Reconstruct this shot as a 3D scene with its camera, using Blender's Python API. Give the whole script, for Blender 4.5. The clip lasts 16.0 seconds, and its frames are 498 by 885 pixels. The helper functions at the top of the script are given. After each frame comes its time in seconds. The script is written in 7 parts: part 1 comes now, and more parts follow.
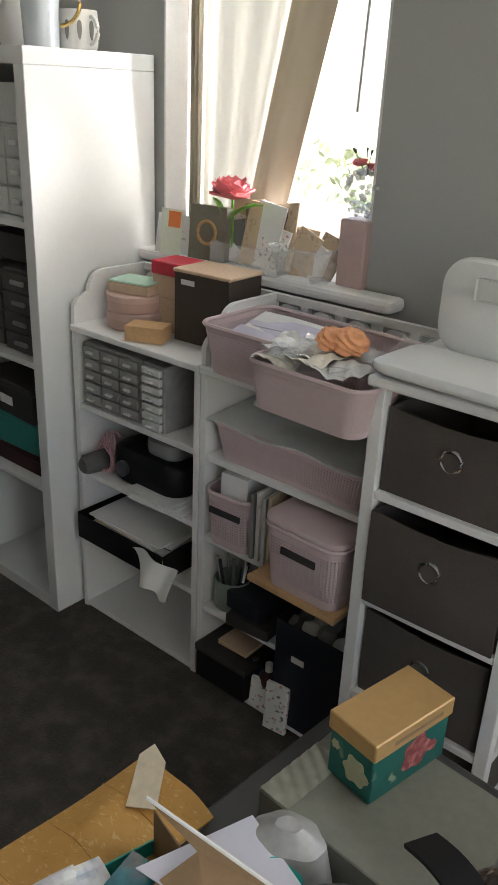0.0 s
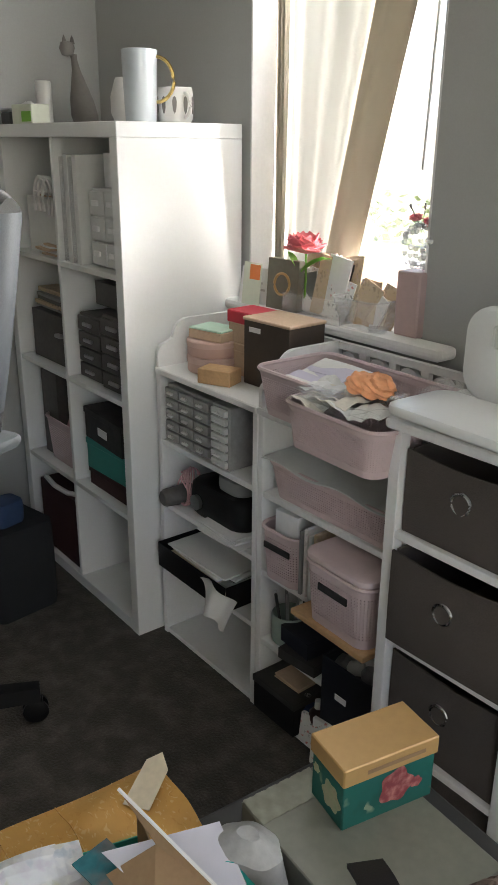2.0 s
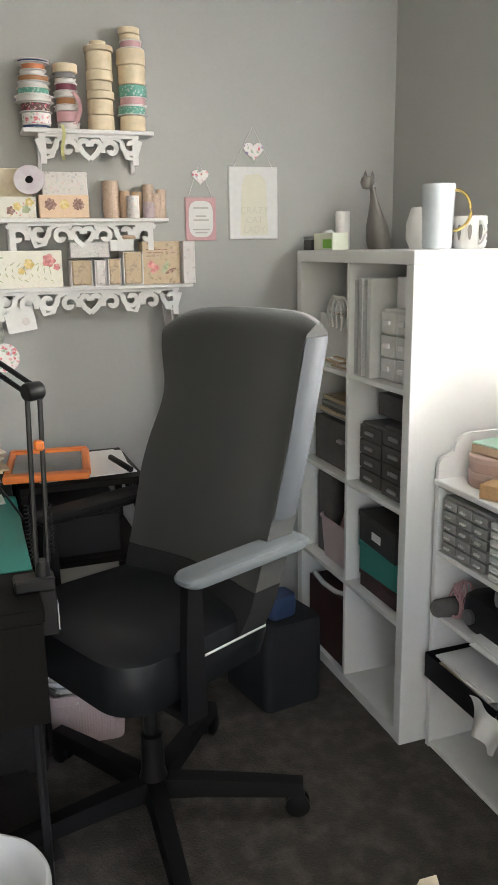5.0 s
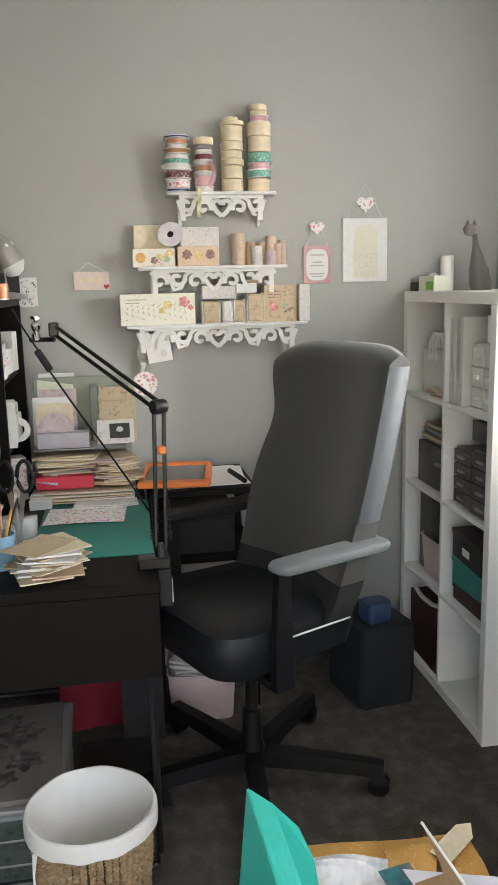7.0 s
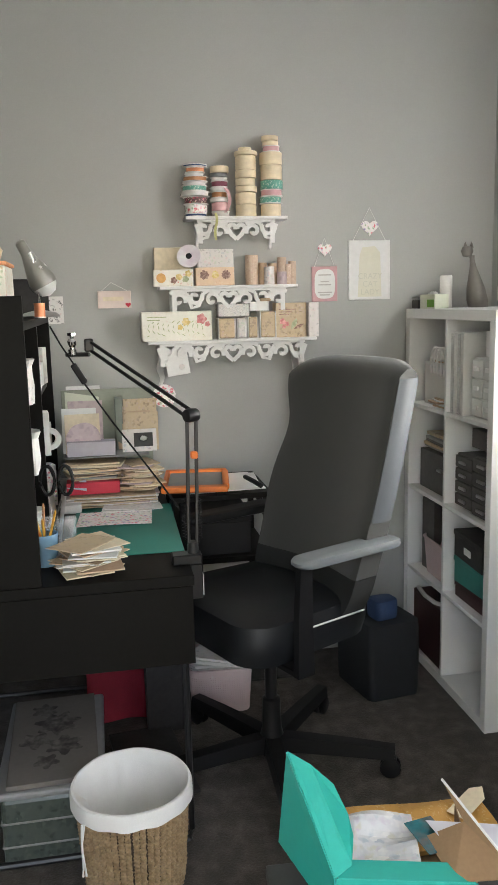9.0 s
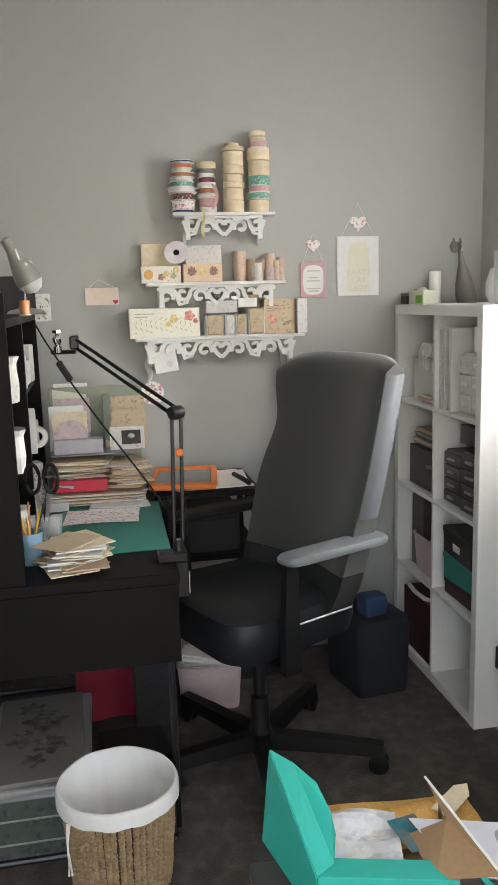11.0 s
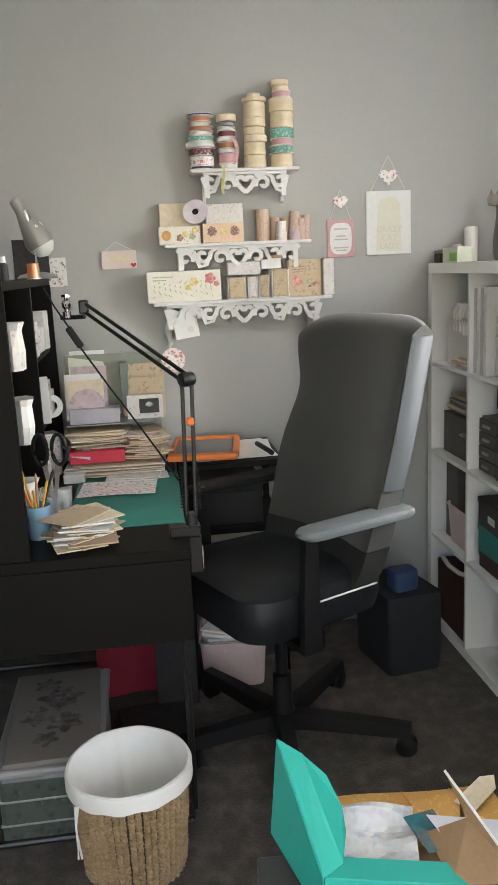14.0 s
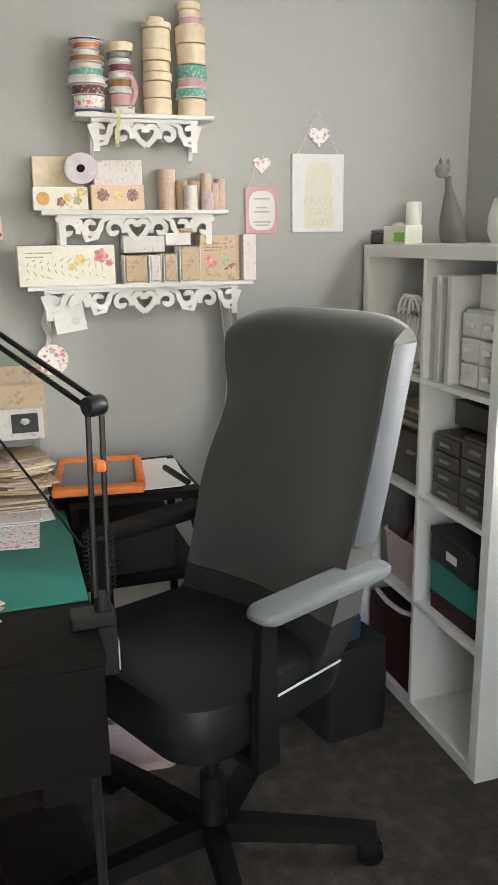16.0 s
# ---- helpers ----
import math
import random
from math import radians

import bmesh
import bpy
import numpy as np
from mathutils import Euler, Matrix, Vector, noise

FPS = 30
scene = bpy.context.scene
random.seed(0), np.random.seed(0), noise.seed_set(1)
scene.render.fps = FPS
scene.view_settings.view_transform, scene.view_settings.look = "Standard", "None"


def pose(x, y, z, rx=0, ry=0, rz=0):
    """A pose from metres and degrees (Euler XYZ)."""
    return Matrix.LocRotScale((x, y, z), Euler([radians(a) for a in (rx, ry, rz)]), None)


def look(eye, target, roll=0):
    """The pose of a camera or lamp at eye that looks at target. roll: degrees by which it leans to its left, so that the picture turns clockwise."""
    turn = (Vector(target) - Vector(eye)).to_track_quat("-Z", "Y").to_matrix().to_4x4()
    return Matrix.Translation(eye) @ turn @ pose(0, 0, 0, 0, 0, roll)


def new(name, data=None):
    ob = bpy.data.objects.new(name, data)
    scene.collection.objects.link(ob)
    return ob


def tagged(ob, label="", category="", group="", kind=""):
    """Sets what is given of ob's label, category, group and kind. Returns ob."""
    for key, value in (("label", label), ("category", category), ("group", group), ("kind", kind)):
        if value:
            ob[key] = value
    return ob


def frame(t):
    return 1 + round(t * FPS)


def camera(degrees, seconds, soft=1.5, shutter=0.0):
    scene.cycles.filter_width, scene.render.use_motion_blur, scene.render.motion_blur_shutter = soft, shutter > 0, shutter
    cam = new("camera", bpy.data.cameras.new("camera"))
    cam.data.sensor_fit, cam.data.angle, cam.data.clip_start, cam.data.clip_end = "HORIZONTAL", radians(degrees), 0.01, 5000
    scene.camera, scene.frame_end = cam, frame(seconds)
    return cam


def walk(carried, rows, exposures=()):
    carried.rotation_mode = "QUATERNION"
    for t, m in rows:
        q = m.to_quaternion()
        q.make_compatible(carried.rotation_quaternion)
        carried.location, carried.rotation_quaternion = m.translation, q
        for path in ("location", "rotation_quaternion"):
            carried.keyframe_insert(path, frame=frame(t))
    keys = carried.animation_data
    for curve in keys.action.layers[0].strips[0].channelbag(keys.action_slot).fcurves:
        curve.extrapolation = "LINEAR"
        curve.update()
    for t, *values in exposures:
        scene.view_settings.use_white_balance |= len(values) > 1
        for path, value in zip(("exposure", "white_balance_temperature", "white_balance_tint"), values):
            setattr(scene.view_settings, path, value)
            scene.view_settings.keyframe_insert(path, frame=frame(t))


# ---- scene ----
cam = camera(34.3, 16.0)
PATH = [
    (0, (0.021, 0.064, 1.407), (-1.141, 1.48, 0.601), 2.6),
    (0.5, (0.114, 0.018, 1.421), (-1.065, 1.424, 0.627), 4.1),
    (1, (0.169, 0.091, 1.42), (-1.128, 1.406, 0.652), 3.4),
    (1.5, (0.233, 0.163, 1.419), (-1.165, 1.391, 0.686), 1.9),
    (2, (0.263, 0.17, 1.422), (-1.211, 1.328, 0.726), 0.5),
    (2.5, (0.27, 0.165, 1.416), (-1.263, 1.26, 0.746), -0.1),
    (3, (0.273, 0.147, 1.434), (-1.334, 1.152, 0.795), -0.7),
    (3.5, (0.278, 0.138, 1.436), (-1.413, 1.029, 0.848), -1.1),
    (4, (0.287, 0.133, 1.445), (-1.466, 0.924, 0.895), -1.3),
    (4.5, (0.284, 0.131, 1.453), (-1.515, 0.843, 0.945), -1.2),
    (5, (0.285, 0.058, 1.486), (-1.542, 0.722, 1.014), -0.9),
    (5.2, (0.286, 0.01, 1.493), (-1.548, 0.663, 1.034), -0.7),
    (7.3, (0.691, 0.093, 1.503), (-1.254, 0.385, 1.14), -1.6),
    (7.5, (0.707, 0.085, 1.507), (-1.24, 0.369, 1.151), -1.7),
    (8, (0.755, 0.013, 1.51), (-1.193, 0.313, 1.172), -1.6),
    (8.5, (0.8, -0.048, 1.514), (-1.143, 0.281, 1.172), -1.4),
    (9, (0.819, -0.042, 1.513), (-1.12, 0.313, 1.17), -1.4),
    (9.5, (0.822, -0.036, 1.514), (-1.113, 0.331, 1.169), -1.5),
    (12, (0.798, 0.009, 1.509), (-1.138, 0.356, 1.146), -1.8),
    (12.5, (0.781, 0.017, 1.505), (-1.157, 0.348, 1.135), -2.0),
    (13, (0.756, 0.025, 1.498), (-1.184, 0.332, 1.117), -2.3),
    (13.5, (0.739, 0.048, 1.493), (-1.201, 0.323, 1.094), -2.5),
    (14, (0.707, 0.085, 1.486), (-1.232, 0.335, 1.062), -2.6),
    (14.5, (0.594, 0.071, 1.477), (-1.333, 0.345, 1.014), -2.3),
    (15, (0.397, -0.002, 1.502), (-1.497, 0.416, 1.015), -1.6),
    (15.5, (0.224, -0.029, 1.499), (-1.64, 0.501, 1.005), -1.2),
    (16, (0.07, 0.029, 1.497), (-1.776, 0.621, 1.005), -0.9),
]
EXPOSURES = [(0.0, 1.97), (2.5, 2.05), (3.5, 2.12), (4.5, 2.5), (5.0, 2.62), (7.3, 2.65), (9.5, 2.58), (13.0, 2.58), (14.5, 2.7), (16.0, 2.88)]
walk(cam, [(t, look(eye, target, roll)) for t, eye, target, roll in PATH], EXPOSURES)

# ---- world and light ----
world = bpy.data.worlds.new("sky")
scene.world = world
world.use_nodes = True
wn = world.node_tree.nodes
sky = wn.new("ShaderNodeTexSky")
sky.sky_type, sky.sun_disc = "NISHITA", False
sky.sun_elevation, sky.sun_rotation = radians(48), radians(100)
world.node_tree.links.new(sky.outputs["Color"], wn["Background"].inputs["Color"])
wn["Background"].inputs["Strength"].default_value = 0.15
sun = new("sun", bpy.data.lights.new("sun", "SUN"))
sun.data.energy, sun.data.angle, sun.data.color = 5.0, radians(0.6), (1.0, 0.94, 0.85)
sun.matrix_world = look((6, 0.2, 7), (0, 1.4, 0))
window_light = new("window_light", bpy.data.lights.new("window_light", "AREA"))
window_light.data.shape, window_light.data.size, window_light.data.size_y = "RECTANGLE", 1.5, 1.3
window_light.data.energy, window_light.data.color = 250.0, (1.0, 0.965, 0.915)
window_light.matrix_world = look((-0.12, 3.2, 1.7), (-1.85, 0.9, 1.35))
# Fill lamp added in an assumed side window, out of view.
side_fill = new("added_window_fill", bpy.data.lights.new("added_window_fill", "AREA"))
side_fill.data.shape, side_fill.data.size, side_fill.data.size_y = "RECTANGLE", 0.95, 1.1
side_fill.data.energy, side_fill.data.color = 4.2, (1.0, 0.97, 0.90)
side_fill.matrix_world = look((0.85, 1.84, 1.58), (0.5, 0.4, 1.35))
upper_light = new("upper_window_light", bpy.data.lights.new("upper_window_light", "AREA"))
upper_light.data.shape, upper_light.data.size, upper_light.data.size_y = "RECTANGLE", 0.40, 0.17
upper_light.data.energy, upper_light.data.color = 1.5, (0.97, 0.98, 0.97)
upper_light.matrix_world = look((-1.2, 1.60, 1.955), (-1.95, 0.0, 1.68))
# Weak fill lamp added behind the camera, in an assumed doorway.
door_fill = new("added_doorway_fill", bpy.data.lights.new("added_doorway_fill", "AREA"))
door_fill.data.shape, door_fill.data.size, door_fill.data.size_y = "RECTANGLE", 0.7, 1.9
door_fill.data.energy, door_fill.data.color = 0.7, (1.0, 0.94, 0.84)
door_fill.matrix_world = look((1.74, -0.1, 1.05), (0.0, 0.2, 0.9))

# ---- materials ----
def material(name, base, rough=0.5, metal=0.0, scale=6.0, vary=0.12, fine=60.0, bump=0.05, second=None, mix=(0.45, 0.7),
             alpha=1.0, transmission=0.0, sheen=0.0, per_object=0.0, coat=0.0, spec=0.5):
    """A surface with variation at two scales and a fine relief, in world-sized object coordinates."""
    m = bpy.data.materials.new(name)
    m.use_nodes = True
    n, l = m.node_tree.nodes, m.node_tree.links
    b = n["Principled BSDF"]
    tc = n.new("ShaderNodeTexCoord")
    big = n.new("ShaderNodeTexNoise")
    big.inputs["Scale"].default_value, big.inputs["Detail"].default_value = scale, 5
    l.new(tc.outputs["Object"], big.inputs["Vector"])
    small = n.new("ShaderNodeTexNoise")
    small.inputs["Scale"].default_value, small.inputs["Detail"].default_value = fine, 4
    l.new(tc.outputs["Object"], small.inputs["Vector"])
    add = n.new("ShaderNodeMath")
    add.operation = "ADD"
    l.new(big.outputs["Fac"], add.inputs[0])
    l.new(small.outputs["Fac"], add.inputs[1])
    rng = n.new("ShaderNodeMapRange")
    rng.inputs["From Min"].default_value, rng.inputs["From Max"].default_value = 0.6, 1.4
    rng.inputs["To Min"].default_value, rng.inputs["To Max"].default_value = 1 - vary, 1 + vary
    l.new(add.outputs[0], rng.inputs["Value"])
    hsv = n.new("ShaderNodeHueSaturation")
    hsv.inputs["Color"].default_value = (*base, 1)
    if second:
        ramp = n.new("ShaderNodeValToRGB")
        ramp.color_ramp.elements[0].position, ramp.color_ramp.elements[1].position = mix
        ramp.color_ramp.elements[0].color, ramp.color_ramp.elements[1].color = (*base, 1), (*second, 1)
        l.new(big.outputs["Fac"], ramp.inputs["Fac"])
        l.new(ramp.outputs["Color"], hsv.inputs["Color"])
    l.new(rng.outputs["Result"], hsv.inputs["Value"])
    if per_object:
        info = n.new("ShaderNodeObjectInfo")
        r2 = n.new("ShaderNodeMapRange")
        r2.inputs["To Min"].default_value, r2.inputs["To Max"].default_value = 1 - per_object, 1 + per_object
        l.new(info.outputs["Random"], r2.inputs["Value"])
        l.new(r2.outputs["Result"], hsv.inputs["Saturation"])
    l.new(hsv.outputs["Color"], b.inputs["Base Color"])
    b.inputs["Roughness"].default_value, b.inputs["Metallic"].default_value = rough, metal
    b.inputs["Transmission Weight"].default_value, b.inputs["Alpha"].default_value = transmission, alpha
    b.inputs["Specular IOR Level"].default_value = spec
    b.inputs["Sheen Weight"].default_value, b.inputs["Coat Weight"].default_value = sheen, coat
    if bump:
        bp = n.new("ShaderNodeBump")
        bp.inputs["Strength"].default_value, bp.inputs["Distance"].default_value = bump, 0.004
        l.new(small.outputs["Fac"], bp.inputs["Height"])
        l.new(bp.outputs["Normal"], b.inputs["Normal"])
    return m


def printed(name, ground, inks, scale=45.0, cover=0.45, rough=0.55, stretch=(1, 1, 1), turn=0.0, strength=0.85, sparse=0.38):
    """Printed paper or card: ground colour with soft clusters of small marks in several inks."""
    m = material(name, ground, rough, vary=0.06, bump=0.02)
    n, l = m.node_tree.nodes, m.node_tree.links
    b = n["Principled BSDF"]
    tc = n.new("ShaderNodeTexCoord")
    vor = n.new("ShaderNodeTexVoronoi")
    vor.inputs["Scale"].default_value = scale * 1.4
    warp = n.new("ShaderNodeTexNoise")
    warp.inputs["Scale"].default_value = scale * 1.3
    wm = n.new("ShaderNodeVectorMath")
    wm.operation = "MULTIPLY_ADD"
    wm.inputs[1].default_value = (1.1 / scale,) * 3
    l.new(tc.outputs["Object"], warp.inputs["Vector"])
    l.new(warp.outputs["Color"], wm.inputs[0])
    l.new(tc.outputs["Object"], wm.inputs[2])
    mp = n.new("ShaderNodeMapping")
    mp.inputs["Scale"].default_value, mp.inputs["Rotation"].default_value = stretch, (0, 0, radians(turn))
    l.new(wm.outputs[0], mp.inputs["Vector"])
    l.new(mp.outputs[0], vor.inputs["Vector"])
    pick = n.new("ShaderNodeValToRGB")
    pick.color_ramp.interpolation = "CONSTANT"
    while len(pick.color_ramp.elements) < len(inks):
        pick.color_ramp.elements.new(0.5)
    for k, ink in enumerate(inks):
        pick.color_ramp.elements[k].position = k / len(inks)
        pick.color_ramp.elements[k].color = (*ink, 1)
    sep = n.new("ShaderNodeSeparateColor")
    l.new(vor.outputs["Color"], sep.inputs[0])
    l.new(sep.outputs[0], pick.inputs["Fac"])
    soft = n.new("ShaderNodeMapRange")
    soft.inputs["From Min"].default_value, soft.inputs["From Max"].default_value = cover * 1.15, cover * 0.55
    soft.inputs["To Max"].default_value = strength
    l.new(vor.outputs["Distance"], soft.inputs["Value"])
    spread = n.new("ShaderNodeTexNoise")
    spread.inputs["Scale"].default_value, spread.inputs["Detail"].default_value = scale * 0.35, 4
    l.new(tc.outputs["Object"], spread.inputs["Vector"])
    where = n.new("ShaderNodeMapRange")
    where.inputs["From Min"].default_value, where.inputs["From Max"].default_value = sparse, sparse + 0.14
    l.new(spread.outputs["Fac"], where.inputs["Value"])
    less = n.new("ShaderNodeMath")
    less.operation = "MULTIPLY"
    l.new(soft.outputs["Result"], less.inputs[0])
    l.new(where.outputs["Result"], less.inputs[1])
    mx = n.new("ShaderNodeMix")
    mx.data_type = "RGBA"
    l.new(less.outputs[0], mx.inputs["Factor"])
    old = b.inputs["Base Color"].links[0].from_socket
    l.new(old, mx.inputs["A"])
    l.new(pick.outputs["Color"], mx.inputs["B"])
    l.new(mx.outputs["Result"], b.inputs["Base Color"])
    return m


M = {}
M["wall"] = material("grey_wall_paint", (0.42, 0.42, 0.405), 0.8, scale=1.5, vary=0.04, fine=220, bump=0.06)
M["ceiling"] = material("ceiling_paint", (0.8, 0.8, 0.78), 0.85, scale=2, vary=0.03, fine=200, bump=0.05)
M["carpet"] = material("carpet", (0.056, 0.047, 0.039), 0.95, scale=16, vary=0.4, fine=150, bump=1.0, second=(0.086, 0.074, 0.062), sheen=0.1)
M["white_foil"] = material("white_foil", (0.78, 0.78, 0.77), 0.35, scale=3, vary=0.025, fine=150, bump=0.01)
M["white_paint"] = material("white_painted_wood", (0.76, 0.75, 0.74), 0.45, scale=8, vary=0.05, fine=110, bump=0.04)
M["upvc"] = material("white_window_plastic", (0.8, 0.8, 0.8), 0.3, vary=0.02, bump=0.0)
M["black_wood"] = material("black_brown_veneer", (0.006, 0.0055, 0.005), 0.5, scale=4, vary=0.25, fine=90, bump=0.05, spec=0.12)
M["black_metal"] = material("black_metal", (0.012, 0.012, 0.013), 0.35, 0.0, spec=0.4, vary=0.1, bump=0.01)
M["black_plastic"] = material("black_plastic", (0.008, 0.008, 0.009), 0.5, spec=0.25, vary=0.12, fine=300, bump=0.05)
M["chrome"] = material("chrome", (0.75, 0.75, 0.76), 0.15, 1.0, vary=0.03, bump=0.0)
M["steel"] = material("brushed_steel", (0.5, 0.5, 0.51), 0.32, 1.0, vary=0.06, bump=0.02)
M["chair_fabric"] = material("dark_grey_upholstery", (0.036, 0.037, 0.035), 0.75, spec=0.3, scale=12, vary=0.12, fine=420, bump=0.35, sheen=0.35)
# For the window-side arm pad: daylight on its top is put into the colour.
M["lit_arm_vinyl"] = material("window_lit_arm_vinyl", (0.15, 0.165, 0.175), 0.5, scale=14, vary=0.1, fine=300, bump=0.1)
M["pink_plastic"] = material("pale_pink_plastic", (0.60, 0.47, 0.47), 0.45, vary=0.04, bump=0.01)
M["bin_fabric"] = material("dark_brown_fabric", (0.075, 0.062, 0.055), 0.9, scale=9, vary=0.2, fine=350, bump=0.5)
M["card"] = material("brown_card", (0.32, 0.20, 0.11), 0.75, vary=0.1, fine=120, bump=0.08)
M["kraft"] = material("pale_kraft", (0.55, 0.40, 0.28), 0.75, vary=0.1, fine=120, bump=0.06)
M["teal_card"] = material("teal_card", (0.02, 0.42, 0.36), 0.5, vary=0.06, fine=90, bump=0.04)
M["gold_card"] = material("gold_card", (0.50, 0.31, 0.12), 0.42, 0.15, vary=0.08, bump=0.03)
M["paper"] = material("white_paper", (0.78, 0.77, 0.76), 0.7, vary=0.05, bump=0.03)
M["cream_paper"] = material("cream_paper", (0.72, 0.62, 0.46), 0.7, scale=14, vary=0.14, bump=0.05)
M["mat"] = material("green_cutting_mat", (0.012, 0.17, 0.14), 0.5, scale=9, vary=0.1, fine=200, bump=0.04)
M["wicker"] = material("seagrass", (0.36, 0.25, 0.14), 0.8, scale=25, vary=0.35, fine=160, bump=0.4, second=(0.24, 0.16, 0.085))
M["wicker_core"] = material("shaded_seagrass", (0.05, 0.033, 0.02), 0.9, scale=25, vary=0.3, fine=160, bump=0.3)
M["linen"] = material("white_linen", (0.74, 0.73, 0.71), 0.85, scale=10, vary=0.06, fine=350, bump=0.2)
M["clear"] = material("clear_plastic", (0.9, 0.92, 0.92), 0.08, vary=0.02, bump=0.0, alpha=0.14)
M["frosted"] = material("frosted_plastic", (0.62, 0.62, 0.60), 0.35, vary=0.06, bump=0.02)
M["red"] = material("red_box_card", (0.55, 0.025, 0.055), 0.5, vary=0.06, bump=0.02)
M["orange"] = material("orange_plastic", (0.78, 0.20, 0.035), 0.4, vary=0.05, bump=0.01)
M["dark"] = material("dark_mixed", (0.03, 0.028, 0.028), 0.6, scale=18, vary=0.4, bump=0.1)
M["grey"] = material("mid_grey_plastic", (0.25, 0.25, 0.25), 0.5, vary=0.1, bump=0.03)
# Lighter copy of the dark tone; haze over the tall shelf is put into it.
M["dusk"] = material("haze_lifted_dark", (0.085, 0.078, 0.074), 0.5, scale=16, vary=0.25, bump=0.05)
M["gold"] = material("gold_metal", (0.75, 0.55, 0.22), 0.25, 1.0, vary=0.04, bump=0.0)


# ---- building helpers ----
def box(bm, x0, x1, y0, y1, z0, z1, bev=0.0015, m=None):
    made = bmesh.ops.create_cube(bm, size=1.0)["verts"]
    for v in made:
        v.co = Vector((x0 + (v.co.x + 0.5) * (x1 - x0), y0 + (v.co.y + 0.5) * (y1 - y0), z0 + (v.co.z + 0.5) * (z1 - z0)))
    if bev:
        edges = list({e for v in made for e in v.link_edges})
        got = bmesh.ops.bevel(bm, geom=edges, offset=bev, segments=2 if bev > 0.004 else 1, affect="EDGES", profile=0.5)
        made = list({v for f in got["faces"] for v in f.verts} | {v for v in made if v.is_valid})
    if m is not None:
        for v in made:
            v.co = m @ v.co
    return bm


def lathe(bm, profile, seg=24, at=(0, 0, 0), m=None, wobble=0.0, phase=0.0):
    """Turns a profile of (radius, height) about the upright axis; a radius of 0 closes it."""
    base = m if m is not None else Matrix.Translation(at)
    rings = []
    for r, z in profile:
        if r <= 1e-6:
            rings.append([bm.verts.new(base @ Vector((0, 0, z)))])
        else:
            ring = []
            for k in range(seg):
                a = 2 * math.pi * k / seg
                w = 1 + wobble * math.sin(3 * a + phase) + wobble * 0.6 * math.sin(7 * a + 2 * phase + z * 20)
                ring.append(bm.verts.new(base @ Vector((r * w * math.cos(a), r * w * math.sin(a), z))))
            rings.append(ring)
    for a, b in zip(rings, rings[1:]):
        for k in range(seg):
            q = [a[k % len(a)], a[(k + 1) % len(a)], b[(k + 1) % len(b)], b[k % len(b)]]
            q = list(dict.fromkeys(q))
            if len(q) > 2:
                bm.faces.new(q)
    return bm


def tube(bm, pts, r, seg=8, closed=False, flat=1.0):
    """A round bar along points; r may be one number or one for each point."""
    pts = [Vector(p) for p in pts]
    n = len(pts)
    rings = []
    up = Vector((0, 0, 1))
    last = None
    for i, p in enumerate(pts):
        a = pts[(i - 1) % n] if closed or i else p
        b = pts[(i + 1) % n] if closed or i < n - 1 else p
        t = (b - a).normalized()
        side = t.cross(up)
        if side.length < 0.05:
            side = last if last is not None else Vector((1, 0, 0))
        side = (side - t * side.dot(t)).normalized()
        last = side
        other = side.cross(t)
        rr = r[i] if isinstance(r, (list, tuple)) else r
        rings.append([bm.verts.new(p + side * rr * math.cos(2 * math.pi * k / seg) + other * rr * flat * math.sin(2 * math.pi * k / seg)) for k in range(seg)])
    pairs = list(zip(rings, rings[1:])) + ([(rings[-1], rings[0])] if closed else [])
    for a, b in pairs:
        for k in range(seg):
            bm.faces.new((a[k], a[(k + 1) % seg], b[(k + 1) % seg], b[k]))
    if not closed:
        bm.faces.new(rings[0][::-1])
        bm.faces.new(rings[-1])
    return bm


def prism(bm, poly, origin, u, v, w):
    """A flat shape: outline poly in the axes u, v from origin, as thick as the vector w."""
    o, u, v, w = Vector(origin), Vector(u), Vector(v), Vector(w)
    a = [bm.verts.new(o + u * p + v * q) for p, q in poly]
    b = [bm.verts.new(o + u * p + v * q + w) for p, q in poly]
    bm.faces.new(a[::-1])
    bm.faces.new(b)
    k = len(a)
    for i in range(k):
        bm.faces.new((a[i], a[(i + 1) % k], b[(i + 1) % k], b[i]))
    return bm


def ribbon(bm, pts, width, origin, u, v, w):
    """A flat band of a given width along a plane path, as thick as w: fretwork, wire, stems."""
    o, u, v, w = Vector(origin), Vector(u), Vector(v), Vector(w)
    left, right = [], []
    for i, p in enumerate(pts):
        a, b = Vector(pts[max(0, i - 1)]), Vector(pts[min(len(pts) - 1, i + 1)])
        d = (b - a).normalized() if (b - a).length else Vector((1, 0))
        n = Vector((-d.y, d.x)) * width / 2
        for store, s in ((left, 1), (right, -1)):
            q = Vector(p) + n * s
            store.append((bm.verts.new(o + u * q.x + v * q.y), bm.verts.new(o + u * q.x + v * q.y + w)))
    for i in range(len(pts) - 1):
        a, b, c, d = left[i], left[i + 1], right[i], right[i + 1]
        bm.faces.new((a[0], b[0], d[0], c[0]))
        bm.faces.new((a[1], c[1], d[1], b[1]))
        bm.faces.new((a[0], a[1], b[1], b[0]))
        bm.faces.new((c[0], d[0], d[1], c[1]))
    for a, c in ((left[0], right[0]), (left[-1], right[-1])):
        bm.faces.new((a[0], c[0], c[1], a[1]))
    return bm


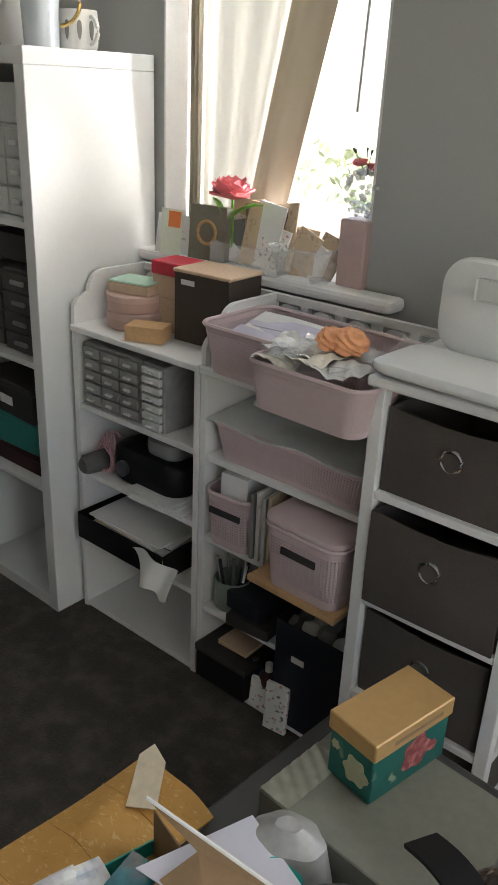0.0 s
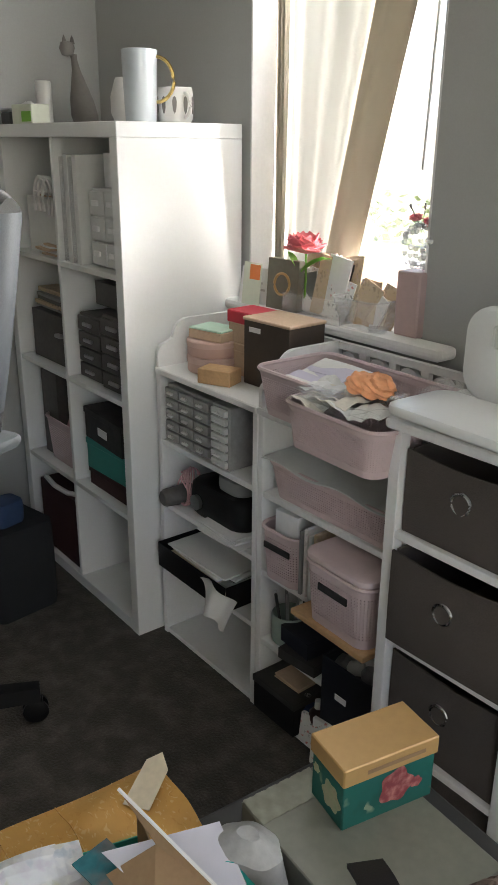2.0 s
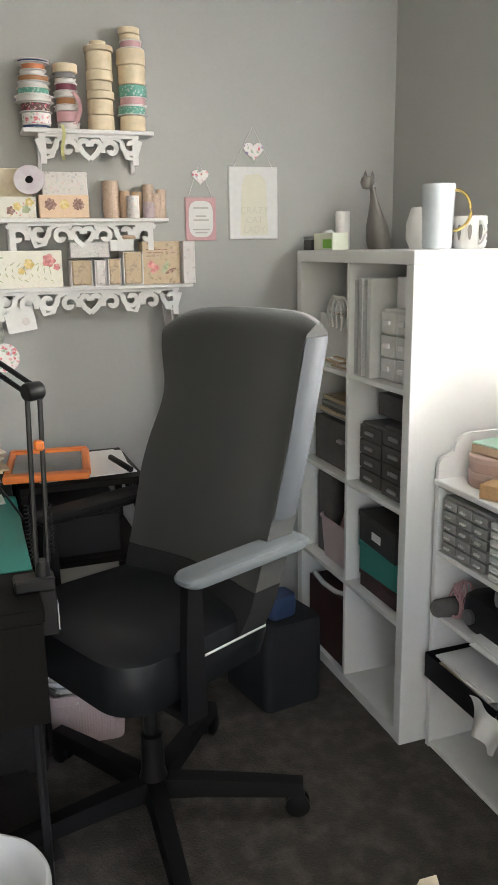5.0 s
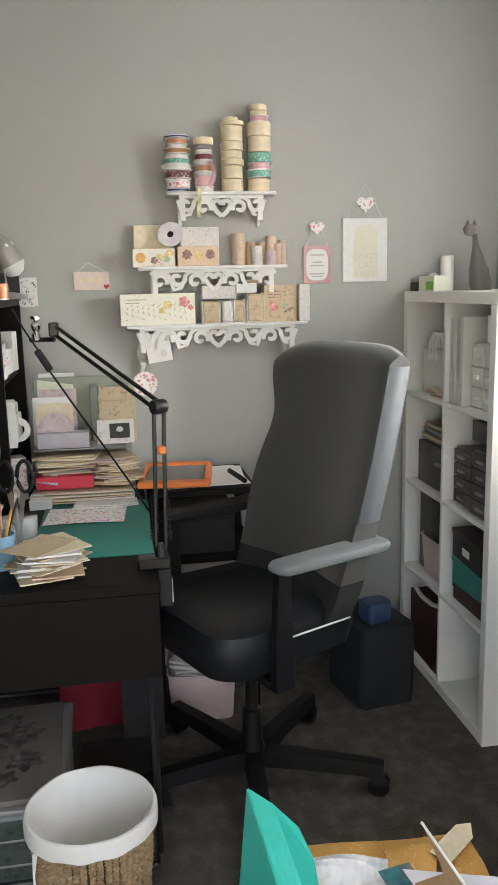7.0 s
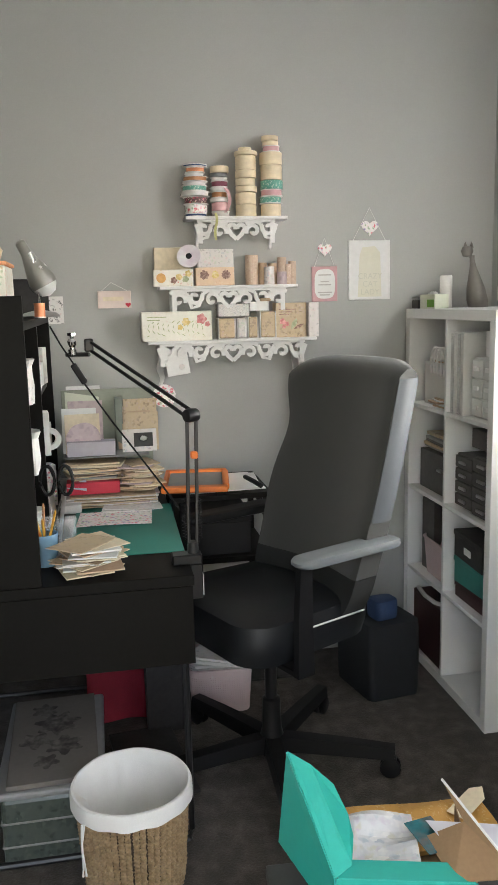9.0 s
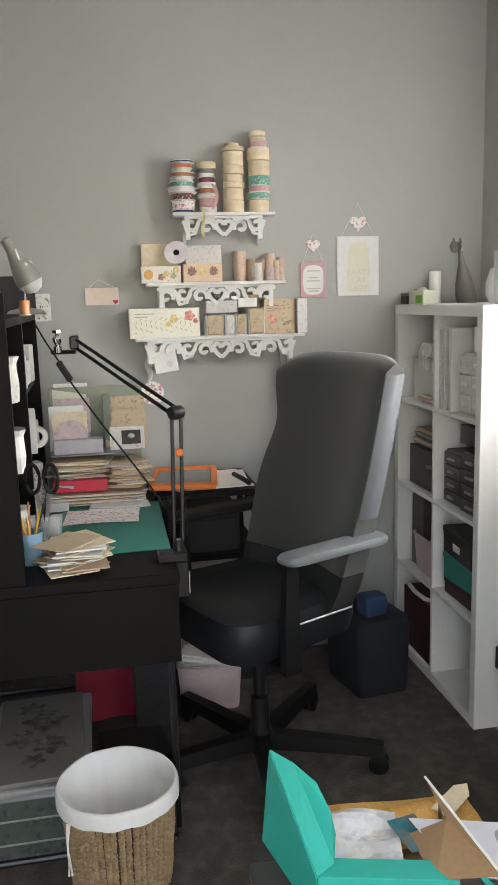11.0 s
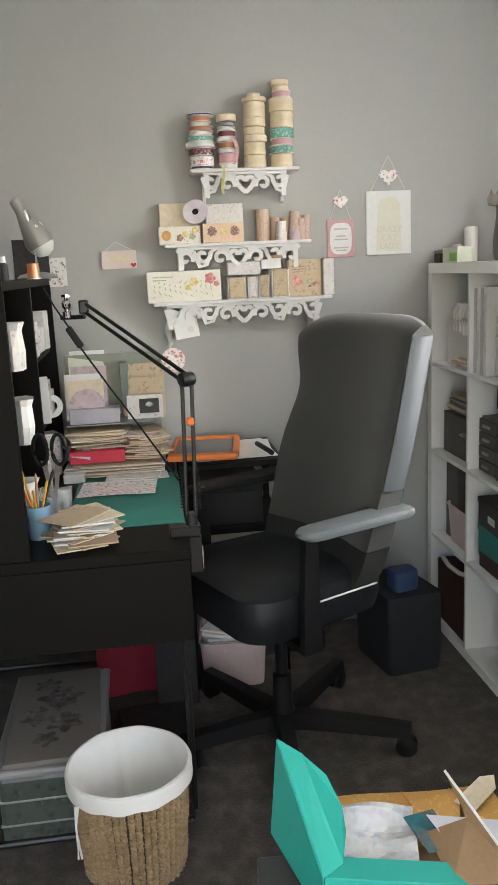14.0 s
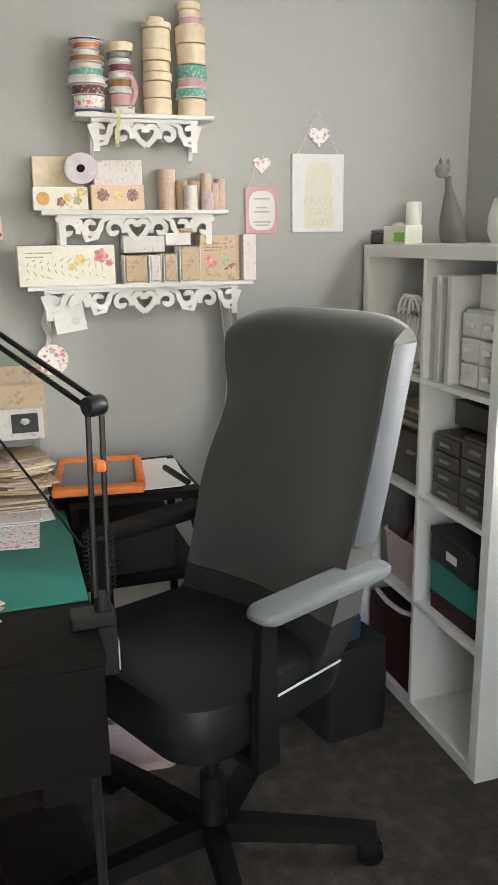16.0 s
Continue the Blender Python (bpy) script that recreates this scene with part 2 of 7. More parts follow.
def sheet(bm, f, nu, nv, thick=0.001):
    """A thin sheet over f(u, v), u and v from 0 to 1, with a back face at its thickness."""
    g = [[Vector(f(i / nu, j / nv)) for j in range(nv + 1)] for i in range(nu + 1)]
    top = [[bm.verts.new(p) for p in row] for row in g]
    low = []
    for i in range(nu + 1):
        row = []
        for j in range(nv + 1):
            du = g[min(i + 1, nu)][j] - g[max(i - 1, 0)][j]
            dv = g[i][min(j + 1, nv)] - g[i][max(j - 1, 0)]
            row.append(bm.verts.new(g[i][j] - du.cross(dv).normalized() * thick))
        low.append(row)
    for i in range(nu):
        for j in range(nv):
            bm.faces.new((top[i][j], top[i + 1][j], top[i + 1][j + 1], top[i][j + 1]))
            bm.faces.new((low[i][j], low[i][j + 1], low[i + 1][j + 1], low[i + 1][j]))
    rim = [(i, 0) for i in range(nu + 1)] + [(nu, j) for j in range(1, nv + 1)] + [(i, nv) for i in range(nu - 1, -1, -1)] + [(0, j) for j in range(nv - 1, 0, -1)]
    for (a, b), (c, d) in zip(rim, rim[1:] + rim[:1]):
        bm.faces.new((top[a][b], low[a][b], low[c][d], top[c][d]))
    return bm


def part(name, bm, mat, parent=None, label="", smooth=False):
    """Links a bmesh as one mesh object, under a thing or a part."""
    bmesh.ops.recalc_face_normals(bm, faces=bm.faces)
    me = bpy.data.meshes.new(name)
    bm.to_mesh(me)
    bm.free()
    me.materials.append(M[mat] if isinstance(mat, str) else mat)
    if smooth:
        me.shade_smooth()
        me.set_sharp_from_angle(angle=radians(40))
    ob = new(name, me)
    if parent is not None:
        ob.parent = parent
    if label:
        ob["label"] = label
    return ob


def thing(name, label, category, m=None, group=""):
    ob = new(name)
    ob.empty_display_size = 0.05
    ob.matrix_world = m if m is not None else Matrix()
    return tagged(ob, label, category, group)


def structure(name, bm, mat, label, category):
    return tagged(part(name, bm, mat), label, category, kind="structure")


def solid(name, bm, mat, label, category, m=None, group="", smooth=False):
    ob = part(name, bm, mat, smooth=smooth)
    if m is not None:
        ob.matrix_world = m
    return tagged(ob, label, category, group)


def nb():
    return bmesh.new()


def bx(*a, **k):
    return box(bmesh.new(), *a, **k)


# ---- the room ----
XW, YN, XE, YS, ZC = -2.42, 1.615, 1.65, -0.67, 2.72
WX0, WX1, WZ0, WZ1 = -1.58, -0.935, 1.003, 2.15
# Span of the assumed side window, added to let fill light in.
SX0, SX1 = 0.35, 1.35

structure("floor", bx(XW - 0.1, XE + 0.1, YS - 0.1, YN + 0.1, -0.1, 0, 0), "carpet", "dark grey-brown short pile carpet over the whole room", "floor")
structure("ceiling", bx(XW - 0.1, XE + 0.1, YS - 0.1, YN + 0.3, ZC, ZC + 0.1, 0), "ceiling", "plain white painted ceiling", "ceiling")
structure("wall_west", bx(XW - 0.12, XW, YS, YN + 0.25, 0, ZC, 0), "wall", "plain matt grey painted wall behind the desk", "wall")
structure("wall_south", bx(XW - 0.12, XE + 0.12, YS - 0.12, YS, 0, ZC, 0), "wall", "plain matt grey painted wall behind the hutch", "wall")
# The doorway gap is unseen, added to go with the fill lamp.
bm = nb()
box(bm, XE, XE + 0.12, YS, -0.5, 0, ZC, 0)
box(bm, XE, XE + 0.12, 0.3, YN + 0.25, 0, ZC, 0)
box(bm, XE, XE + 0.12, -0.5, 0.3, 2.03, ZC, 0)
structure("wall_east", bm, "wall", "matt grey painted wall with an unseen doorway added for fill light", "wall")
bm = nb()
box(bm, XW, WX0, YN, YN + 0.25, 0, ZC, 0)
box(bm, WX1, SX0, YN, YN + 0.25, 0, ZC, 0)
box(bm, SX1, XE, YN, YN + 0.25, 0, ZC, 0)
box(bm, SX0, SX1, YN, YN + 0.25, 0, WZ0 - 0.03, 0)
box(bm, SX0, SX1, YN, YN + 0.25, WZ1, ZC, 0)
box(bm, WX0, WX1, YN, YN + 0.25, 0, WZ0 - 0.03, 0)
box(bm, WX0, WX1, YN, YN + 0.25, WZ1, ZC, 0)
structure("wall_north", bm, "wall", "matt grey painted wall with a deep window opening", "wall")
bm = nb()
box(bm, WX0, WX0 + 0.006, YN - 0.001, YN + 0.22, WZ0, WZ1, 0)
box(bm, WX1 - 0.006, WX1, YN - 0.001, YN + 0.22, WZ0, WZ1, 0)
box(bm, WX0, WX1, YN - 0.001, YN + 0.22, WZ1 - 0.006, WZ1, 0)
structure("trim", bm, "white_paint", "white painted lining of the window reveal", "trim")

win = tagged(thing("window_1", "white plastic framed window with clear panes above a deep sill", "window"), kind="structure")
yg = YN + 0.18
part("window_sill", bx(WX0 + 0.007, WX1 - 0.007, YN - 0.002, yg + 0.05, WZ0 - 0.03, WZ0, 0.004), "white_paint", win)
part("sill_nosing", bx(WX0 - 0.05, WX1 + 0.11, YN - 0.07, YN - 0.002, WZ0 - 0.03, WZ0 + 0.001, 0.012), "white_paint", win)
bm = nb()
for a, b, c, d in ((WX0 + 0.007, WX1 - 0.007, WZ0, WZ0 + 0.13), (WX0 + 0.007, WX1 - 0.007, WZ1 - 0.08, WZ1 - 0.007),
                   (WX0 + 0.007, WX0 + 0.07, WZ0 + 0.13, WZ1 - 0.08), (WX1 - 0.07, WX1 - 0.007, WZ0 + 0.13, WZ1 - 0.08)):
    box(bm, a, b, yg, yg + 0.06, c, d, 0.006)
part("window_frame", bm, "upvc", win)
pane = part("pane", bx(WX0 + 0.06, WX1 - 0.06, yg + 0.028, yg + 0.034, WZ0 + 0.12, WZ1 - 0.07, 0), material("window_glass", (0.97, 0.98, 0.98), 0.02, vary=0.0, bump=0, alpha=0.06), win)
pane.visible_shadow = False

# Unseen window, added only as an opening for the fill lamp.
win2 = tagged(thing("added_window", "white plastic frame of an unseen side window added for fill light", "window"), kind="structure")
bm = nb()
for a, b, c, d in ((SX0, SX1, WZ0 - 0.03, WZ0 + 0.05), (SX0, SX1, WZ1 - 0.05, WZ1), (SX0, SX0 + 0.05, WZ0 + 0.05, WZ1 - 0.05), (SX1 - 0.05, SX1, WZ0 + 0.05, WZ1 - 0.05)):
    box(bm, a, b, YN + 0.19, YN + 0.245, c, d, 0.006)
part("window_frame", bm, "upvc", win2)

# ---- tall cube shelf in the corner ----
TX0, TX1, TY0, TY1, TH = -2.375, -1.605, 1.215, 1.605, 1.47
tall = thing("tall_cube_shelf", "tall white foil cube shelf of eight open compartments", "shelf unit", pose(TX0, TY0, 0))
W, D = TX1 - TX0, TY1 - TY0
part("side_panel", bx(0, 0.038, 0, D, 0.0, TH - 0.038), "white_foil", tall)
part("side_panel", bx(W - 0.038, W, 0, D, 0.0, TH - 0.038), "white_foil", tall)
part("top_panel", bx(0, W, 0, D, TH - 0.0375, TH), "white_foil", tall)
part("bottom_panel", bx(0.0385, W - 0.0385, 0.002, D, 0.0, 0.038), "white_foil", tall)
part("divider", bx(W / 2 - 0.008, W / 2 + 0.008, 0.004, D, 0.0385, TH - 0.038), "white_foil", tall)
ROWZ = [0.038, 0.39, 0.741, 1.092]
for z in ROWZ[1:]:
    part("shelf", bx(0.0385, W / 2 - 0.0085, 0.003, D, z - 0.016, z), "white_foil", tall)
    part("shelf", bx(W / 2 + 0.0085, W - 0.0385, 0.003, D, z - 0.016, z), "white_foil", tall)


# ---- low white shelves below the window ----
def gallery(bm, length, height, origin, u, thick):
    """A scalloped upright board with a stepped end and cut-out scrolls along it, built of two rails with scrolls between."""
    o, u, w = Vector(origin), Vector(u), Vector(thick)
    v = Vector((0, 0, 1))
    r = 0.045
    low = height * 0.30
    top = height * 0.86
    prism(bm, [(0, 0), (length, 0), (length, low), (0, low)], o, u, v, w)
    prism(bm, [(0, top), (length, top), (length, height), (0, height)], o, u, v, w)
    n = max(2, int(length / 0.085))
    step = length / n
    for k in range(n + 1):
        x = k * step
        a, b = max(0.0, x - 0.011), min(length, x + 0.011)
        prism(bm, [(a, low), (b, low), (b, top), (a, top)], o, u, v, w)
    for k in range(n):
        c = (k + 0.5) * step
        pts = [(c + (step * 0.36) * math.cos(a), low + (top - low) * (0.15 + 0.75 * math.sin(a))) for a in np.linspace(0, math.pi, 9)]
        ribbon(bm, pts, 0.012, o + w * (0.04 + 0.004 * k), u, v, w * (0.92 - 0.008 * k))
    return bm


def end_board(bm, depth, height, origin, u, w):
    """The stepped, round-shouldered end of the gallery."""
    pts = [(0, 0), (depth, 0), (depth, height)]
    for k in range(7):
        a = math.pi / 2 * k / 6
        pts.append((depth * 0.42 - 0.05 * math.sin(a), height - 0.05 + 0.05 * math.cos(a)))
    for k in range(6):
        a = math.pi / 2 * k / 5
        pts.append((0.03 - 0.03 * math.sin(a), height * 0.52 - 0.03 + 0.03 * math.cos(a)))
    prism(bm, pts, origin, u, (0, 0, 1), w)
    return bm


LOW_Y, LOW_D = 1.295, 0.255


def low_shelf(x0, x1, top, shelves, label):
    w, d = x1 - x0, LOW_D
    t = thing("low_shelf", label, "shelf unit", pose(x0, LOW_Y, 0), "low shelves below the window")
    part("side_panel", bx(0, 0.018, 0, d, 0, top - 0.0185), "white_paint", t)
    part("side_panel", bx(w - 0.018, w, 0, d, 0, top - 0.0185), "white_paint", t)
    part("top_board", bx(0, w, -0.006, d, top - 0.018, top, 0.003), "white_paint", t)
    part("back_panel", bx(0.0185, w - 0.0185, d - 0.012, d - 0.004, 0.02, top - 0.019, 0), "white_paint", t)
    for z in shelves:
        part("shelf", bx(0.0185, w - 0.0185, 0.002, d - 0.0125, z - 0.016, z), "white_paint", t)
    bm = gallery(nb(), w, 0.125, (0, d - 0.016, top + 0.0005), (1, 0, 0), (0, 0.014, 0))
    part("back_gallery", bm, "white_paint", t, "scrolled cut-out gallery board")
    part("end_gallery", end_board(nb(), d - 0.017, 0.125, (0.001, 0, top + 0.0005), (0, 1, 0), (0.013, 0, 0)), "white_paint", t)
    if x1 > -1.0:
        part("end_gallery", end_board(nb(), d - 0.017, 0.125, (w - 0.014, 0, top + 0.0005), (0, 1, 0), (0.013, 0, 0)), "white_paint", t)
    return t


AX0, AX1, BX0, BX1, LTOP = -1.586, -1.138, -1.135, -0.658, 0.845
low_shelf(AX0, AX1, LTOP, [0.02, 0.2495, 0.444, 0.637], "low white painted shelf with a scrolled gallery top and half-empty shelves")
low_shelf(BX0, BX1, LTOP, [0.02, 0.224, 0.424, 0.636], "low white painted shelf holding pink baskets")

# ---- bin unit with dark fabric boxes ----
CX0, CX1, CY0, CY1, CH = -0.652, -0.330, 1.212, 1.60, 0.968
cu = thing("bin_unit", "white open-sided storage unit with dark fabric boxes", "shelf unit", pose(CX0, CY0, 0))
w, d = CX1 - CX0, CY1 - CY0
for x in (0, w - 0.026):
    for y in (0, d - 0.026):
        part("post", bx(x, x + 0.026, y, y + 0.026, 0, CH - 0.0205), "white_paint", cu)
part("top_board", bx(-0.006, w + 0.012, -0.012, d, CH - 0.02, CH, 0.006), "white_paint", cu)
CROW = [0.075, 0.300, 0.526, 0.752]
for z in CROW:
    part("shelf", bx(0.0265, w - 0.0265, 0.001, d - 0.001, z - 0.016, z), "white_paint", cu)
    for x in (0.004, w - 0.022):
        part("side_rail", bx(x, x + 0.018, 0.0265, d - 0.0265, z - 0.026, z - 0.002), "white_paint", cu)


def fabric_bin(w, d, h, label, tilt=0.0):
    t = thing("fabric_bin", label, "storage bin", group="dark fabric bins")
    th = 0.006
    bm = nb()
    def front(u, v):
        return (w * u, -0.012 * math.sin(math.pi * u) * math.sin(math.pi * min(1, v * 1.1)), h * v - 0.01 * math.sin(math.pi * u) * v)
    sheet(bm, front, 12, 6, -th)
    part("front_panel", bm, "bin_fabric", t, smooth=True)
    part("side_panel", bx(0, th, 0.007, d, 0, h), "bin_fabric", t)
    part("side_panel", bx(w - th, w, 0.007, d, 0, h), "bin_fabric", t)
    part("back_panel", bx(th, w - th, d - th, d, 0, h), "bin_fabric", t)
    part("bottom_panel", bx(th, w - th, 0.008, d - th, 0, 0.006), "bin_fabric", t)
    bm = nb()
    c, r = Vector((w / 2, -0.0125, h * 0.62)), 0.019
    tube(bm, [c + Vector((r * math.cos(a), -0.001, r * math.sin(a))) for a in np.linspace(0, 2 * math.pi, 21)[:-1]], 0.0038, 8, True)
    part("ring_grommet", bm, "chrome", t, "round chrome grommet", smooth=True)
    return t


for k, (z, dy, yaw) in enumerate(((0.075, 0.02, 1), (0.300, 0.012, -2), (0.526, -0.014, 1.5), (0.752, 0.008, 0))):
    h = (CROW + [0.948])[k + 1] - z - 0.035
    f = fabric_bin(w - 0.062, 0.34, h, "dark brown fabric storage bin with a chrome ring pull")
    f.matrix_world = pose(CX0 + 0.031, CY0 + dy + 0.012, z, 0, 0, yaw * 0.6)

# ---- desk with hutch ----
DZ, DX0, DX1, DY0, DY1 = 0.806, -2.30, -1.218, -0.655, 0.175
desk = thing("writing_desk", "black-brown desk with deep apron on thin black metal sled legs", "desk", pose(DX0, DY0, 0))
w, d = DX1 - DX0, DY1 - DY0
part("desktop", bx(0, w, 0, d, DZ - 0.03, DZ, 0.002), "black_wood", desk)
part("end_panel", bx(w - 0.022, w - 0.002, 0.002, d - 0.004, 0.556, DZ - 0.0305), "black_wood", desk)
part("end_panel", bx(0.002, 0.022, 0.002, d - 0.004, 0.556, DZ - 0.0305), "black_wood", desk)
part("front_panel", bx(0.0225, w - 0.0225, d - 0.03, d - 0.012, 0.556, DZ - 0.0305), "black_wood", desk)
part("bottom_panel", bx(0.0225, w - 0.0225, 0.03, d - 0.031, 0.556, 0.572), "black_wood", desk)
for x in (0.03, w - 0.03):
    part("sled_leg", tube(nb(), [(x, d - 0.03, 0.571), (x, d - 0.03, 0.05), (x, d - 0.035, 0.02), (x, d - 0.06, 0.012), (x, 0.1, 0.012), (x, 0.06, 0.03), (x, 0.05, 0.571)], 0.010, 8), "black_metal", desk, smooth=True)
hutch = thing("desk_hutch", "black-brown open hutch with shelves standing on the desk", "hutch", pose(DX0, DY0, DZ + 0.001))
hd = 0.438
part("end_panel", bx(w - 0.02, w, 0, hd, 0, 0.734), "black_wood", hutch)
part("end_panel", bx(0, 0.02, 0, hd, 0, 0.65), "black_wood", hutch)
part("divider", bx(w * 0.45, w * 0.45 + 0.018, 0.012, hd - 0.01, 0, 0.647), "black_wood", hutch)
part("top_board", bx(0.0205, w - 0.0205, 0, hd, 0.65, 0.672), "black_wood", hutch)
part("back_panel", bx(0.0205, w - 0.0205, 0, 0.01, 0, 0.6495), "black_wood", hutch)
for z in (0.215, 0.43):
    part("shelf", bx(0.0205, w * 0.45 - 0.0005, 0.0105, hd - 0.02, z - 0.016, z), "black_wood", hutch)
    part("shelf", bx(w * 0.45 + 0.0185, w - 0.0205, 0.0105, hd - 0.1, z - 0.016, z), "black_wood", hutch)

# ---- office chair ----
chair = thing("office_chair", "high-backed dark grey upholstered swivel office chair with padded arms", "chair", pose(-1.585, 0.451, 0, 0, 0, 25))
bm = nb()
for k in range(5):
    a = math.radians(43 + 72 * k)
    c, s = math.cos(a), math.sin(a)
    m = Matrix(((c, -s, 0, 0), (s, c, 0, 0), (0, 0, 1, 0), (0, 0, 0, 1)))
    leg = nb()
    prof = [(0.03, 0.082, 0.030, 0.060), (0.12, 0.084, 0.028, 0.056), (0.26, 0.082, 0.025, 0.052), (0.40, 0.078, 0.022, 0.046)]
    rings = []
    for x, z, hw, hh in prof:
        rings.append([leg.verts.new(m @ Vector((x, yy, zz))) for yy, zz in ((-hw, z - hh * 0.3), (hw, z - hh * 0.3), (hw * 0.8, z + hh * 0.55), (-hw * 0.8, z + hh * 0.55))])
    for p, q in zip(rings, rings[1:]):
        for i in range(4):
            leg.faces.new((p[i], p[(i + 1) % 4], q[(i + 1) % 4], q[i]))
    leg.faces.new(rings[0])
    leg.faces.new(rings[-1][::-1])
    part("leg", leg, "black_plastic", chair)
    caster = nb()
    for off in (-0.021, 0.005):
        lathe(caster, [(0, 0), (0.028, 0), (0.033, 0.003), (0.033, 0.012), (0.028, 0.016), (0, 0.016)], 16,
              m=m @ Matrix.Translation((0.385, off, 0.0335)) @ pose(0, 0, 0, -90, 0, 0))
    box(caster, 0.362, 0.405, -0.018, 0.018, 0.03, 0.064, 0.006, m)
    part("caster", caster, "black_plastic", chair, smooth=True)
part("gas_column", lathe(nb(), [(0, 0.05), (0.04, 0.05), (0.042, 0.10), (0.032, 0.14), (0.03, 0.24), (0.02, 0.245), (0.02, 0.45), (0, 0.45)], 20), "black_metal", chair, smooth=True)
part("tilt_mechanism", bx(-0.11, 0.11, -0.13, 0.13, 0.425, 0.475, 0.012), "black_plastic", chair)


def slab(bm, outline, z0, z1, r, m):
    """A padded slab from an outline: rounded edge in three steps."""
    cx = sum(p[0] for p in outline) / len(outline)
    cy = sum(p[1] for p in outline) / len(outline)
    rings = []
    steps = [(1 - r * 1.6, z0), (1 - r * 0.4, z0 + (z1 - z0) * 0.12), (1, z0 + (z1 - z0) * 0.4), (1, z0 + (z1 - z0) * 0.65), (1 - r * 0.35, z0 + (z1 - z0) * 0.9), (1 - r * 1.4, z1), (0.5, z1 + (z1 - z0) * 0.04)]
    for s, z in steps:
        rings.append([bm.verts.new(m @ Vector((cx + (x - cx) * s, cy + (y - cy) * s, z))) for x, y in outline])
    k = len(outline)
    for a, b in zip(rings, rings[1:]):
        for i in range(k):
            bm.faces.new((a[i], a[(i + 1) % k], b[(i + 1) % k], b[i]))
    bm.faces.new(rings[0][::-1])
    bm.faces.new(rings[-1])
    return bm


def rounded(w0, w1, y0, y1, r=0.06, n=6):
    """A rounded outline, w0 wide at y0 and w1 wide at y1."""
    pts = []
    for cx, cy, a0 in ((w1 / 2 - r, y1 - r, 0), (-w1 / 2 + r, y1 - r, 90), (-w0 / 2 + r, y0 + r, 180), (w0 / 2 - r, y0 + r, 270)):
        for k in range(n + 1):
            a = math.radians(a0 + 90 * k / n)
            pts.append((cx + r * math.cos(a), cy + r * math.sin(a)))
    return pts


M["seat_leather"] = material("black_seat_leather", (0.010, 0.011, 0.013), 0.45, scale=14, vary=0.15, fine=260, bump=0.12, spec=0.3)
part("seat", slab(nb(), rounded(0.54, 0.50, -0.27, 0.24, 0.10), 0.4755, 0.628, 0.1, Matrix()), "seat_leather", chair, smooth=True)
seat_line = [(0.272 - 0.006 * k / 12, -0.10 + 0.262 * k / 12, 0.583) for k in range(13)]
part("seat_piping", tube(nb(), seat_line, 0.0028, 6), "frosted", chair, "pale grey piping", smooth=True)
# backrest: a tall padded sheet, reclined, bowed in plan
NU, NV = 26, 26
def back_point(u, v, side):
    z = 0.58 + 0.754 * v
    hw = 0.232 + 0.012 * v - 0.018 * max(0.0, 1 - v / 0.12) ** 2
    flare = (1 - u) ** 3 * (1 - 0.45 * math.exp(-((v - 0.70) / 0.14) ** 2) + 0.12 * math.exp(-((v - 0.38) / 0.15) ** 2))
    x = 0.045 + 0.034 * v + hw * (2 * u - 1) - 0.032 * flare
    edge = abs(2 * u - 1)
    y = 0.178 - 0.028 * (2 * u - 1) + 0.172 * v + 0.02 * math.sin(math.pi * v) - 0.03 * edge ** 2 - 0.048 * flare
    t = 0.058 * (1 - 0.25 * edge ** 7)
    if v > 0.93:
        t *= math.sqrt(max(0.05, 1 - ((v - 0.93) / 0.07) ** 2))
    z -= (0.04 if u < 0.5 else 0.024) * edge ** 5 * v ** 6
    return (x, y + side * t, z)
# The backrest is split here; the lower part is darkened to stand for shade.
SPLIT = 0.145
def upper_point(u, v, side):
    return back_point(u, SPLIT + (1 - SPLIT) * v, side)
def lower_point(u, v, side):
    return back_point(u, (SPLIT - 0.003) * v, side)
def back_pad(point):
    bm = nb()
    front = [[bm.verts.new(point(i / NU, j / NV, -1)) for j in range(NV + 1)] for i in range(NU + 1)]
    rear = [[bm.verts.new(point(i / NU, j / NV, 1)) for j in range(NV + 1)] for i in range(NU + 1)]
    for i in range(NU):
        for j in range(NV):
            bm.faces.new((front[i][j], front[i + 1][j], front[i + 1][j + 1], front[i][j + 1]))
            bm.faces.new((rear[i][j], rear[i][j + 1], rear[i + 1][j + 1], rear[i + 1][j]))
    rim = [(i, 0) for i in range(NU + 1)] + [(NU, j) for j in range(1, NV + 1)] + [(i, NV) for i in range(NU - 1, -1, -1)] + [(0, j) for j in range(NV - 1, 0, -1)]
    for (a, b), (c, e) in zip(rim, rim[1:] + rim[:1]):
        bm.faces.new((front[a][b], rear[a][b], rear[c][e], front[c][e]))
    return bm
part("backrest", back_pad(upper_point), "chair_fabric", chair, smooth=True)
part("shaded_lower_back", back_pad(lower_point), material("shaded_back_cloth", (0.026, 0.027, 0.027), 0.85, spec=0.15, scale=12, vary=0.15, fine=380, bump=0.3), chair, "lower backrest with shade put into its darker colour", smooth=True)
# Strips added along the backrest edges; cool window light is put into their colour.
M["lit_band_vinyl"] = material("window_lit_vinyl", (0.068, 0.076, 0.086), 0.55, scale=14, vary=0.12, fine=260, bump=0.12)
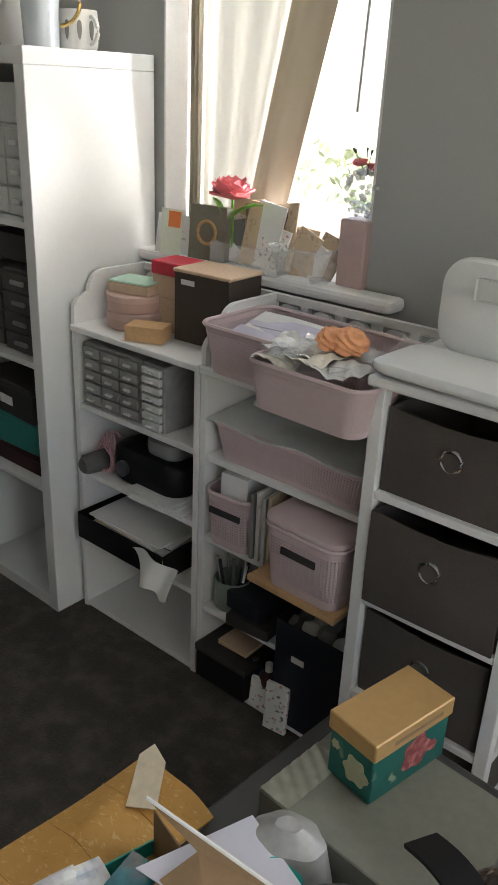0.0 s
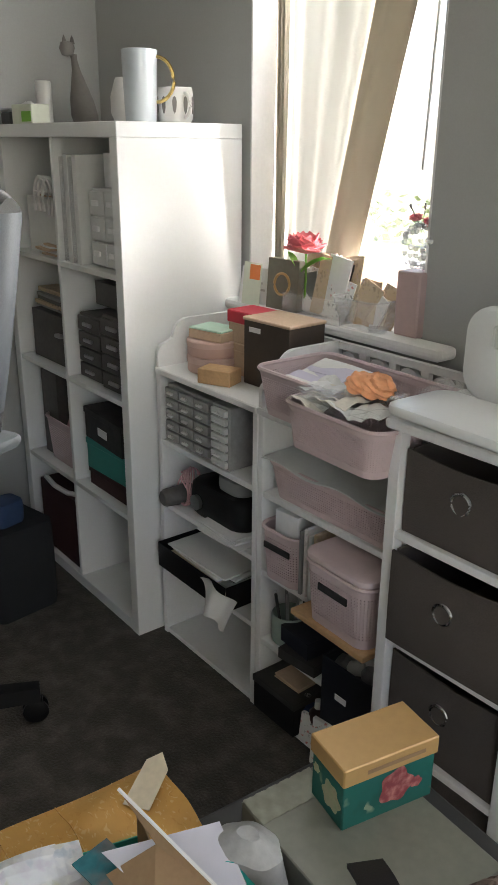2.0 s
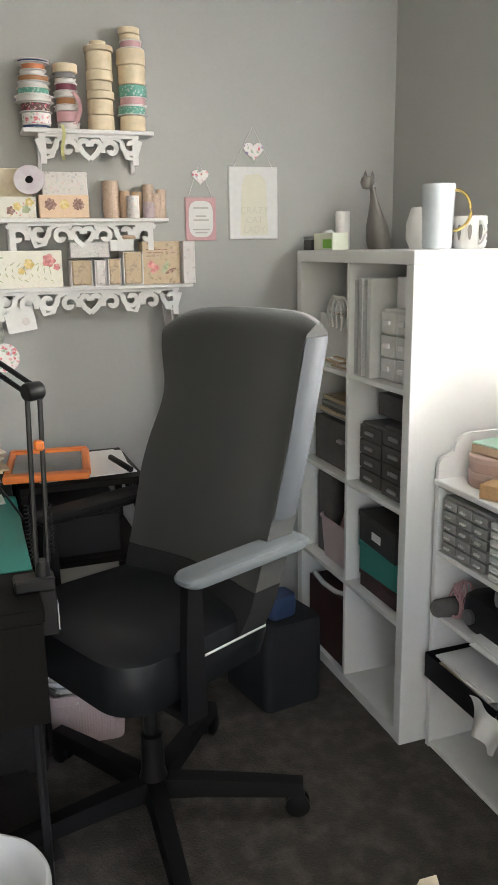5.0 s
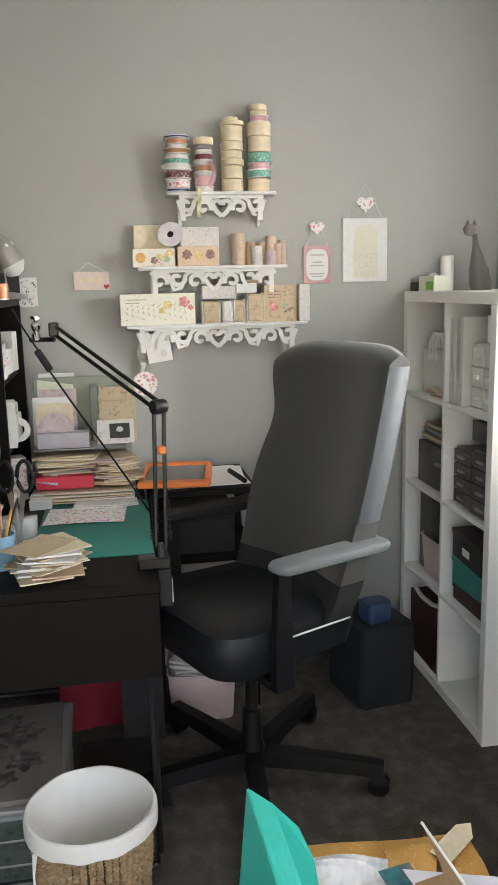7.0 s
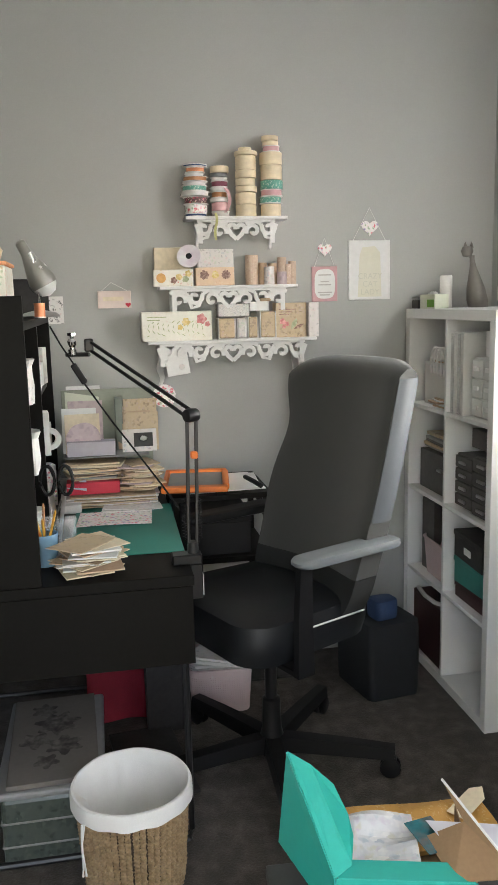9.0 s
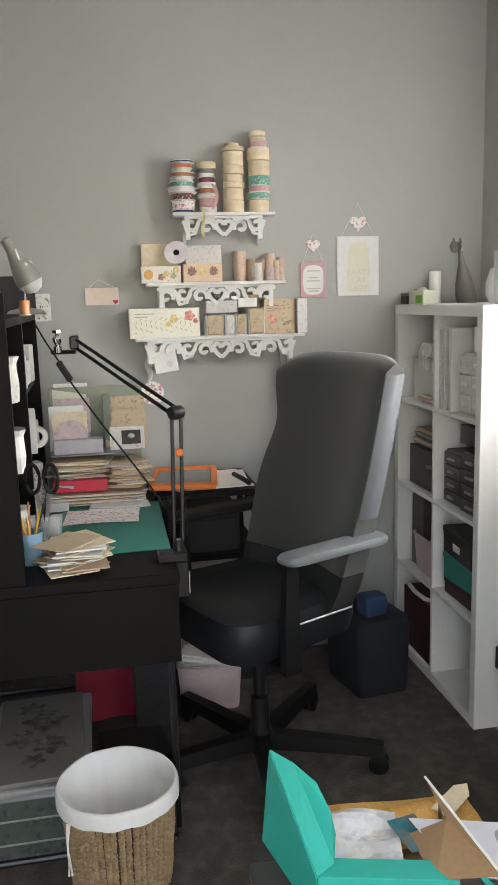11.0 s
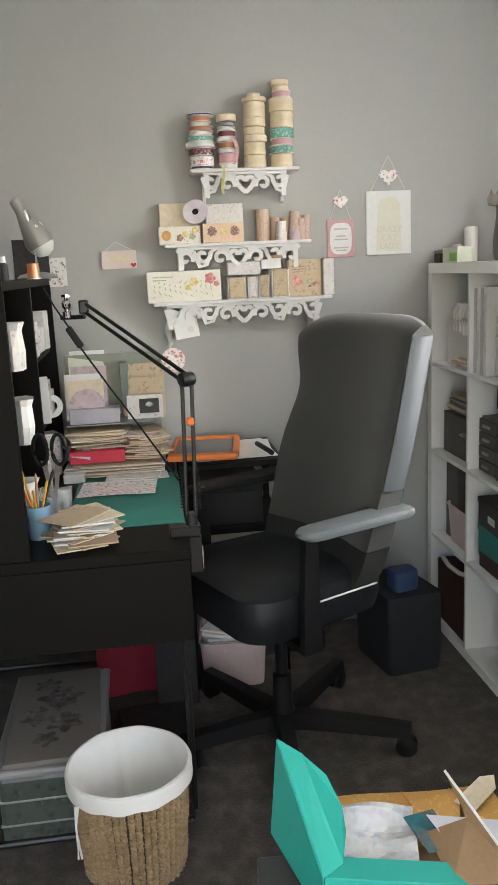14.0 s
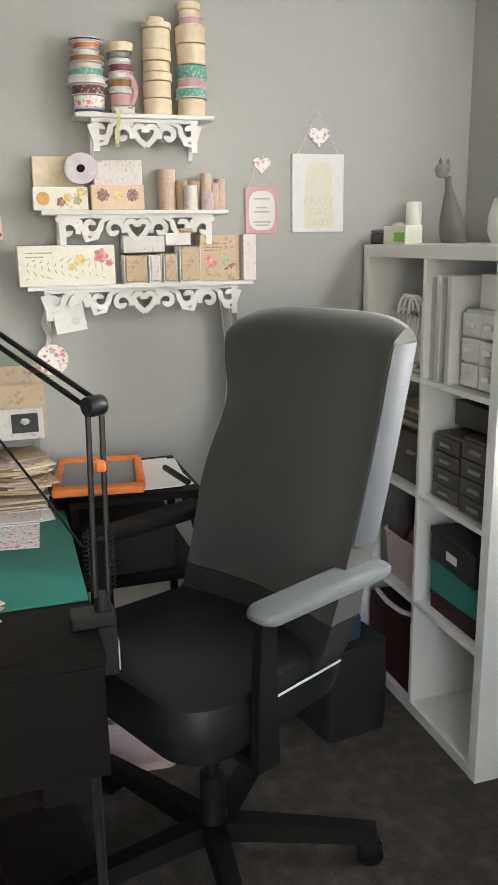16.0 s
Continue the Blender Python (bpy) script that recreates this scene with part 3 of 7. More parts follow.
for u in (0, 1):
    def band(a, b):
        v = 0.37 + 0.585 * b
        p, q = Vector(back_point(u, v, -1.0)), Vector(back_point(u, v, 1.0))
        c = p + (q - p) * (0.04 + 0.92 * a)
        return (c.x + (2 * u - 1) * (0.003 + 0.012 * math.sin(math.pi * a)), c.y, c.z)
    bm = nb()
    sheet(bm, band, 8, 24, 0.002)
    part("side_band", bm, "lit_band_vinyl", chair, "side band paled grey-blue for window light", smooth=True)
part("back_bracket", bx(-0.04, 0.04, 0.10, 0.22, 0.44, 0.475, 0.01), "black_plastic", chair)
for s in (-1, 1):
    bm = nb()
    prism(bm, [(-0.125, 0.455), (-0.065, 0.455), (-0.07, 0.60), (-0.072, 0.778), (-0.112, 0.778), (-0.122, 0.62)], (s * 0.29 - 0.012, 0, 0), (0, 1, 0), (0, 0, 1), (0.024, 0, 0))
    box(bm, min(s * 0.15, s * 0.30), max(s * 0.15, s * 0.30), -0.125, -0.065, 0.452, 0.473, 0.004)
    part("arm_support", bm, "black_plastic", chair)
    # Only the window-side pad gets the paler, light-carrying colour.
    part("arm_pad", slab(nb(), rounded(0.075, 0.085, -0.128, 0.262, 0.03), 0.7785, 0.809, 0.12, Matrix.Translation((s * 0.295, 0, 0))), "lit_arm_vinyl" if s == 1 else "black_plastic", chair, "vinyl arm pad paled grey-blue for window light" if s == 1 else "black arm pad", smooth=True)

# ---- wall shelves with fretwork ----
def spiral(cx, cy, r0, r1, a0, a1, n=16):
    return [(cx + (r0 + (r1 - r0) * k / n) * math.cos(math.radians(a0 + (a1 - a0) * k / n)), cy + (r0 + (r1 - r0) * k / n) * math.sin(math.radians(a0 + (a1 - a0) * k / n))) for k in range(n + 1)]


def fret(bm, length, height, origin):
    """Fretwork below a shelf: a heart in the middle and scrolls to both sides."""
    o, u, v, wv = Vector(origin), Vector((0, 1, 0)), Vector((0, 0, -1)), Vector((0.008, 0, 0))
    half = length / 2
    strokes = []
    for s in (1, -1):
        def put(pts, width):
            strokes.append(1)
            k = len(strokes) * 0.00022
            ribbon(bm, [(half + s * x, y) for x, y in pts], width, o - Vector((k, 0, 0)), u, v, wv + Vector((2 * k, 0, 0)))
        h = height
        put([(0, h * 0.95), (0.02, h * 0.72), (0.03, h * 0.5)] + spiral(0.016, h * 0.42, 0.017, 0.012, 20, -190, 10), 0.015)
        n = max(2, round((half - 0.03) / 0.062))
        st = (half - 0.03) / n
        for k in range(n):
            c = 0.035 + (k + 0.5) * st
            up = k % 2
            put(spiral(c, h * (0.40 if up else 0.55), st * 0.45, 0.006, 200 if up else 160, -160 if up else 520, 18), 0.0145)
            put([(c - st * 0.5, h * 0.2), (c - st * 0.2, h * (0.85 if up else 0.1)), (c + st * 0.2, h * (0.95 if up else 0.08)), (c + st * 0.5, h * 0.2)], 0.0135)
        put([(half - 0.012, 0), (half - 0.012, h * 1.15)], 0.018)
    ribbon(bm, [(0, 0.004), (length, 0.004)], 0.009, o - Vector((0.006, 0, 0)), u, v, wv + Vector((0.012, 0, 0)))
    return bm


def wall_shelf(y0, y1, z, depth=0.102):
    t = thing("wall_shelf", "small white wall shelf with scrolled fretwork below", "wall shelf", pose(XW, y0, z), "white fretwork wall shelves")
    n = y1 - y0
    part("board", bx(0.001, depth, 0, n, -0.012, 0, 0.002), "white_paint", t)
    inset = 0.045
    part("fretwork", fret(nb(), n - 2 * inset, 0.075, (depth - 0.03, inset, -0.0125)), "white_paint", t)
    for y in (inset, n - inset - 0.014):
        bm = nb()
        prism(bm, [(0.001, -0.0125), (depth - 0.031, -0.0125), (depth - 0.04, -0.045), (0.03, -0.075), (0.012, -0.115), (0.001, -0.12)], (0, y, 0), (1, 0, 0), (0, 0, 1), (0, 0.012, 0))
        part("bracket", bm, "white_paint", t)
    return t


SH = [(0.310, 0.706, 1.838), (0.200, 0.743, 1.579), (0.147, 0.818, 1.371)]
for y0, y1, z in SH:
    wall_shelf(y0, y1, z)

# ---- more materials for the small things ----
M["floral"] = printed("floral_white_print", (0.80, 0.76, 0.68), [(0.72, 0.10, 0.10), (0.78, 0.42, 0.40), (0.30, 0.42, 0.20), (0.75, 0.50, 0.22), (0.50, 0.55, 0.40)], 62, 0.36, strength=0.7, sparse=0.44)
M["floral_bright"] = printed("floral_bright_print", (0.86, 0.82, 0.80), [(0.75, 0.12, 0.18), (0.80, 0.45, 0.55), (0.35, 0.25, 0.50), (0.35, 0.45, 0.30)], 60, 0.46, strength=0.9, sparse=0.30)
M["floral_dark"] = printed("floral_dark_print", (0.12, 0.05, 0.06), [(0.70, 0.15, 0.2), (0.75, 0.45, 0.45), (0.6, 0.55, 0.4), (0.2, 0.25, 0.15)], 90, 0.45)
M["sepia"] = printed("sepia_print", (0.58, 0.45, 0.30), [(0.20, 0.14, 0.10), (0.62, 0.52, 0.42), (0.33, 0.25, 0.20), (0.55, 0.40, 0.38)], 60, 0.5, strength=0.55, sparse=0.40)
M["mauve"] = printed("mauve_print", (0.55, 0.44, 0.46), [(0.45, 0.35, 0.40), (0.62, 0.52, 0.52), (0.38, 0.30, 0.33)], 30, 0.5)
M["pastel"] = printed("pastel_print", (0.72, 0.68, 0.66), [(0.45, 0.50, 0.55), (0.72, 0.55, 0.55), (0.55, 0.62, 0.50), (0.35, 0.32, 0.32)], 60, 0.42, strength=0.6)
M["specks"] = printed("speckled_label_print", (0.78, 0.76, 0.74), [(0.05, 0.05, 0.05), (0.55, 0.12, 0.10), (0.15, 0.15, 0.15)], 55, 0.34, sparse=0.30)
M["teal_floral"] = printed("teal_floral_print", (0.010, 0.12, 0.10), [(0.36, 0.42, 0.28), (0.42, 0.13, 0.12), (0.012, 0.15, 0.12), (0.012, 0.10, 0.08)], 19, 0.36, strength=0.9, sparse=0.40)
M["quilt"] = printed("mustard_pattern_print", (0.62, 0.34, 0.09), [(0.72, 0.50, 0.24), (0.55, 0.27, 0.06), (0.74, 0.52, 0.26)], 34, 0.30, 0.7, stretch=(1.1, 3.6, 1.6), turn=38, strength=0.75, sparse=0.30)
M["tropical"] = printed("photo_packet_print", (0.66, 0.66, 0.68), [(0.58, 0.52, 0.60), (0.78, 0.77, 0.76), (0.42, 0.48, 0.55), (0.60, 0.58, 0.50)], 40, 0.55, 0.25, strength=0.75, sparse=0.30)
M["lining"] = material("teal_box_inside", (0.025, 0.40, 0.33), 0.45, vary=0.05, bump=0.02)
M["wood"] = material("pale_wood", (0.55, 0.34, 0.17), 0.55, scale=20, vary=0.15, fine=140, bump=0.08)
M["cream_ribbon"] = material("cream_ribbon", (0.74, 0.62, 0.44), 0.6, scale=30, vary=0.08, bump=0.05)
M["teal_ribbon"] = printed("teal_lace_print", (0.14, 0.38, 0.31), [(0.50, 0.62, 0.55), (0.34, 0.52, 0.45), (0.60, 0.68, 0.62)], 95, 0.42, sparse=0.25)
M["pink_ribbon"] = material("pink_ribbon", (0.62, 0.36, 0.38), 0.5, vary=0.1, bump=0.03)
M["rust_ribbon"] = material("rust_ribbon", (0.42, 0.20, 0.09), 0.5, vary=0.1, bump=0.03)
M["plum_ribbon"] = material("plum_ribbon", (0.20, 0.05, 0.08), 0.5, vary=0.1, bump=0.03)
M["blue_ribbon"] = material("navy_ribbon", (0.03, 0.06, 0.16), 0.5, vary=0.1, bump=0.03)
M["white_ribbon"] = material("white_ribbon", (0.72, 0.70, 0.68), 0.55, vary=0.06, bump=0.03)
M["pearl"] = material("pearl_glaze", (0.50, 0.54, 0.57), 0.28, 0.0, vary=0.04, bump=0.0, coat=0.6)
M["ceramic"] = material("white_ceramic", (0.68, 0.66, 0.63), 0.35, vary=0.04, bump=0.01)
M["taupe"] = material("dark_taupe_resin", (0.19, 0.175, 0.16), 0.6, vary=0.1, bump=0.04)
M["mint"] = material("pale_green_card", (0.66, 0.68, 0.56), 0.6, vary=0.06, bump=0.03)
M["mint_tin"] = material("mint_tin_paint", (0.42, 0.62, 0.50), 0.4, vary=0.06, bump=0.02)
M["crochet"] = material("taupe_crochet_yarn", (0.22, 0.165, 0.14), 0.95, scale=30, vary=0.2, fine=400, bump=0.5)
M["navy"] = material("navy_card", (0.010, 0.012, 0.020), 0.5, vary=0.15, bump=0.03)
M["blue"] = material("blue_fabric", (0.028, 0.055, 0.13), 0.7, vary=0.12, bump=0.1)
M["teal_box"] = material("teal_plastic", (0.04, 0.24, 0.21), 0.45, vary=0.06, bump=0.02)
M["maroon"] = material("maroon_card", (0.045, 0.014, 0.015), 0.55, vary=0.1, bump=0.03)
M["red_cloth"] = material("dark_red_cloth", (0.28, 0.016, 0.034), 0.8, scale=14, vary=0.2, fine=300, bump=0.3)
M["flower_red"] = material("coral_silk_petal", (0.82, 0.22, 0.25), 0.6, vary=0.15, bump=0.05)
M["leaf"] = material("silk_leaf", (0.18, 0.42, 0.05), 0.5, vary=0.15, bump=0.05)
M["copper"] = material("copper_thread", (0.62, 0.24, 0.12), 0.35, 0.4, vary=0.08, bump=0.03)
M["pencil"] = material("yellow_pencil_paint", (0.75, 0.42, 0.06), 0.4, vary=0.05, bump=0.0)
M["blue_glass"] = material("blue_plastic_cup", (0.25, 0.42, 0.58), 0.25, vary=0.04, bump=0.0)
M["ink"] = material("soft_grey_ink", (0.52, 0.49, 0.47), 0.6, vary=0.05, bump=0)
M["peach"] = material("peach_tissue", (0.86, 0.40, 0.20), 0.75, scale=30, vary=0.15, bump=0.2)


def curtain_material(name, base, through_light=0.25):
    m = material(name, base, 0.8, scale=8, vary=0.04, fine=420, bump=0.15)
    n, l = m.node_tree.nodes, m.node_tree.links
    b = n["Principled BSDF"]
    tr = n.new("ShaderNodeBsdfTranslucent")
    tr.inputs["Color"].default_value = (*base, 1)
    mx = n.new("ShaderNodeMixShader")
    mx.inputs["Fac"].default_value = through_light
    out = n["Material Output"]
    l.new(b.outputs["BSDF"], mx.inputs[1])
    l.new(tr.outputs["BSDF"], mx.inputs[2])
    l.new(mx.outputs["Shader"], out.inputs["Surface"])
    return m


M["voile"] = curtain_material("white_voile", (0.80, 0.79, 0.76), 0.16)
M["cream_cloth"] = curtain_material("cream_curtain_cloth", (0.55, 0.49, 0.39), 0.10)
M["petal_cloth"] = curtain_material("sheer_ribbon_cloth", (0.72, 0.70, 0.68))

# ---- curtains in the window ----
def curtain(name, left, right, mat, label, y, folds, depth, z0=1.03, z1=2.12):
    bm = nb()
    def f(u, v):
        z = z0 + (z1 - z0) * v
        a, b = left(z), right(z)
        return (a + (b - a) * u, y + depth * math.sin(2 * math.pi * folds * u + 0.6 * math.sin(3 * v)) * (0.6 + 0.4 * v), z)
    sheet(bm, f, int(folds * 10), 18, 0.0012)
    return solid(name, bm, mat, label, "curtain", smooth=True)


curtain("curtain", lambda z: -1.568, lambda z: -1.525, "cream_cloth", "cream cloth curtain gathered in narrow pleats at the reveal", 1.695, 3, 0.012)
curtain("voile_curtain", lambda z: -1.535, lambda z: -1.34 + (z - 1.2) * 0.21, "voile", "thin white voile curtain glowing with daylight", 1.715, 3, 0.012)
curtain("curtain", lambda z: -1.345 + (z - 1.2) * 0.22, lambda z: -1.22 + (z - 1.2) * 0.25, "cream_cloth", "cream cloth curtain drawn aslant across the window", 1.70, 1.5, 0.010)
solid("blind_wand", tube(nb(), [(-1.065, 1.75, 2.1), (-1.075, 1.75, 1.7), (-1.085, 1.75, 1.365)], 0.0045, 8), "grey", "thin grey blind wand hanging inside the window", "wand", smooth=True)

# ---- outside ----
structure("ground", bx(-60, 60, 2.2, 160, -3.2, -3.0, 0), material("pale_grass", (0.26, 0.27, 0.14), 0.9, scale=0.4, vary=0.2, bump=0.1, second=(0.36, 0.34, 0.24)), "sunlit grass outside the window", "ground")
structure("road", bx(-60, 60, 13, 19, -2.999, -2.99, 0), material("pale_road", (0.42, 0.41, 0.39), 0.8, scale=1, vary=0.08, bump=0.05), "pale sunlit road outside", "road")
leafy = material("hedge_leaf", (0.13, 0.18, 0.06), 0.6, vary=0.3, bump=0.05, second=(0.22, 0.26, 0.09))
rnd = random.Random(4)
for hx, hy, hw, hh in ((-9, 22, 5, 1.6), (-14, 10, 3, 1.3), (-22, 30, 9, 2.6), (-5, 34, 6, 2.2)):
    bm = nb()
    for k in range(420):
        c = Vector((rnd.uniform(-hw, hw), rnd.uniform(-0.8, 0.8), rnd.random() ** 0.7 * hh * rnd.uniform(0.7, 1.05)))
        d1 = Vector((rnd.uniform(-1, 1), rnd.uniform(-1, 1), rnd.uniform(-1, 1))).normalized() * rnd.uniform(0.15, 0.4)
        d2 = d1.cross(Vector((rnd.uniform(-1, 1), rnd.uniform(-1, 1), 1))).normalized() * rnd.uniform(0.1, 0.3)
        bm.faces.new([bm.verts.new(c + p) for p in (d1, d2, -d1, -d2)])
    tagged(solid("hedge", bm, leafy, "leafy green hedge beyond the road", "hedge", pose(hx, hy, -3.0)), kind="stuff")

# ---- generic small makers ----
def perforated(outline_low, outline_high, h, n=56, rows=7):
    """Basket wall of diamond openings round an outline, with solid rims below and above."""
    def resample(o, n):
        pts = [Vector(p) for p in o]
        seg = [(pts[(i + 1) % len(pts)] - pts[i]).length for i in range(len(pts))]
        total, out, i, acc = sum(seg), [], 0, 0.0
        for k in range(n):
            t = total * k / n
            while acc + seg[i] < t:
                acc += seg[i]
                i += 1
            out.append(pts[i].lerp(pts[(i + 1) % len(pts)], (t - acc) / seg[i]))
        return out
    a, b = resample(outline_low, n), resample(outline_high, n)
    bm = nb()
    def P(s, v):
        i = int(math.floor(s)) % n
        f = s - math.floor(s)
        lo, hi = a[i].lerp(a[(i + 1) % n], f), b[i].lerp(b[(i + 1) % n], f)
        q = lo.lerp(hi, v)
        return Vector((q.x, q.y, h * v))
    v0, v1 = 0.14, 0.86
    grid = {}
    def V(s, v):
        key = (round((s % n) * 100), round(v * 1e4))
        if key not in grid:
            grid[key] = bm.verts.new(P(s, v))
        return grid[key]
    for i in range(n):
        for va, vb in ((0, v0), (v1, 1)):
            bm.faces.new((V(i, va), V(i + 1, va), V(i + 1, vb), V(i, vb)))
        for r in range(rows):
            lo, hi = v0 + (v1 - v0) * r / rows, v0 + (v1 - v0) * (r + 1) / rows
            mid, dv = (lo + hi) / 2, (hi - lo)
            d = [V(i + 0.5, lo + dv * 0.19), V(i + 0.81, mid), V(i + 0.5, hi - dv * 0.19), V(i + 0.19, mid)]
            for c, p, q in ((V(i, lo), 3, 0), (V(i + 1, lo), 0, 1), (V(i + 1, hi), 1, 2), (V(i, hi), 2, 3)):
                bm.faces.new((c, d[q], d[p]))
            for e1, e2, p in ((V(i, lo), V(i + 1, lo), 0), (V(i + 1, lo), V(i + 1, hi), 1), (V(i + 1, hi), V(i, hi), 2), (V(i, hi), V(i, lo), 3)):
                bm.faces.new((e1, e2, d[p]))
    return bm


def pink_basket(m, w, d, h, label, lid=False, slot=True, rows=7, n=60):
    t = thing("pink_basket", label, "basket", m, "pale pink plastic baskets")
    lo, hi = rounded(w * 0.9, w * 0.9, -d * 0.45, d * 0.45, 0.03), rounded(w, w, -d / 2, d / 2, 0.035)
    ob = part("wall", perforated(lo, hi, h, n * 2, rows * 2), "pink_plastic", t)
    so = ob.modifiers.new("thickness", "SOLIDIFY")
    so.thickness = 0.002
    part("bottom", prism(nb(), lo, (0, 0, 0.0005), (1, 0, 0), (0, 1, 0), (0, 0, 0.003)), "pink_plastic", t)
    part("rim", tube(nb(), [(x, y, h) for x, y in hi], 0.005, 6, True), "pink_plastic", t, smooth=True)
    if slot:
        part("handle_slot", bx(-0.045, 0.045, -d * 0.487 - 0.004, -d * 0.487 + 0.001, h * 0.62, h * 0.74, 0.0015), "dark", t, "dark oval hand slot")
    if lid:
        part("lid", slab(nb(), rounded(w * 1.02, w * 1.02, -d * 0.51, d * 0.51, 0.035), h + 0.004, h + 0.02, 0.03, Matrix()), "pink_plastic", t, smooth=True)
    return t


def paper_stack(name, m, w, d, n, mats, label, category="papers", step=0.004, loose=0.012, turn=6, seed=1):
    r = random.Random(seed)
    t = thing(name, label, category, m)
    z = 0.0
    for k in range(n):
        th = step * r.uniform(0.6, 1.2)
        s = r.uniform(0.82, 1.0)
        c = Matrix.Translation((r.uniform(-loose, loose), r.uniform(-loose, loose), z)) @ pose(0, 0, 0, 0, 0, r.uniform(-turn, turn))
        bm = nb()
        ww, dd, lift = w * s, d * r.uniform(0.85, 1.0), r.uniform(0, 0.003)
        sheet(bm, lambda u, v: c @ Vector(((u - 0.5) * ww, (v - 0.5) * dd, th * 0.95 + lift * (2 * u - 1) ** 2)), 3, 3, th * 0.9)
        part("sheet", bm, mats[k % len(mats)], t)
        z += th
    return t


def small_box(name, m, w, d, h, mat, label, category="box", lid=None, lid_h=0.02, group=""):
    t = thing(name, label, category, m, group)
    part("body", bx(-w / 2, w / 2, -d / 2, d / 2, 0, h - (lid_h + 0.0005 if lid else 0), 0.0015), mat, t)
    if lid:
        part("lid", bx(-w / 2 - 0.003, w / 2 + 0.003, -d / 2 - 0.003, d / 2 + 0.003, h - lid_h, h, 0.002), lid, t)
    return t


def drawer_cabinet(m, w, d, h, cols, rows, label, body="frosted", front="frosted", pull="white_paint"):
    t = thing("drawer_cabinet", label, "drawer cabinet", m)
    part("body", bx(0, w, 0.004, d, 0, h, 0.003), body, t)
    cw, rh = (w - 0.008) / cols, (h - 0.008) / rows
    for c in range(cols):
        for r in range(rows):
            x, z = 0.004 + c * cw, 0.004 + r * rh
            dr = part("drawer", bx(x + 0.003, x + cw - 0.003, -0.008, 0.0035, z + 0.003, z + rh - 0.003, 0.0015), front, t)
            part("pull", bx(x + cw * 0.32, x + cw * 0.68, -0.017, -0.0085, z + rh * 0.4, z + rh * 0.62, 0.002), pull, dr)
    return t


def blossom(bm, c, r, petals, seed, tilt=0.6, low=0.3):
    rr = random.Random(seed)
    for k in range(petals):
        a = 2.4 * k
        lean = low + tilt * k / petals
        out = Vector((math.cos(a), math.sin(a), 0))
        side = Vector((-math.sin(a), math.cos(a), 0))
        s = r * rr.uniform(0.7, 1.0)
        def f(u, v):
            wv = math.sin(math.pi * min(0.95, v * 0.8 + 0.12)) * 0.75
            return Vector(c) + out * (s * v * math.sin(lean * 1.6)) + side * ((u - 0.5) * s * wv * 1.5) + Vector((0, 0, s * v * math.cos(lean * 1.6) + 0.12 * s * (2 * u - 1) ** 2))
        sheet(bm, f, 4, 4, 0.0008)
    return bm


def words(txt, size, m, mat, parent, name="lettering"):
    cu = bpy.data.curves.new(name, "FONT")
    cu.body, cu.size, cu.align_x, cu.extrude = txt, size, "CENTER", 0.0004
    tmp = bpy.data.objects.new(name + "_curve", cu)
    me = bpy.data.meshes.new_from_object(tmp)
    bpy.data.objects.remove(tmp)
    bpy.data.curves.remove(cu)
    me.materials.clear()
    me.materials.append(M[mat])
    ob = new(name, me)
    ob.parent = parent
    ob.matrix_basis = m
    return ob


def heart(s):
    return [(s * 0.5 * 1.07 * math.sin(a) ** 3, s * 0.5 * (0.8125 * math.cos(a) - 0.3125 * math.cos(2 * a) - 0.125 * math.cos(3 * a) - 0.0625 * math.cos(4 * a))) for a in np.linspace(0, 2 * math.pi, 25)[:-1]]


# ---- things on the wall shelves ----
SX = XW + 0.056


def spool(z, y, r, h, mat, label, x=SX, flange=True, flange_mat="cream_ribbon"):
    t = thing("ribbon_spool", label, "ribbon spool", pose(x, y, z), "ribbon spools on the wall shelf")
    part("ribbon_wrap", lathe(nb(), [(0, 0.001), (r * 0.97, 0.001), (r, h * 0.15), (r * 0.99, h * 0.5), (r, h * 0.85), (r * 0.97, h - 0.001), (0, h - 0.001)], 22, wobble=0.012, phase=z * 40), mat, t, smooth=True)
    if flange:
        for zz in (0.0005, h - 0.0028):
            part("flange", lathe(nb(), [(0, zz), (r * 1.1, zz), (r * 1.1, zz + 0.0022), (0, zz + 0.0022)], 22), flange_mat, t)
    return t


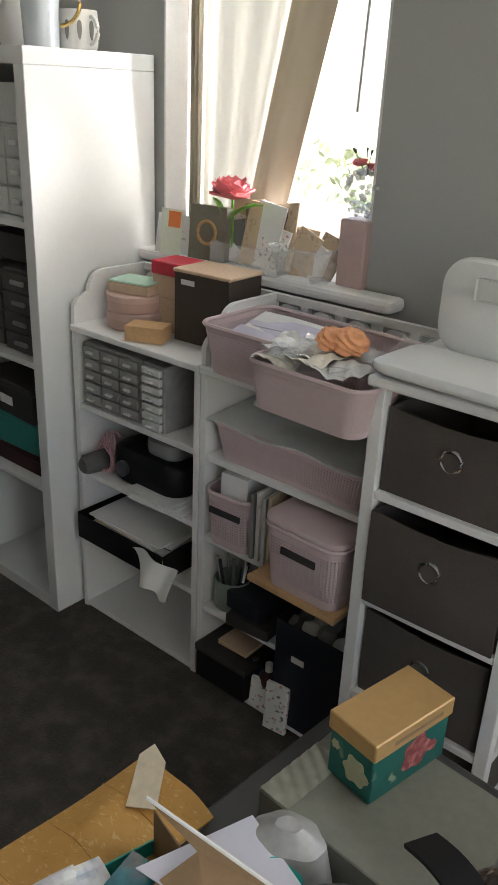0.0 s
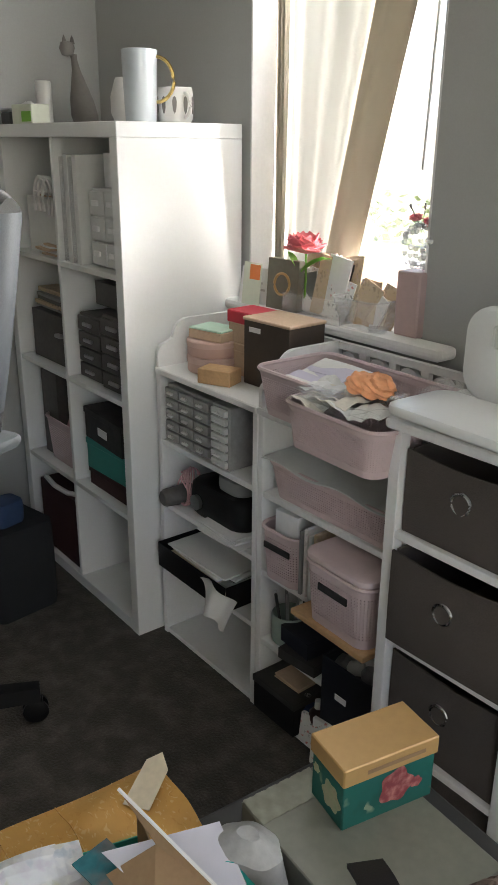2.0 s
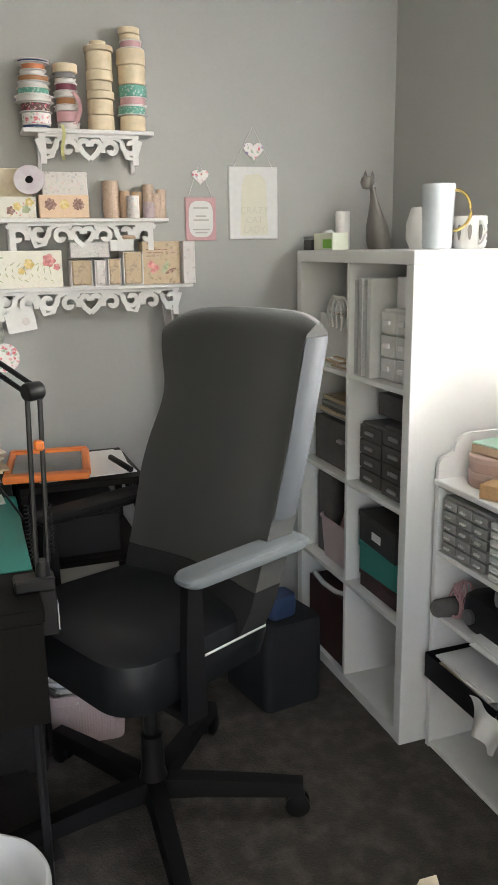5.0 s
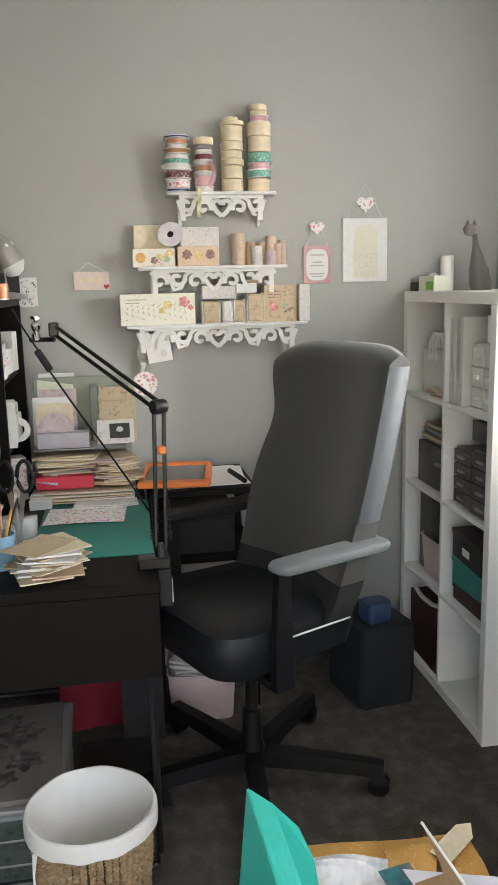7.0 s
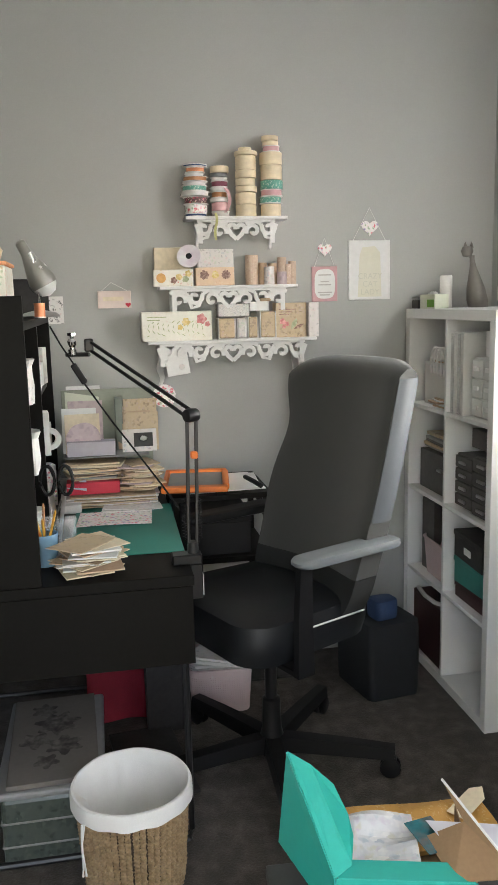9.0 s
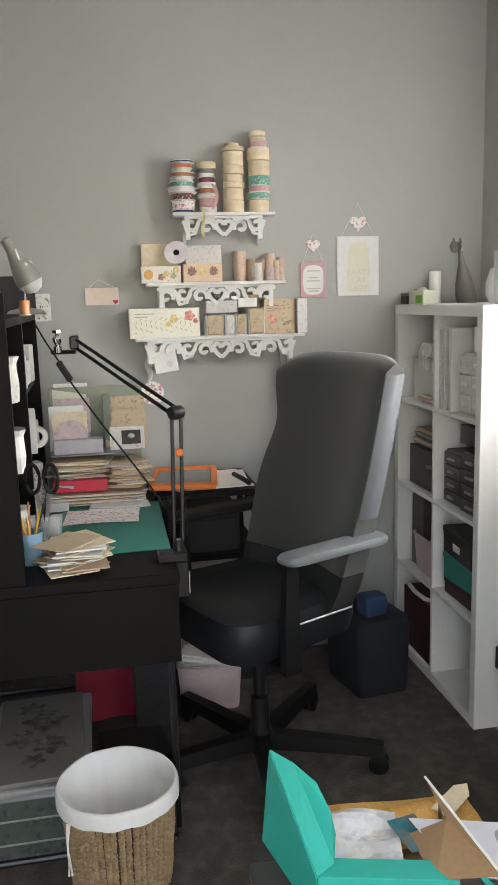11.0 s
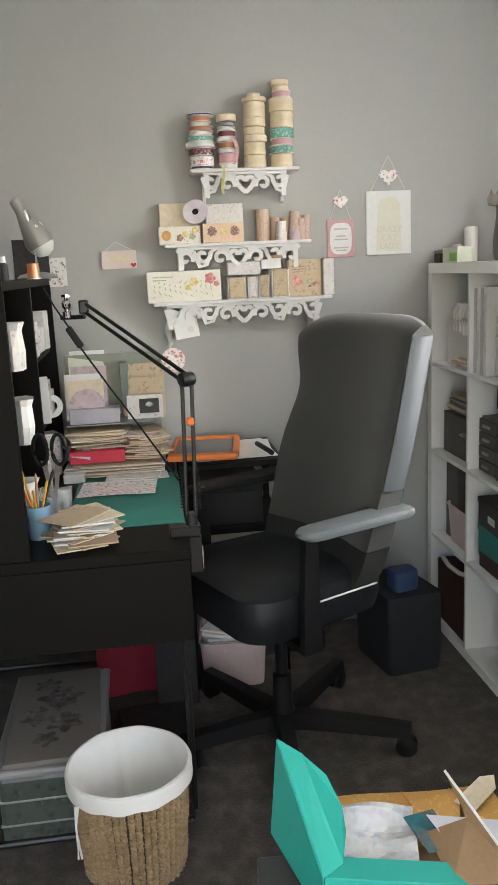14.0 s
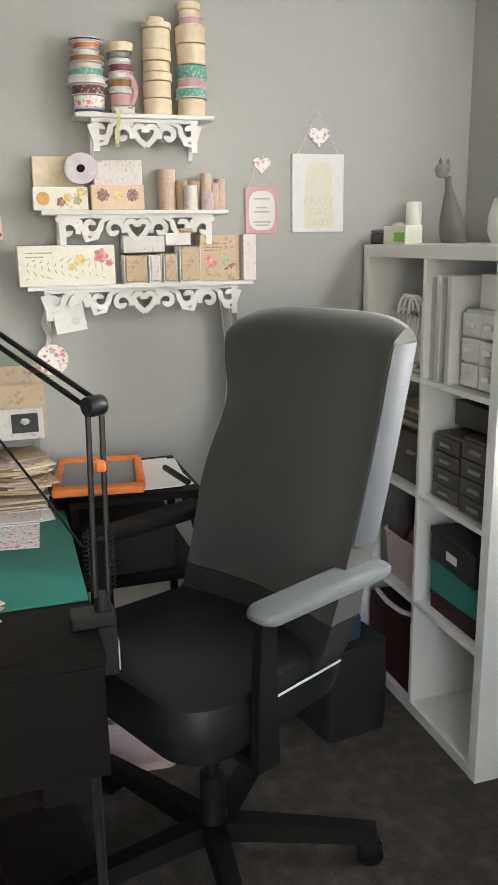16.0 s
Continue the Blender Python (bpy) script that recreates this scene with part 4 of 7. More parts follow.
COLS = [
    (0.372, [("blue_ribbon", 0.036, 0.012), ("floral_bright", 0.039, 0.030), ("floral_dark", 0.040, 0.026), ("white_ribbon", 0.047, 0.018), ("teal_ribbon", 0.041, 0.020), ("white_ribbon", 0.038, 0.012), ("rust_ribbon", 0.040, 0.018), ("white_ribbon", 0.031, 0.012), ("copper", 0.032, 0.018), ("blue_ribbon", 0.040, 0.010)]),
    (0.465, [("pastel", 0.030, 0.020), ("pink_ribbon", 0.031, 0.030), ("white_ribbon", 0.030, 0.014), ("rust_ribbon", 0.026, 0.022), ("white_ribbon", 0.030, 0.014), ("plum_ribbon", 0.028, 0.022), ("white_ribbon", 0.027, 0.012), ("grey", 0.029, 0.014), ("cream_ribbon", 0.033, 0.024)]),
    (0.568, [("cream_ribbon", 0.037, 0.042), ("cream_ribbon", 0.036, 0.042), ("cream_ribbon", 0.038, 0.022), ("cream_ribbon", 0.035, 0.026), ("cream_ribbon", 0.037, 0.028), ("cream_ribbon", 0.036, 0.050), ("cream_ribbon", 0.040, 0.016), ("cream_ribbon", 0.023, 0.012)]),
    (0.668, [("cream_ribbon", 0.036, 0.044), ("teal_ribbon", 0.038, 0.026), ("pink_ribbon", 0.036, 0.024), ("teal_ribbon", 0.040, 0.032), ("cream_ribbon", 0.038, 0.052), ("cream_ribbon", 0.040, 0.044), ("pink_ribbon", 0.029, 0.022), ("cream_ribbon", 0.028, 0.016), ("cream_ribbon", 0.030, 0.018)]),
]
NAMES = {"blue_ribbon": "navy", "floral_bright": "pink floral", "floral_dark": "dark floral", "white_ribbon": "white satin", "teal_ribbon": "teal green", "rust_ribbon": "rust brown", "copper": "copper", "pastel": "pastel", "pink_ribbon": "dusky pink", "plum_ribbon": "plum", "cream_ribbon": "cream lace", "grey": "grey"}
rnd = random.Random(7)
for y, col in COLS:
    y, z = y - 0.016, SH[0][2] + 0.0006
    for mat, r, h in col:
        r, h = r * 1.1, h * 1.06
        spool(z, y + rnd.uniform(-0.003, 0.003), r, h, mat, NAMES[mat] + " ribbon wound on a spool in a stack", SX + rnd.uniform(-0.003, 0.003), h < 0.03 and mat != "cream_ribbon", "white_ribbon" if mat != "grey" else "grey")
        z += h + 0.0006
bm = nb()
sheet(bm, lambda u, v: (SX + 0.052 + 0.006 * math.sin(9 * v), 0.419 + 0.010 * u + 0.004 * math.sin(6 * v), 1.848 - 0.10 * v), 2, 10, 0.0008)
solid("loose_ribbon", bm, material("lime_ribbon", (0.62, 0.60, 0.28), 0.5, bump=0.02), "loose yellow-green ribbon end hanging over the shelf edge", "ribbon")
bm = nb()
sheet(bm, lambda u, v: (SX + 0.036 + 0.008 * math.sin(5 * v), 0.459 + 0.012 * u + 0.035 * v * (1 - v) * 2, 1.943 - 0.09 * v), 2, 10, 0.0008)
solid("loose_ribbon", bm, "pink_ribbon", "loose pink satin ribbon tail slung between spools", "ribbon")

# second shelf
M["cream_print"] = printed("cream_garden_print", (0.80, 0.77, 0.68), [(0.60, 0.58, 0.42), (0.74, 0.60, 0.40), (0.72, 0.50, 0.44)], 70, 0.36, strength=0.4, sparse=0.48)
M["kraft_print"] = printed("warm_kraft_print", (0.58, 0.44, 0.34), [(0.40, 0.28, 0.22), (0.70, 0.58, 0.48), (0.55, 0.34, 0.30)], 110, 0.4, strength=0.6, sparse=0.36)
M["reel_face"] = material("lilac_reel_paper", (0.70, 0.62, 0.68), 0.5, scale=18, vary=0.05, second=(0.76, 0.74, 0.76))
M["peach_card"] = printed("peach_card_print", (0.76, 0.56, 0.40), [(0.70, 0.44, 0.30), (0.80, 0.66, 0.52)], 60, 0.4, strength=0.5)
M["rose_print"] = material("rose_ink", (0.66, 0.24, 0.24), 0.6, scale=90, vary=0.25, bump=0.01, second=(0.74, 0.42, 0.40))
M["leaf_print"] = material("sage_ink", (0.42, 0.46, 0.28), 0.6, scale=90, vary=0.2, bump=0.01, second=(0.56, 0.58, 0.40))
M["yellow_print"] = material("yellow_ink", (0.74, 0.56, 0.20), 0.6, scale=90, vary=0.2, bump=0.01, second=(0.78, 0.68, 0.42))
M["blossom_print"] = material("white_blossom_ink", (0.50, 0.47, 0.30), 0.6, scale=60, vary=0.2, bump=0.01, second=(0.30, 0.34, 0.20))
M["berry_print"] = material("berry_ink", (0.30, 0.06, 0.07), 0.6, scale=70, vary=0.3, bump=0.01, second=(0.46, 0.20, 0.18))
M["orange_print"] = material("orange_ink", (0.72, 0.40, 0.14), 0.6, scale=90, vary=0.15, bump=0.01)
M["brown_print"] = material("plum_ink", (0.30, 0.17, 0.14), 0.6, scale=120, vary=0.3, bump=0.01, second=(0.48, 0.32, 0.26))
def motif(r, c, petals, lean=0.0):
    """A flat printed rosette (or a plain disc) on the front of a box."""
    pts = []
    for k in range(36):
        a = 2 * math.pi * k / 36
        q = r * (1 + (0.12 * math.cos(petals * a + lean) + 0.06 * math.cos(3 * a + 1 + lean) if petals else 0))
        pts.append((q * math.cos(a), q * math.sin(a)))
    return prism(nb(), pts, c, (1, 0, 0), (0, 0, 1), (0, -0.0004, 0))


def sprig(c, length, angle, width):
    """A flat printed leaf."""
    a = radians(angle)
    d, w = (math.cos(a), math.sin(a)), (-math.sin(a), math.cos(a))
    pts = []
    for k in range(17):
        u = k / 16
        pts.append((d[0] * length * u + w[0] * width * math.sin(math.pi * u), d[1] * length * u + w[1] * width * math.sin(math.pi * u)))
    for k in range(15, 0, -1):
        u = k / 16
        pts.append((d[0] * length * u - w[0] * width * math.sin(math.pi * u), d[1] * length * u - w[1] * width * math.sin(math.pi * u)))
    return prism(nb(), pts, c, (1, 0, 0), (0, 0, 1), (0, -0.0003, 0))


Z2 = SH[1][2] + 0.0006
seal_box = small_box("card_box", pose(SX + 0.022, 0.256, Z2 - 0.0002, 0, 0, 90), 0.15, 0.05, 0.062, "floral", "small cream box printed with flowers and an orange seal")
peach_box = small_box("card_box", pose(SX + 0.022, 0.416, Z2, 0, 0, 90), 0.15, 0.05, 0.068, "peach_card", "small peach card box with flower medallions")
small_box("card_packet", pose(SX - 0.028, 0.259, Z2, 0, 0, 90), 0.14, 0.03, 0.148, "cream_paper", "open cream card packet standing behind the boxes")
small_box("card_packet", pose(SX - 0.028, 0.429, Z2, 0, 0, 90), 0.14, 0.03, 0.14, "pastel", "pale pastel card packet standing behind the boxes")
t = thing("ribbon_reel", "white paper-faced ribbon reel with a black centre hole", "ribbon reel", pose(SX + 0.028, 0.319, Z2 + 0.112, 0, 70, -14))
part("disc", lathe(nb(), [(0.012, 0), (0.046, 0), (0.046, 0.003), (0.012, 0.003), (0.012, 0)], 28), "reel_face", t)
part("hub", lathe(nb(), [(0, -0.002), (0.012, -0.002), (0.012, 0.001), (0, 0.001)], 16), "black_plastic", t)
part("ribbon_wrap", lathe(nb(), [(0, -0.016), (0.040, -0.016), (0.040, -0.0025), (0, -0.0025)], 24), "mauve", t)
for yy, r, h, mm, lb in ((0.578, 0.026, 0.115, "kraft_print", "tall"), (0.622, 0.017, 0.085, "kraft", "slim"), (0.640, 0.020, 0.068, "pastel", "short"), (0.662, 0.017, 0.082, "kraft", "slim"), (0.690, 0.019, 0.048, "mauve", "short"), (0.700, 0.018, 0.105, "kraft_print", "tall"), (0.722, 0.019, 0.078, "kraft_print", "short"), (0.742, 0.016, 0.09, "kraft_print", "slim")):
    x = SX + (0.018 if h < 0.075 else -0.022)
    t = thing("washi_roll", lb + " patterned paper roll standing on the wall shelf", "paper roll", pose(x, yy - 0.005, Z2), "patterned rolls on the wall shelf")
    part("roll", lathe(nb(), [(r * 0.55, 0), (r, 0), (r, h), (r * 0.55, h), (r * 0.55, 0.0)], 20), mm, t)
    part("core", lathe(nb(), [(r * 0.45, 0.0005), (r * 0.54, 0.0005), (r * 0.54, h + 0.0005), (r * 0.45, h + 0.0005), (r * 0.45, 0.0005)], 16), "kraft", t)

# third shelf
for k, c in enumerate(("brown_print", "yellow_print", "brown_print")):
    part("medallion", motif(0.017 if k != 1 else 0.014, (-0.042 + 0.042 * k, -0.0256, 0.040), 7 + 2 * k), c, peach_box)
part("seal", motif(0.018, (-0.048, -0.0256, 0.031), 0), "orange_print", seal_box)
for k, (c, dx, dz) in enumerate((("yellow_print", 0.02, 0.034), ("leaf_print", 0.045, 0.026), ("yellow_print", 0.056, 0.046), ("brown_print", 0.0, 0.022))):
    part("flower_print", motif(0.012, (dx, -0.0256, dz), 5), c, seal_box)
Z3 = SH[2][2] + 0.0006
floral_box = small_box("floral_box", pose(SX + 0.012, 0.262, Z3, 0, 0, 90), 0.27, 0.07, 0.112, "cream_print", "long white box printed with a faint garden of flowers")
part("flower_print", motif(0.019, (0.095, -0.0356, 0.082), 5), "rose_print", floral_box)
part("flower_print", motif(0.010, (0.118, -0.0356, 0.062), 5, 1), "rose_print", floral_box)
part("flower_print", motif(0.015, (0.035, -0.0356, 0.072), 6), "yellow_print", floral_box)
part("flower_print", motif(0.010, (0.012, -0.0356, 0.052), 5), "yellow_print", floral_box)
for k in range(34):
    part("leaf_sprig", sprig((-0.118 + 0.0068 * k, -0.0355 + 0.00002 * (k % 4), 0.018 + 0.055 * ((k * 7) % 11) / 11), 0.013 + 0.004 * (k % 3), 25 + 47 * k % 130, 0.0018), "leaf_print", floral_box)
for k, w in enumerate((0.075, 0.05)):
    part("text_line", bx(-0.115, -0.115 + w, -0.0357, -0.0353, 0.090 - 0.011 * k, 0.094 - 0.011 * k, 0), "leaf_print", floral_box)
for y0, y1, h, mm, lb in ((0.424, 0.492, 0.082, "sepia", "brown vintage print"), (0.498, 0.536, 0.082, "pastel", "grey print"), (0.541, 0.583, 0.085, "sepia", "taupe print"), (0.590, 0.655, 0.105, "sepia", "warm sepia print")):
    t = thing("card_holder", "small white-sided box holding rolls with a " + lb, "box", pose(SX + 0.005, (y0 + y1) / 2, Z3), "small boxes on the wall shelf")
    wv = (y1 - y0) / 2
    part("case", bx(-0.035, 0.035, wv - 0.004, wv, 0, h, 0.001), "paper", t)
    part("case", bx(-0.035, 0.035, -wv, -wv + 0.003, 0, h, 0.001), "paper", t)
    part("bottom", bx(-0.035, 0.035, -wv + 0.0035, wv - 0.0045, 0, 0.003, 0), "paper", t)
    part("paper_roll", bx(-0.033, 0.0365, -wv + 0.0035, wv - 0.0045, 0.0035, h - 0.002, 0.004), mm, t)
bird_box = small_box("picture_box", pose(SX - 0.005, 0.719, Z3, 0, 0, 90), 0.125, 0.06, 0.135, "sepia", "old paper box printed with a bird and red flowers")
for k, (dx, dz, r) in enumerate(((-0.035, 0.062, 0.012), (-0.018, 0.052, 0.009), (-0.03, 0.042, 0.008))):
    part("flower_print", motif(r, (dx, -0.0306, dz), 5, k), "rose_print", bird_box)
part("bird_print", sprig((0.0, -0.0305, 0.03), 0.05, 62, 0.009), "leaf_print", bird_box)
part("bird_print", sprig((0.01, -0.0306, 0.032), 0.045, 25, 0.006), "brown_print", bird_box)
for k in range(3):
    part("text_line", bx(-0.05, 0.02 - 0.015 * k, -0.0307, -0.0303, 0.108 - 0.010 * k, 0.111 - 0.010 * k, 0), "brown_print", bird_box)
small_box("picture_box", pose(SX + 0.002, 0.806, Z3, 0, 0, 90), 0.040, 0.09, 0.135, "pastel", "narrow pale printed box at the shelf end")
small_box("tape_case", pose(SX - 0.002, 0.489, Z3 + 0.0865, 0, 0, 90), 0.13, 0.055, 0.052, "clear", "clear lidded case of muted tapes stacked on the boxes")
small_box("tape_strip", pose(SX - 0.002, 0.489, Z3 + 0.0885, 0, 0, 90), 0.122, 0.048, 0.046, "pastel", "row of muted tapes inside the clear case")
small_box("paper_pack", pose(SX, 0.594, Z3 + 0.107, 0, 0, 84), 0.075, 0.05, 0.035, "paper", "small white paper packet stacked on the boxes", "packet")
t = thing("kraft_disc", "round kraft disc lying on a box", "disc", pose(SX + 0.006, 0.616, Z3 + 0.143))
part("lid", lathe(nb(), [(0, 0), (0.028, 0), (0.03, 0.006), (0.026, 0.012), (0, 0.013)], 20), "kraft", t)

# ---- hangings on the wall ----
def plaque(y0, y1, z0, z1, mat, label, hs, cord_top, heart_z, face=None, lines=()):
    t = thing("wall_plaque", label, "wall plaque", pose(XW + 0.0015, (y0 + y1) / 2, z0))
    w, h = y1 - y0, z1 - z0
    part("board", bx(0, 0.008, -w / 2, w / 2, 0, h, 0.0015), mat, t)
    if face:
        pts = [(0.40 * w * math.copysign(abs(math.cos(a)) ** 0.6, math.cos(a)), h / 2 + 0.42 * h * math.copysign(abs(math.sin(a)) ** 0.6, math.sin(a))) for a in np.linspace(0, 2 * math.pi, 29)[:-1]]
        part("face", prism(nb(), pts, (0.0082, 0, 0), (0, 1, 0), (0, 0, 1), (0.0008, 0, 0)), face, t)
    for zz, ww in lines:
        part("text_line", bx(0.0092, 0.0096, -ww * w / 2, ww * w / 2, h * zz, h * zz + 0.005, 0), "ink", t)
    bm = nb()
    tube(bm, [(0.004, -w * 0.4, h - 0.004), (0.006, 0, cord_top), (0.004, w * 0.4, h - 0.004)], 0.0013, 6)
    part("cord", bm, "linen", t)
    part("heart", prism(nb(), heart(hs), (0.008, 0, heart_z), (0, 1, 0), (0, 0, 1), (0.006, 0, 0)), "floral_bright", t, "pink floral wooden heart")
    return t


pl = plaque(0.980, 1.157, 1.511, 1.749, "paper", "white wall plaque with a faint text hung by a cord", 0.066, 0.366, 0.289)
part("panel", prism(nb(), [(-0.05, 0.012), (0.052, 0.012), (0.045, 0.19), (0.022, 0.215), (-0.03, 0.21), (-0.042, 0.18)], (0.0082, 0, 0), (0, 1, 0), (0, 0, 1), (0.0006, 0, 0)), material("faded_cream_print", (0.74, 0.71, 0.60), 0.6, vary=0.04), pl)
M["faint"] = material("faint_letter_print", (0.64, 0.62, 0.53), 0.6, vary=0.0, bump=0)
for k, wd in enumerate(("CRAZY", "CAT", "LADY")):
    words(wd, 0.032, pose(0.0090, 0.002, 0.085 - 0.032 * k, 90, 0, 90), "faint", pl)
plaque(0.825, 0.932, 1.508, 1.648, "pink_ribbon", "pink bordered wall plaque with a white oval text panel", 0.054, 0.252, 0.207, "paper", ((0.74, 0.5), (0.55, 0.34), (0.46, 0.5), (0.24, 0.55), (0.17, 0.4)))
sg = thing("wall_sign", "small cream wall sign with a red heart hung by a cord", "wall sign", pose(XW + 0.0015, 0.031, 1.502))
part("board", bx(0, 0.010, -0.064, 0.064, 0, 0.066, 0.001), material("blush_board", (0.72, 0.60, 0.55), 0.6, vary=0.05), sg)
part("cord", tube(nb(), [(0.004, -0.05, 0.066), (0.004, -0.01, 0.098), (0.004, 0.05, 0.066)], 0.001, 5), "linen", sg)
part("text_bar", bx(0.0101, 0.0105, -0.045, 0.035, 0.028, 0.044, 0), "cream_paper", sg)
part("heart", prism(nb(), heart(0.02), (0.0102, 0.052, 0.012), (0, 1, 0), (0, 0, 1), (0.001, 0, 0)), "red", sg)
t = thing("hanging_card", "small white card with a grey flower hung below the shelf", "card", pose(XW + 0.06, 0.268, 1.236, 8, 0, 0))
part("card", bx(0, 0.0012, -0.045, 0.045, 0, 0.105, 0), "paper", t)
part("motif", lathe(nb(), [(0, 0), (0.012, 0), (0.012, 0.0006), (0, 0.0006)], 12, m=pose(0.0013, 0.015, 0.03, 0, 90, 0)), "pastel", t)
part("string", tube(nb(), [(0.0006, -0.03, 0.104), (-0.02, -0.035, 0.118)], 0.0008, 5), "linen", t)
t = thing("hanging_ornament", "round white ornament with printed flowers hung on pale ribbon", "ornament", pose(XW + 0.03, 0.207, 1.153))
part("disc", lathe(nb(), [(0, 0), (0.046, 0), (0.046, 0.004), (0, 0.004)], 28, m=pose(0, 0, 0, 0, 90, 0)), "floral_bright", t)
bm = nb()
sheet(bm, lambda u, v: (-0.004 + 0.006 * math.sin(7 * v + 3 * u), -0.02 + 0.03 * u * (0.5 + v) + 0.006 * math.sin(11 * v), 0.045 + 0.155 * v), 4, 12, 0.0008)
part("ribbon", bm, "petal_cloth", t)
bm = nb()
sheet(bm, lambda u, v: (XW + 0.045 + 0.014 * math.sin(12 * u + 2 * v), 0.727 + (0.055 - 0.02 * (1 - v)) * u + 0.012 * math.sin(4 * v), 0.93 + 0.405 * v), 12, 14, 0.001)
solid("hanging_scarf", bm, "petal_cloth", "sheer pale grey strip of cloth hanging from the lowest wall shelf", "cloth", smooth=True)

# ---- things on the tall shelf's top ----
mug = thing("tall_mug", "tall pearl-glazed mug with a thin gold handle", "mug", pose(-1.745, 1.372, TH + 0.0005))
part("cup", lathe(nb(), [(0, 0.004), (0.030, 0.0), (0.041, 0.002), (0.043, 0.05), (0.047, 0.176), (0.045, 0.177), (0.041, 0.05), (0.036, 0.008), (0, 0.008)], 32), "pearl", mug, smooth=True)
hand = [(0.044 + 0.052 * math.sin(a) * (1.0 if a < 1.6 else 0.95), 0, 0.095 - 0.055 * math.cos(a) + 0.0) for a in np.linspace(0.05, math.pi - 0.1, 14)]
part("handle", tube(nb(), [(x * 0.8, x * 0.6, z + 0.01) for x, _, z in hand], 0.0048, 8), "gold", mug, "gold handle", smooth=True)
lan = thing("tea_light_holder", "white ceramic tea-light holder with cut-out petals", "candle holder", pose(-1.735, 1.475, TH + 0.0005))
part("cup", lathe(nb(), [(0, 0), (0.040, 0), (0.046, 0.01), (0.050, 0.05), (0.046, 0.09), (0.043, 0.09), (0.046, 0.05), (0.042, 0.012), (0, 0.008)], 28), "ceramic", lan, smooth=True)
for k in range(10):
    a = 2 * math.pi * k / 10
    pts = [(0.006 * math.sin(b) * (1 + 0.3 * math.cos(b)), 0.045 + 0.022 * math.cos(b)) for b in np.linspace(0, 2 * math.pi, 11)[:-1]]
    part("cutout", prism(nb(), pts, (0.0485 * math.cos(a), 0.0485 * math.sin(a), 0), (-math.sin(a), math.cos(a), 0), (0, 0, 1), (0.002 * math.cos(a), 0.002 * math.sin(a), 0)), "taupe", lan)
part("handle", tube(nb(), [(0.045 + 0.028 * math.sin(a), 0, 0.045 - 0.03 * math.cos(a)) for a in np.linspace(0, math.pi, 10)], 0.005, 8), "ceramic", lan, smooth=True)
cat = nb()
lathe(cat, [(0, 0), (0.052, 0.0), (0.058, 0.03), (0.05, 0.08), (0.032, 0.13), (0.018, 0.17), (0.013, 0.20), (0.015, 0.215), (0, 0.216)], 20, m=pose(0, 0, 0, 0, 0, 0) @ Matrix.Diagonal((1, 0.7, 1, 1)))
for v in cat.verts:
    v.co.y -= 0.16 * v.co.z
lathe(cat, [(0, -0.024), (0.018, -0.02), (0.026, 0), (0.02, 0.018), (0, 0.022)], 14, at=(0.0, -0.055, 0.232))
for s in (-1, 1):
    lathe(cat, [(0.009, 0), (0.005, 0.016), (0, 0.026)], 8, at=(0.004, -0.052 + s * 0.014, 0.246))
solid("cat_figurine", cat, "taupe", "slender dark taupe figurine with a long neck", "figurine", pose(-2.258, 1.475, TH + 0.0005) @ Matrix.Scale(0.95, 4), smooth=True)
t = thing("pottery_jar", "rounded pale stoneware jar on the tall shelf", "jar", pose(-1.97, 1.47, TH + 0.0005))
part("body", lathe(nb(), [(0, 0), (0.042, 0), (0.056, 0.03), (0.056, 0.075), (0.044, 0.115), (0.040, 0.125), (0.036, 0.12), (0.03, 0.02), (0, 0.015)], 26), "ceramic", t, smooth=True)
t = thing("candle_jar", "slim pale grey cylinder candle with a flat top", "candle", pose(-2.335, 1.37, TH + 0.0005))
part("body", lathe(nb(), [(0, 0), (0.024, 0), (0.025, 0.004), (0.025, 0.125), (0.022, 0.13), (0, 0.13)], 22), "ceramic", t, smooth=True)
t = small_box("card_box", pose(-2.225, 1.272, TH + 0.0005, 0, 0, 4), 0.125, 0.06, 0.055, "mint", "pale green little card box with leafy print")
part("picture", bx(0.0, 0.058, -0.0312, -0.0303, 0.006, 0.035, 0), "leaf", t)
t = thing("metal_clip_tin", "small dark tin with a latch beside the green box", "tin", pose(-2.325, 1.262, TH + 0.0005))
part("body", bx(-0.035, 0.035, -0.03, 0.03, 0, 0.035, 0.004), "dark", t)
part("lid", bx(-0.036, 0.036, -0.031, 0.031, 0.0355, 0.046, 0.004), "grey", t)
t = thing("paper_rosettes", "small crumpled cream paper flowers in a heap", "paper flowers", pose(-2.31, 1.30, TH + 0.047))
for k in range(3):
    part("flower", blossom(nb(), (0.012 * k - 0.01, 0.01 * (k % 2), 0), 0.022, 8, k), "linen", t)

# ---- contents of the tall shelf ----
def cell(col, row):
    return TX0 + 0.0385 + col * 0.371, TY0 + 0.01, ROWZ[row] + 0.0006


x, y, z = cell(1, 3)
drawer_cabinet(pose(x + 0.13, y + 0.03, z), 0.18, 0.26, 0.21, 2, 3, "clear drawer cabinet with white round knobs in the tall shelf", pull="paper")
for k in range(4):
    small_box("file_case", pose(x + 0.018 + 0.027 * k, y + 0.12, z), 0.022, 0.24, 0.29 + 0.006 * (k % 2), "frosted" if k % 2 else "clear", "upright translucent file case", "file case", group="file cases")
small_box("white_carton", pose(x + 0.19, y + 0.16, z + 0.211), 0.10, 0.18, 0.09, "paper", "white carton stacked on the clear drawers")
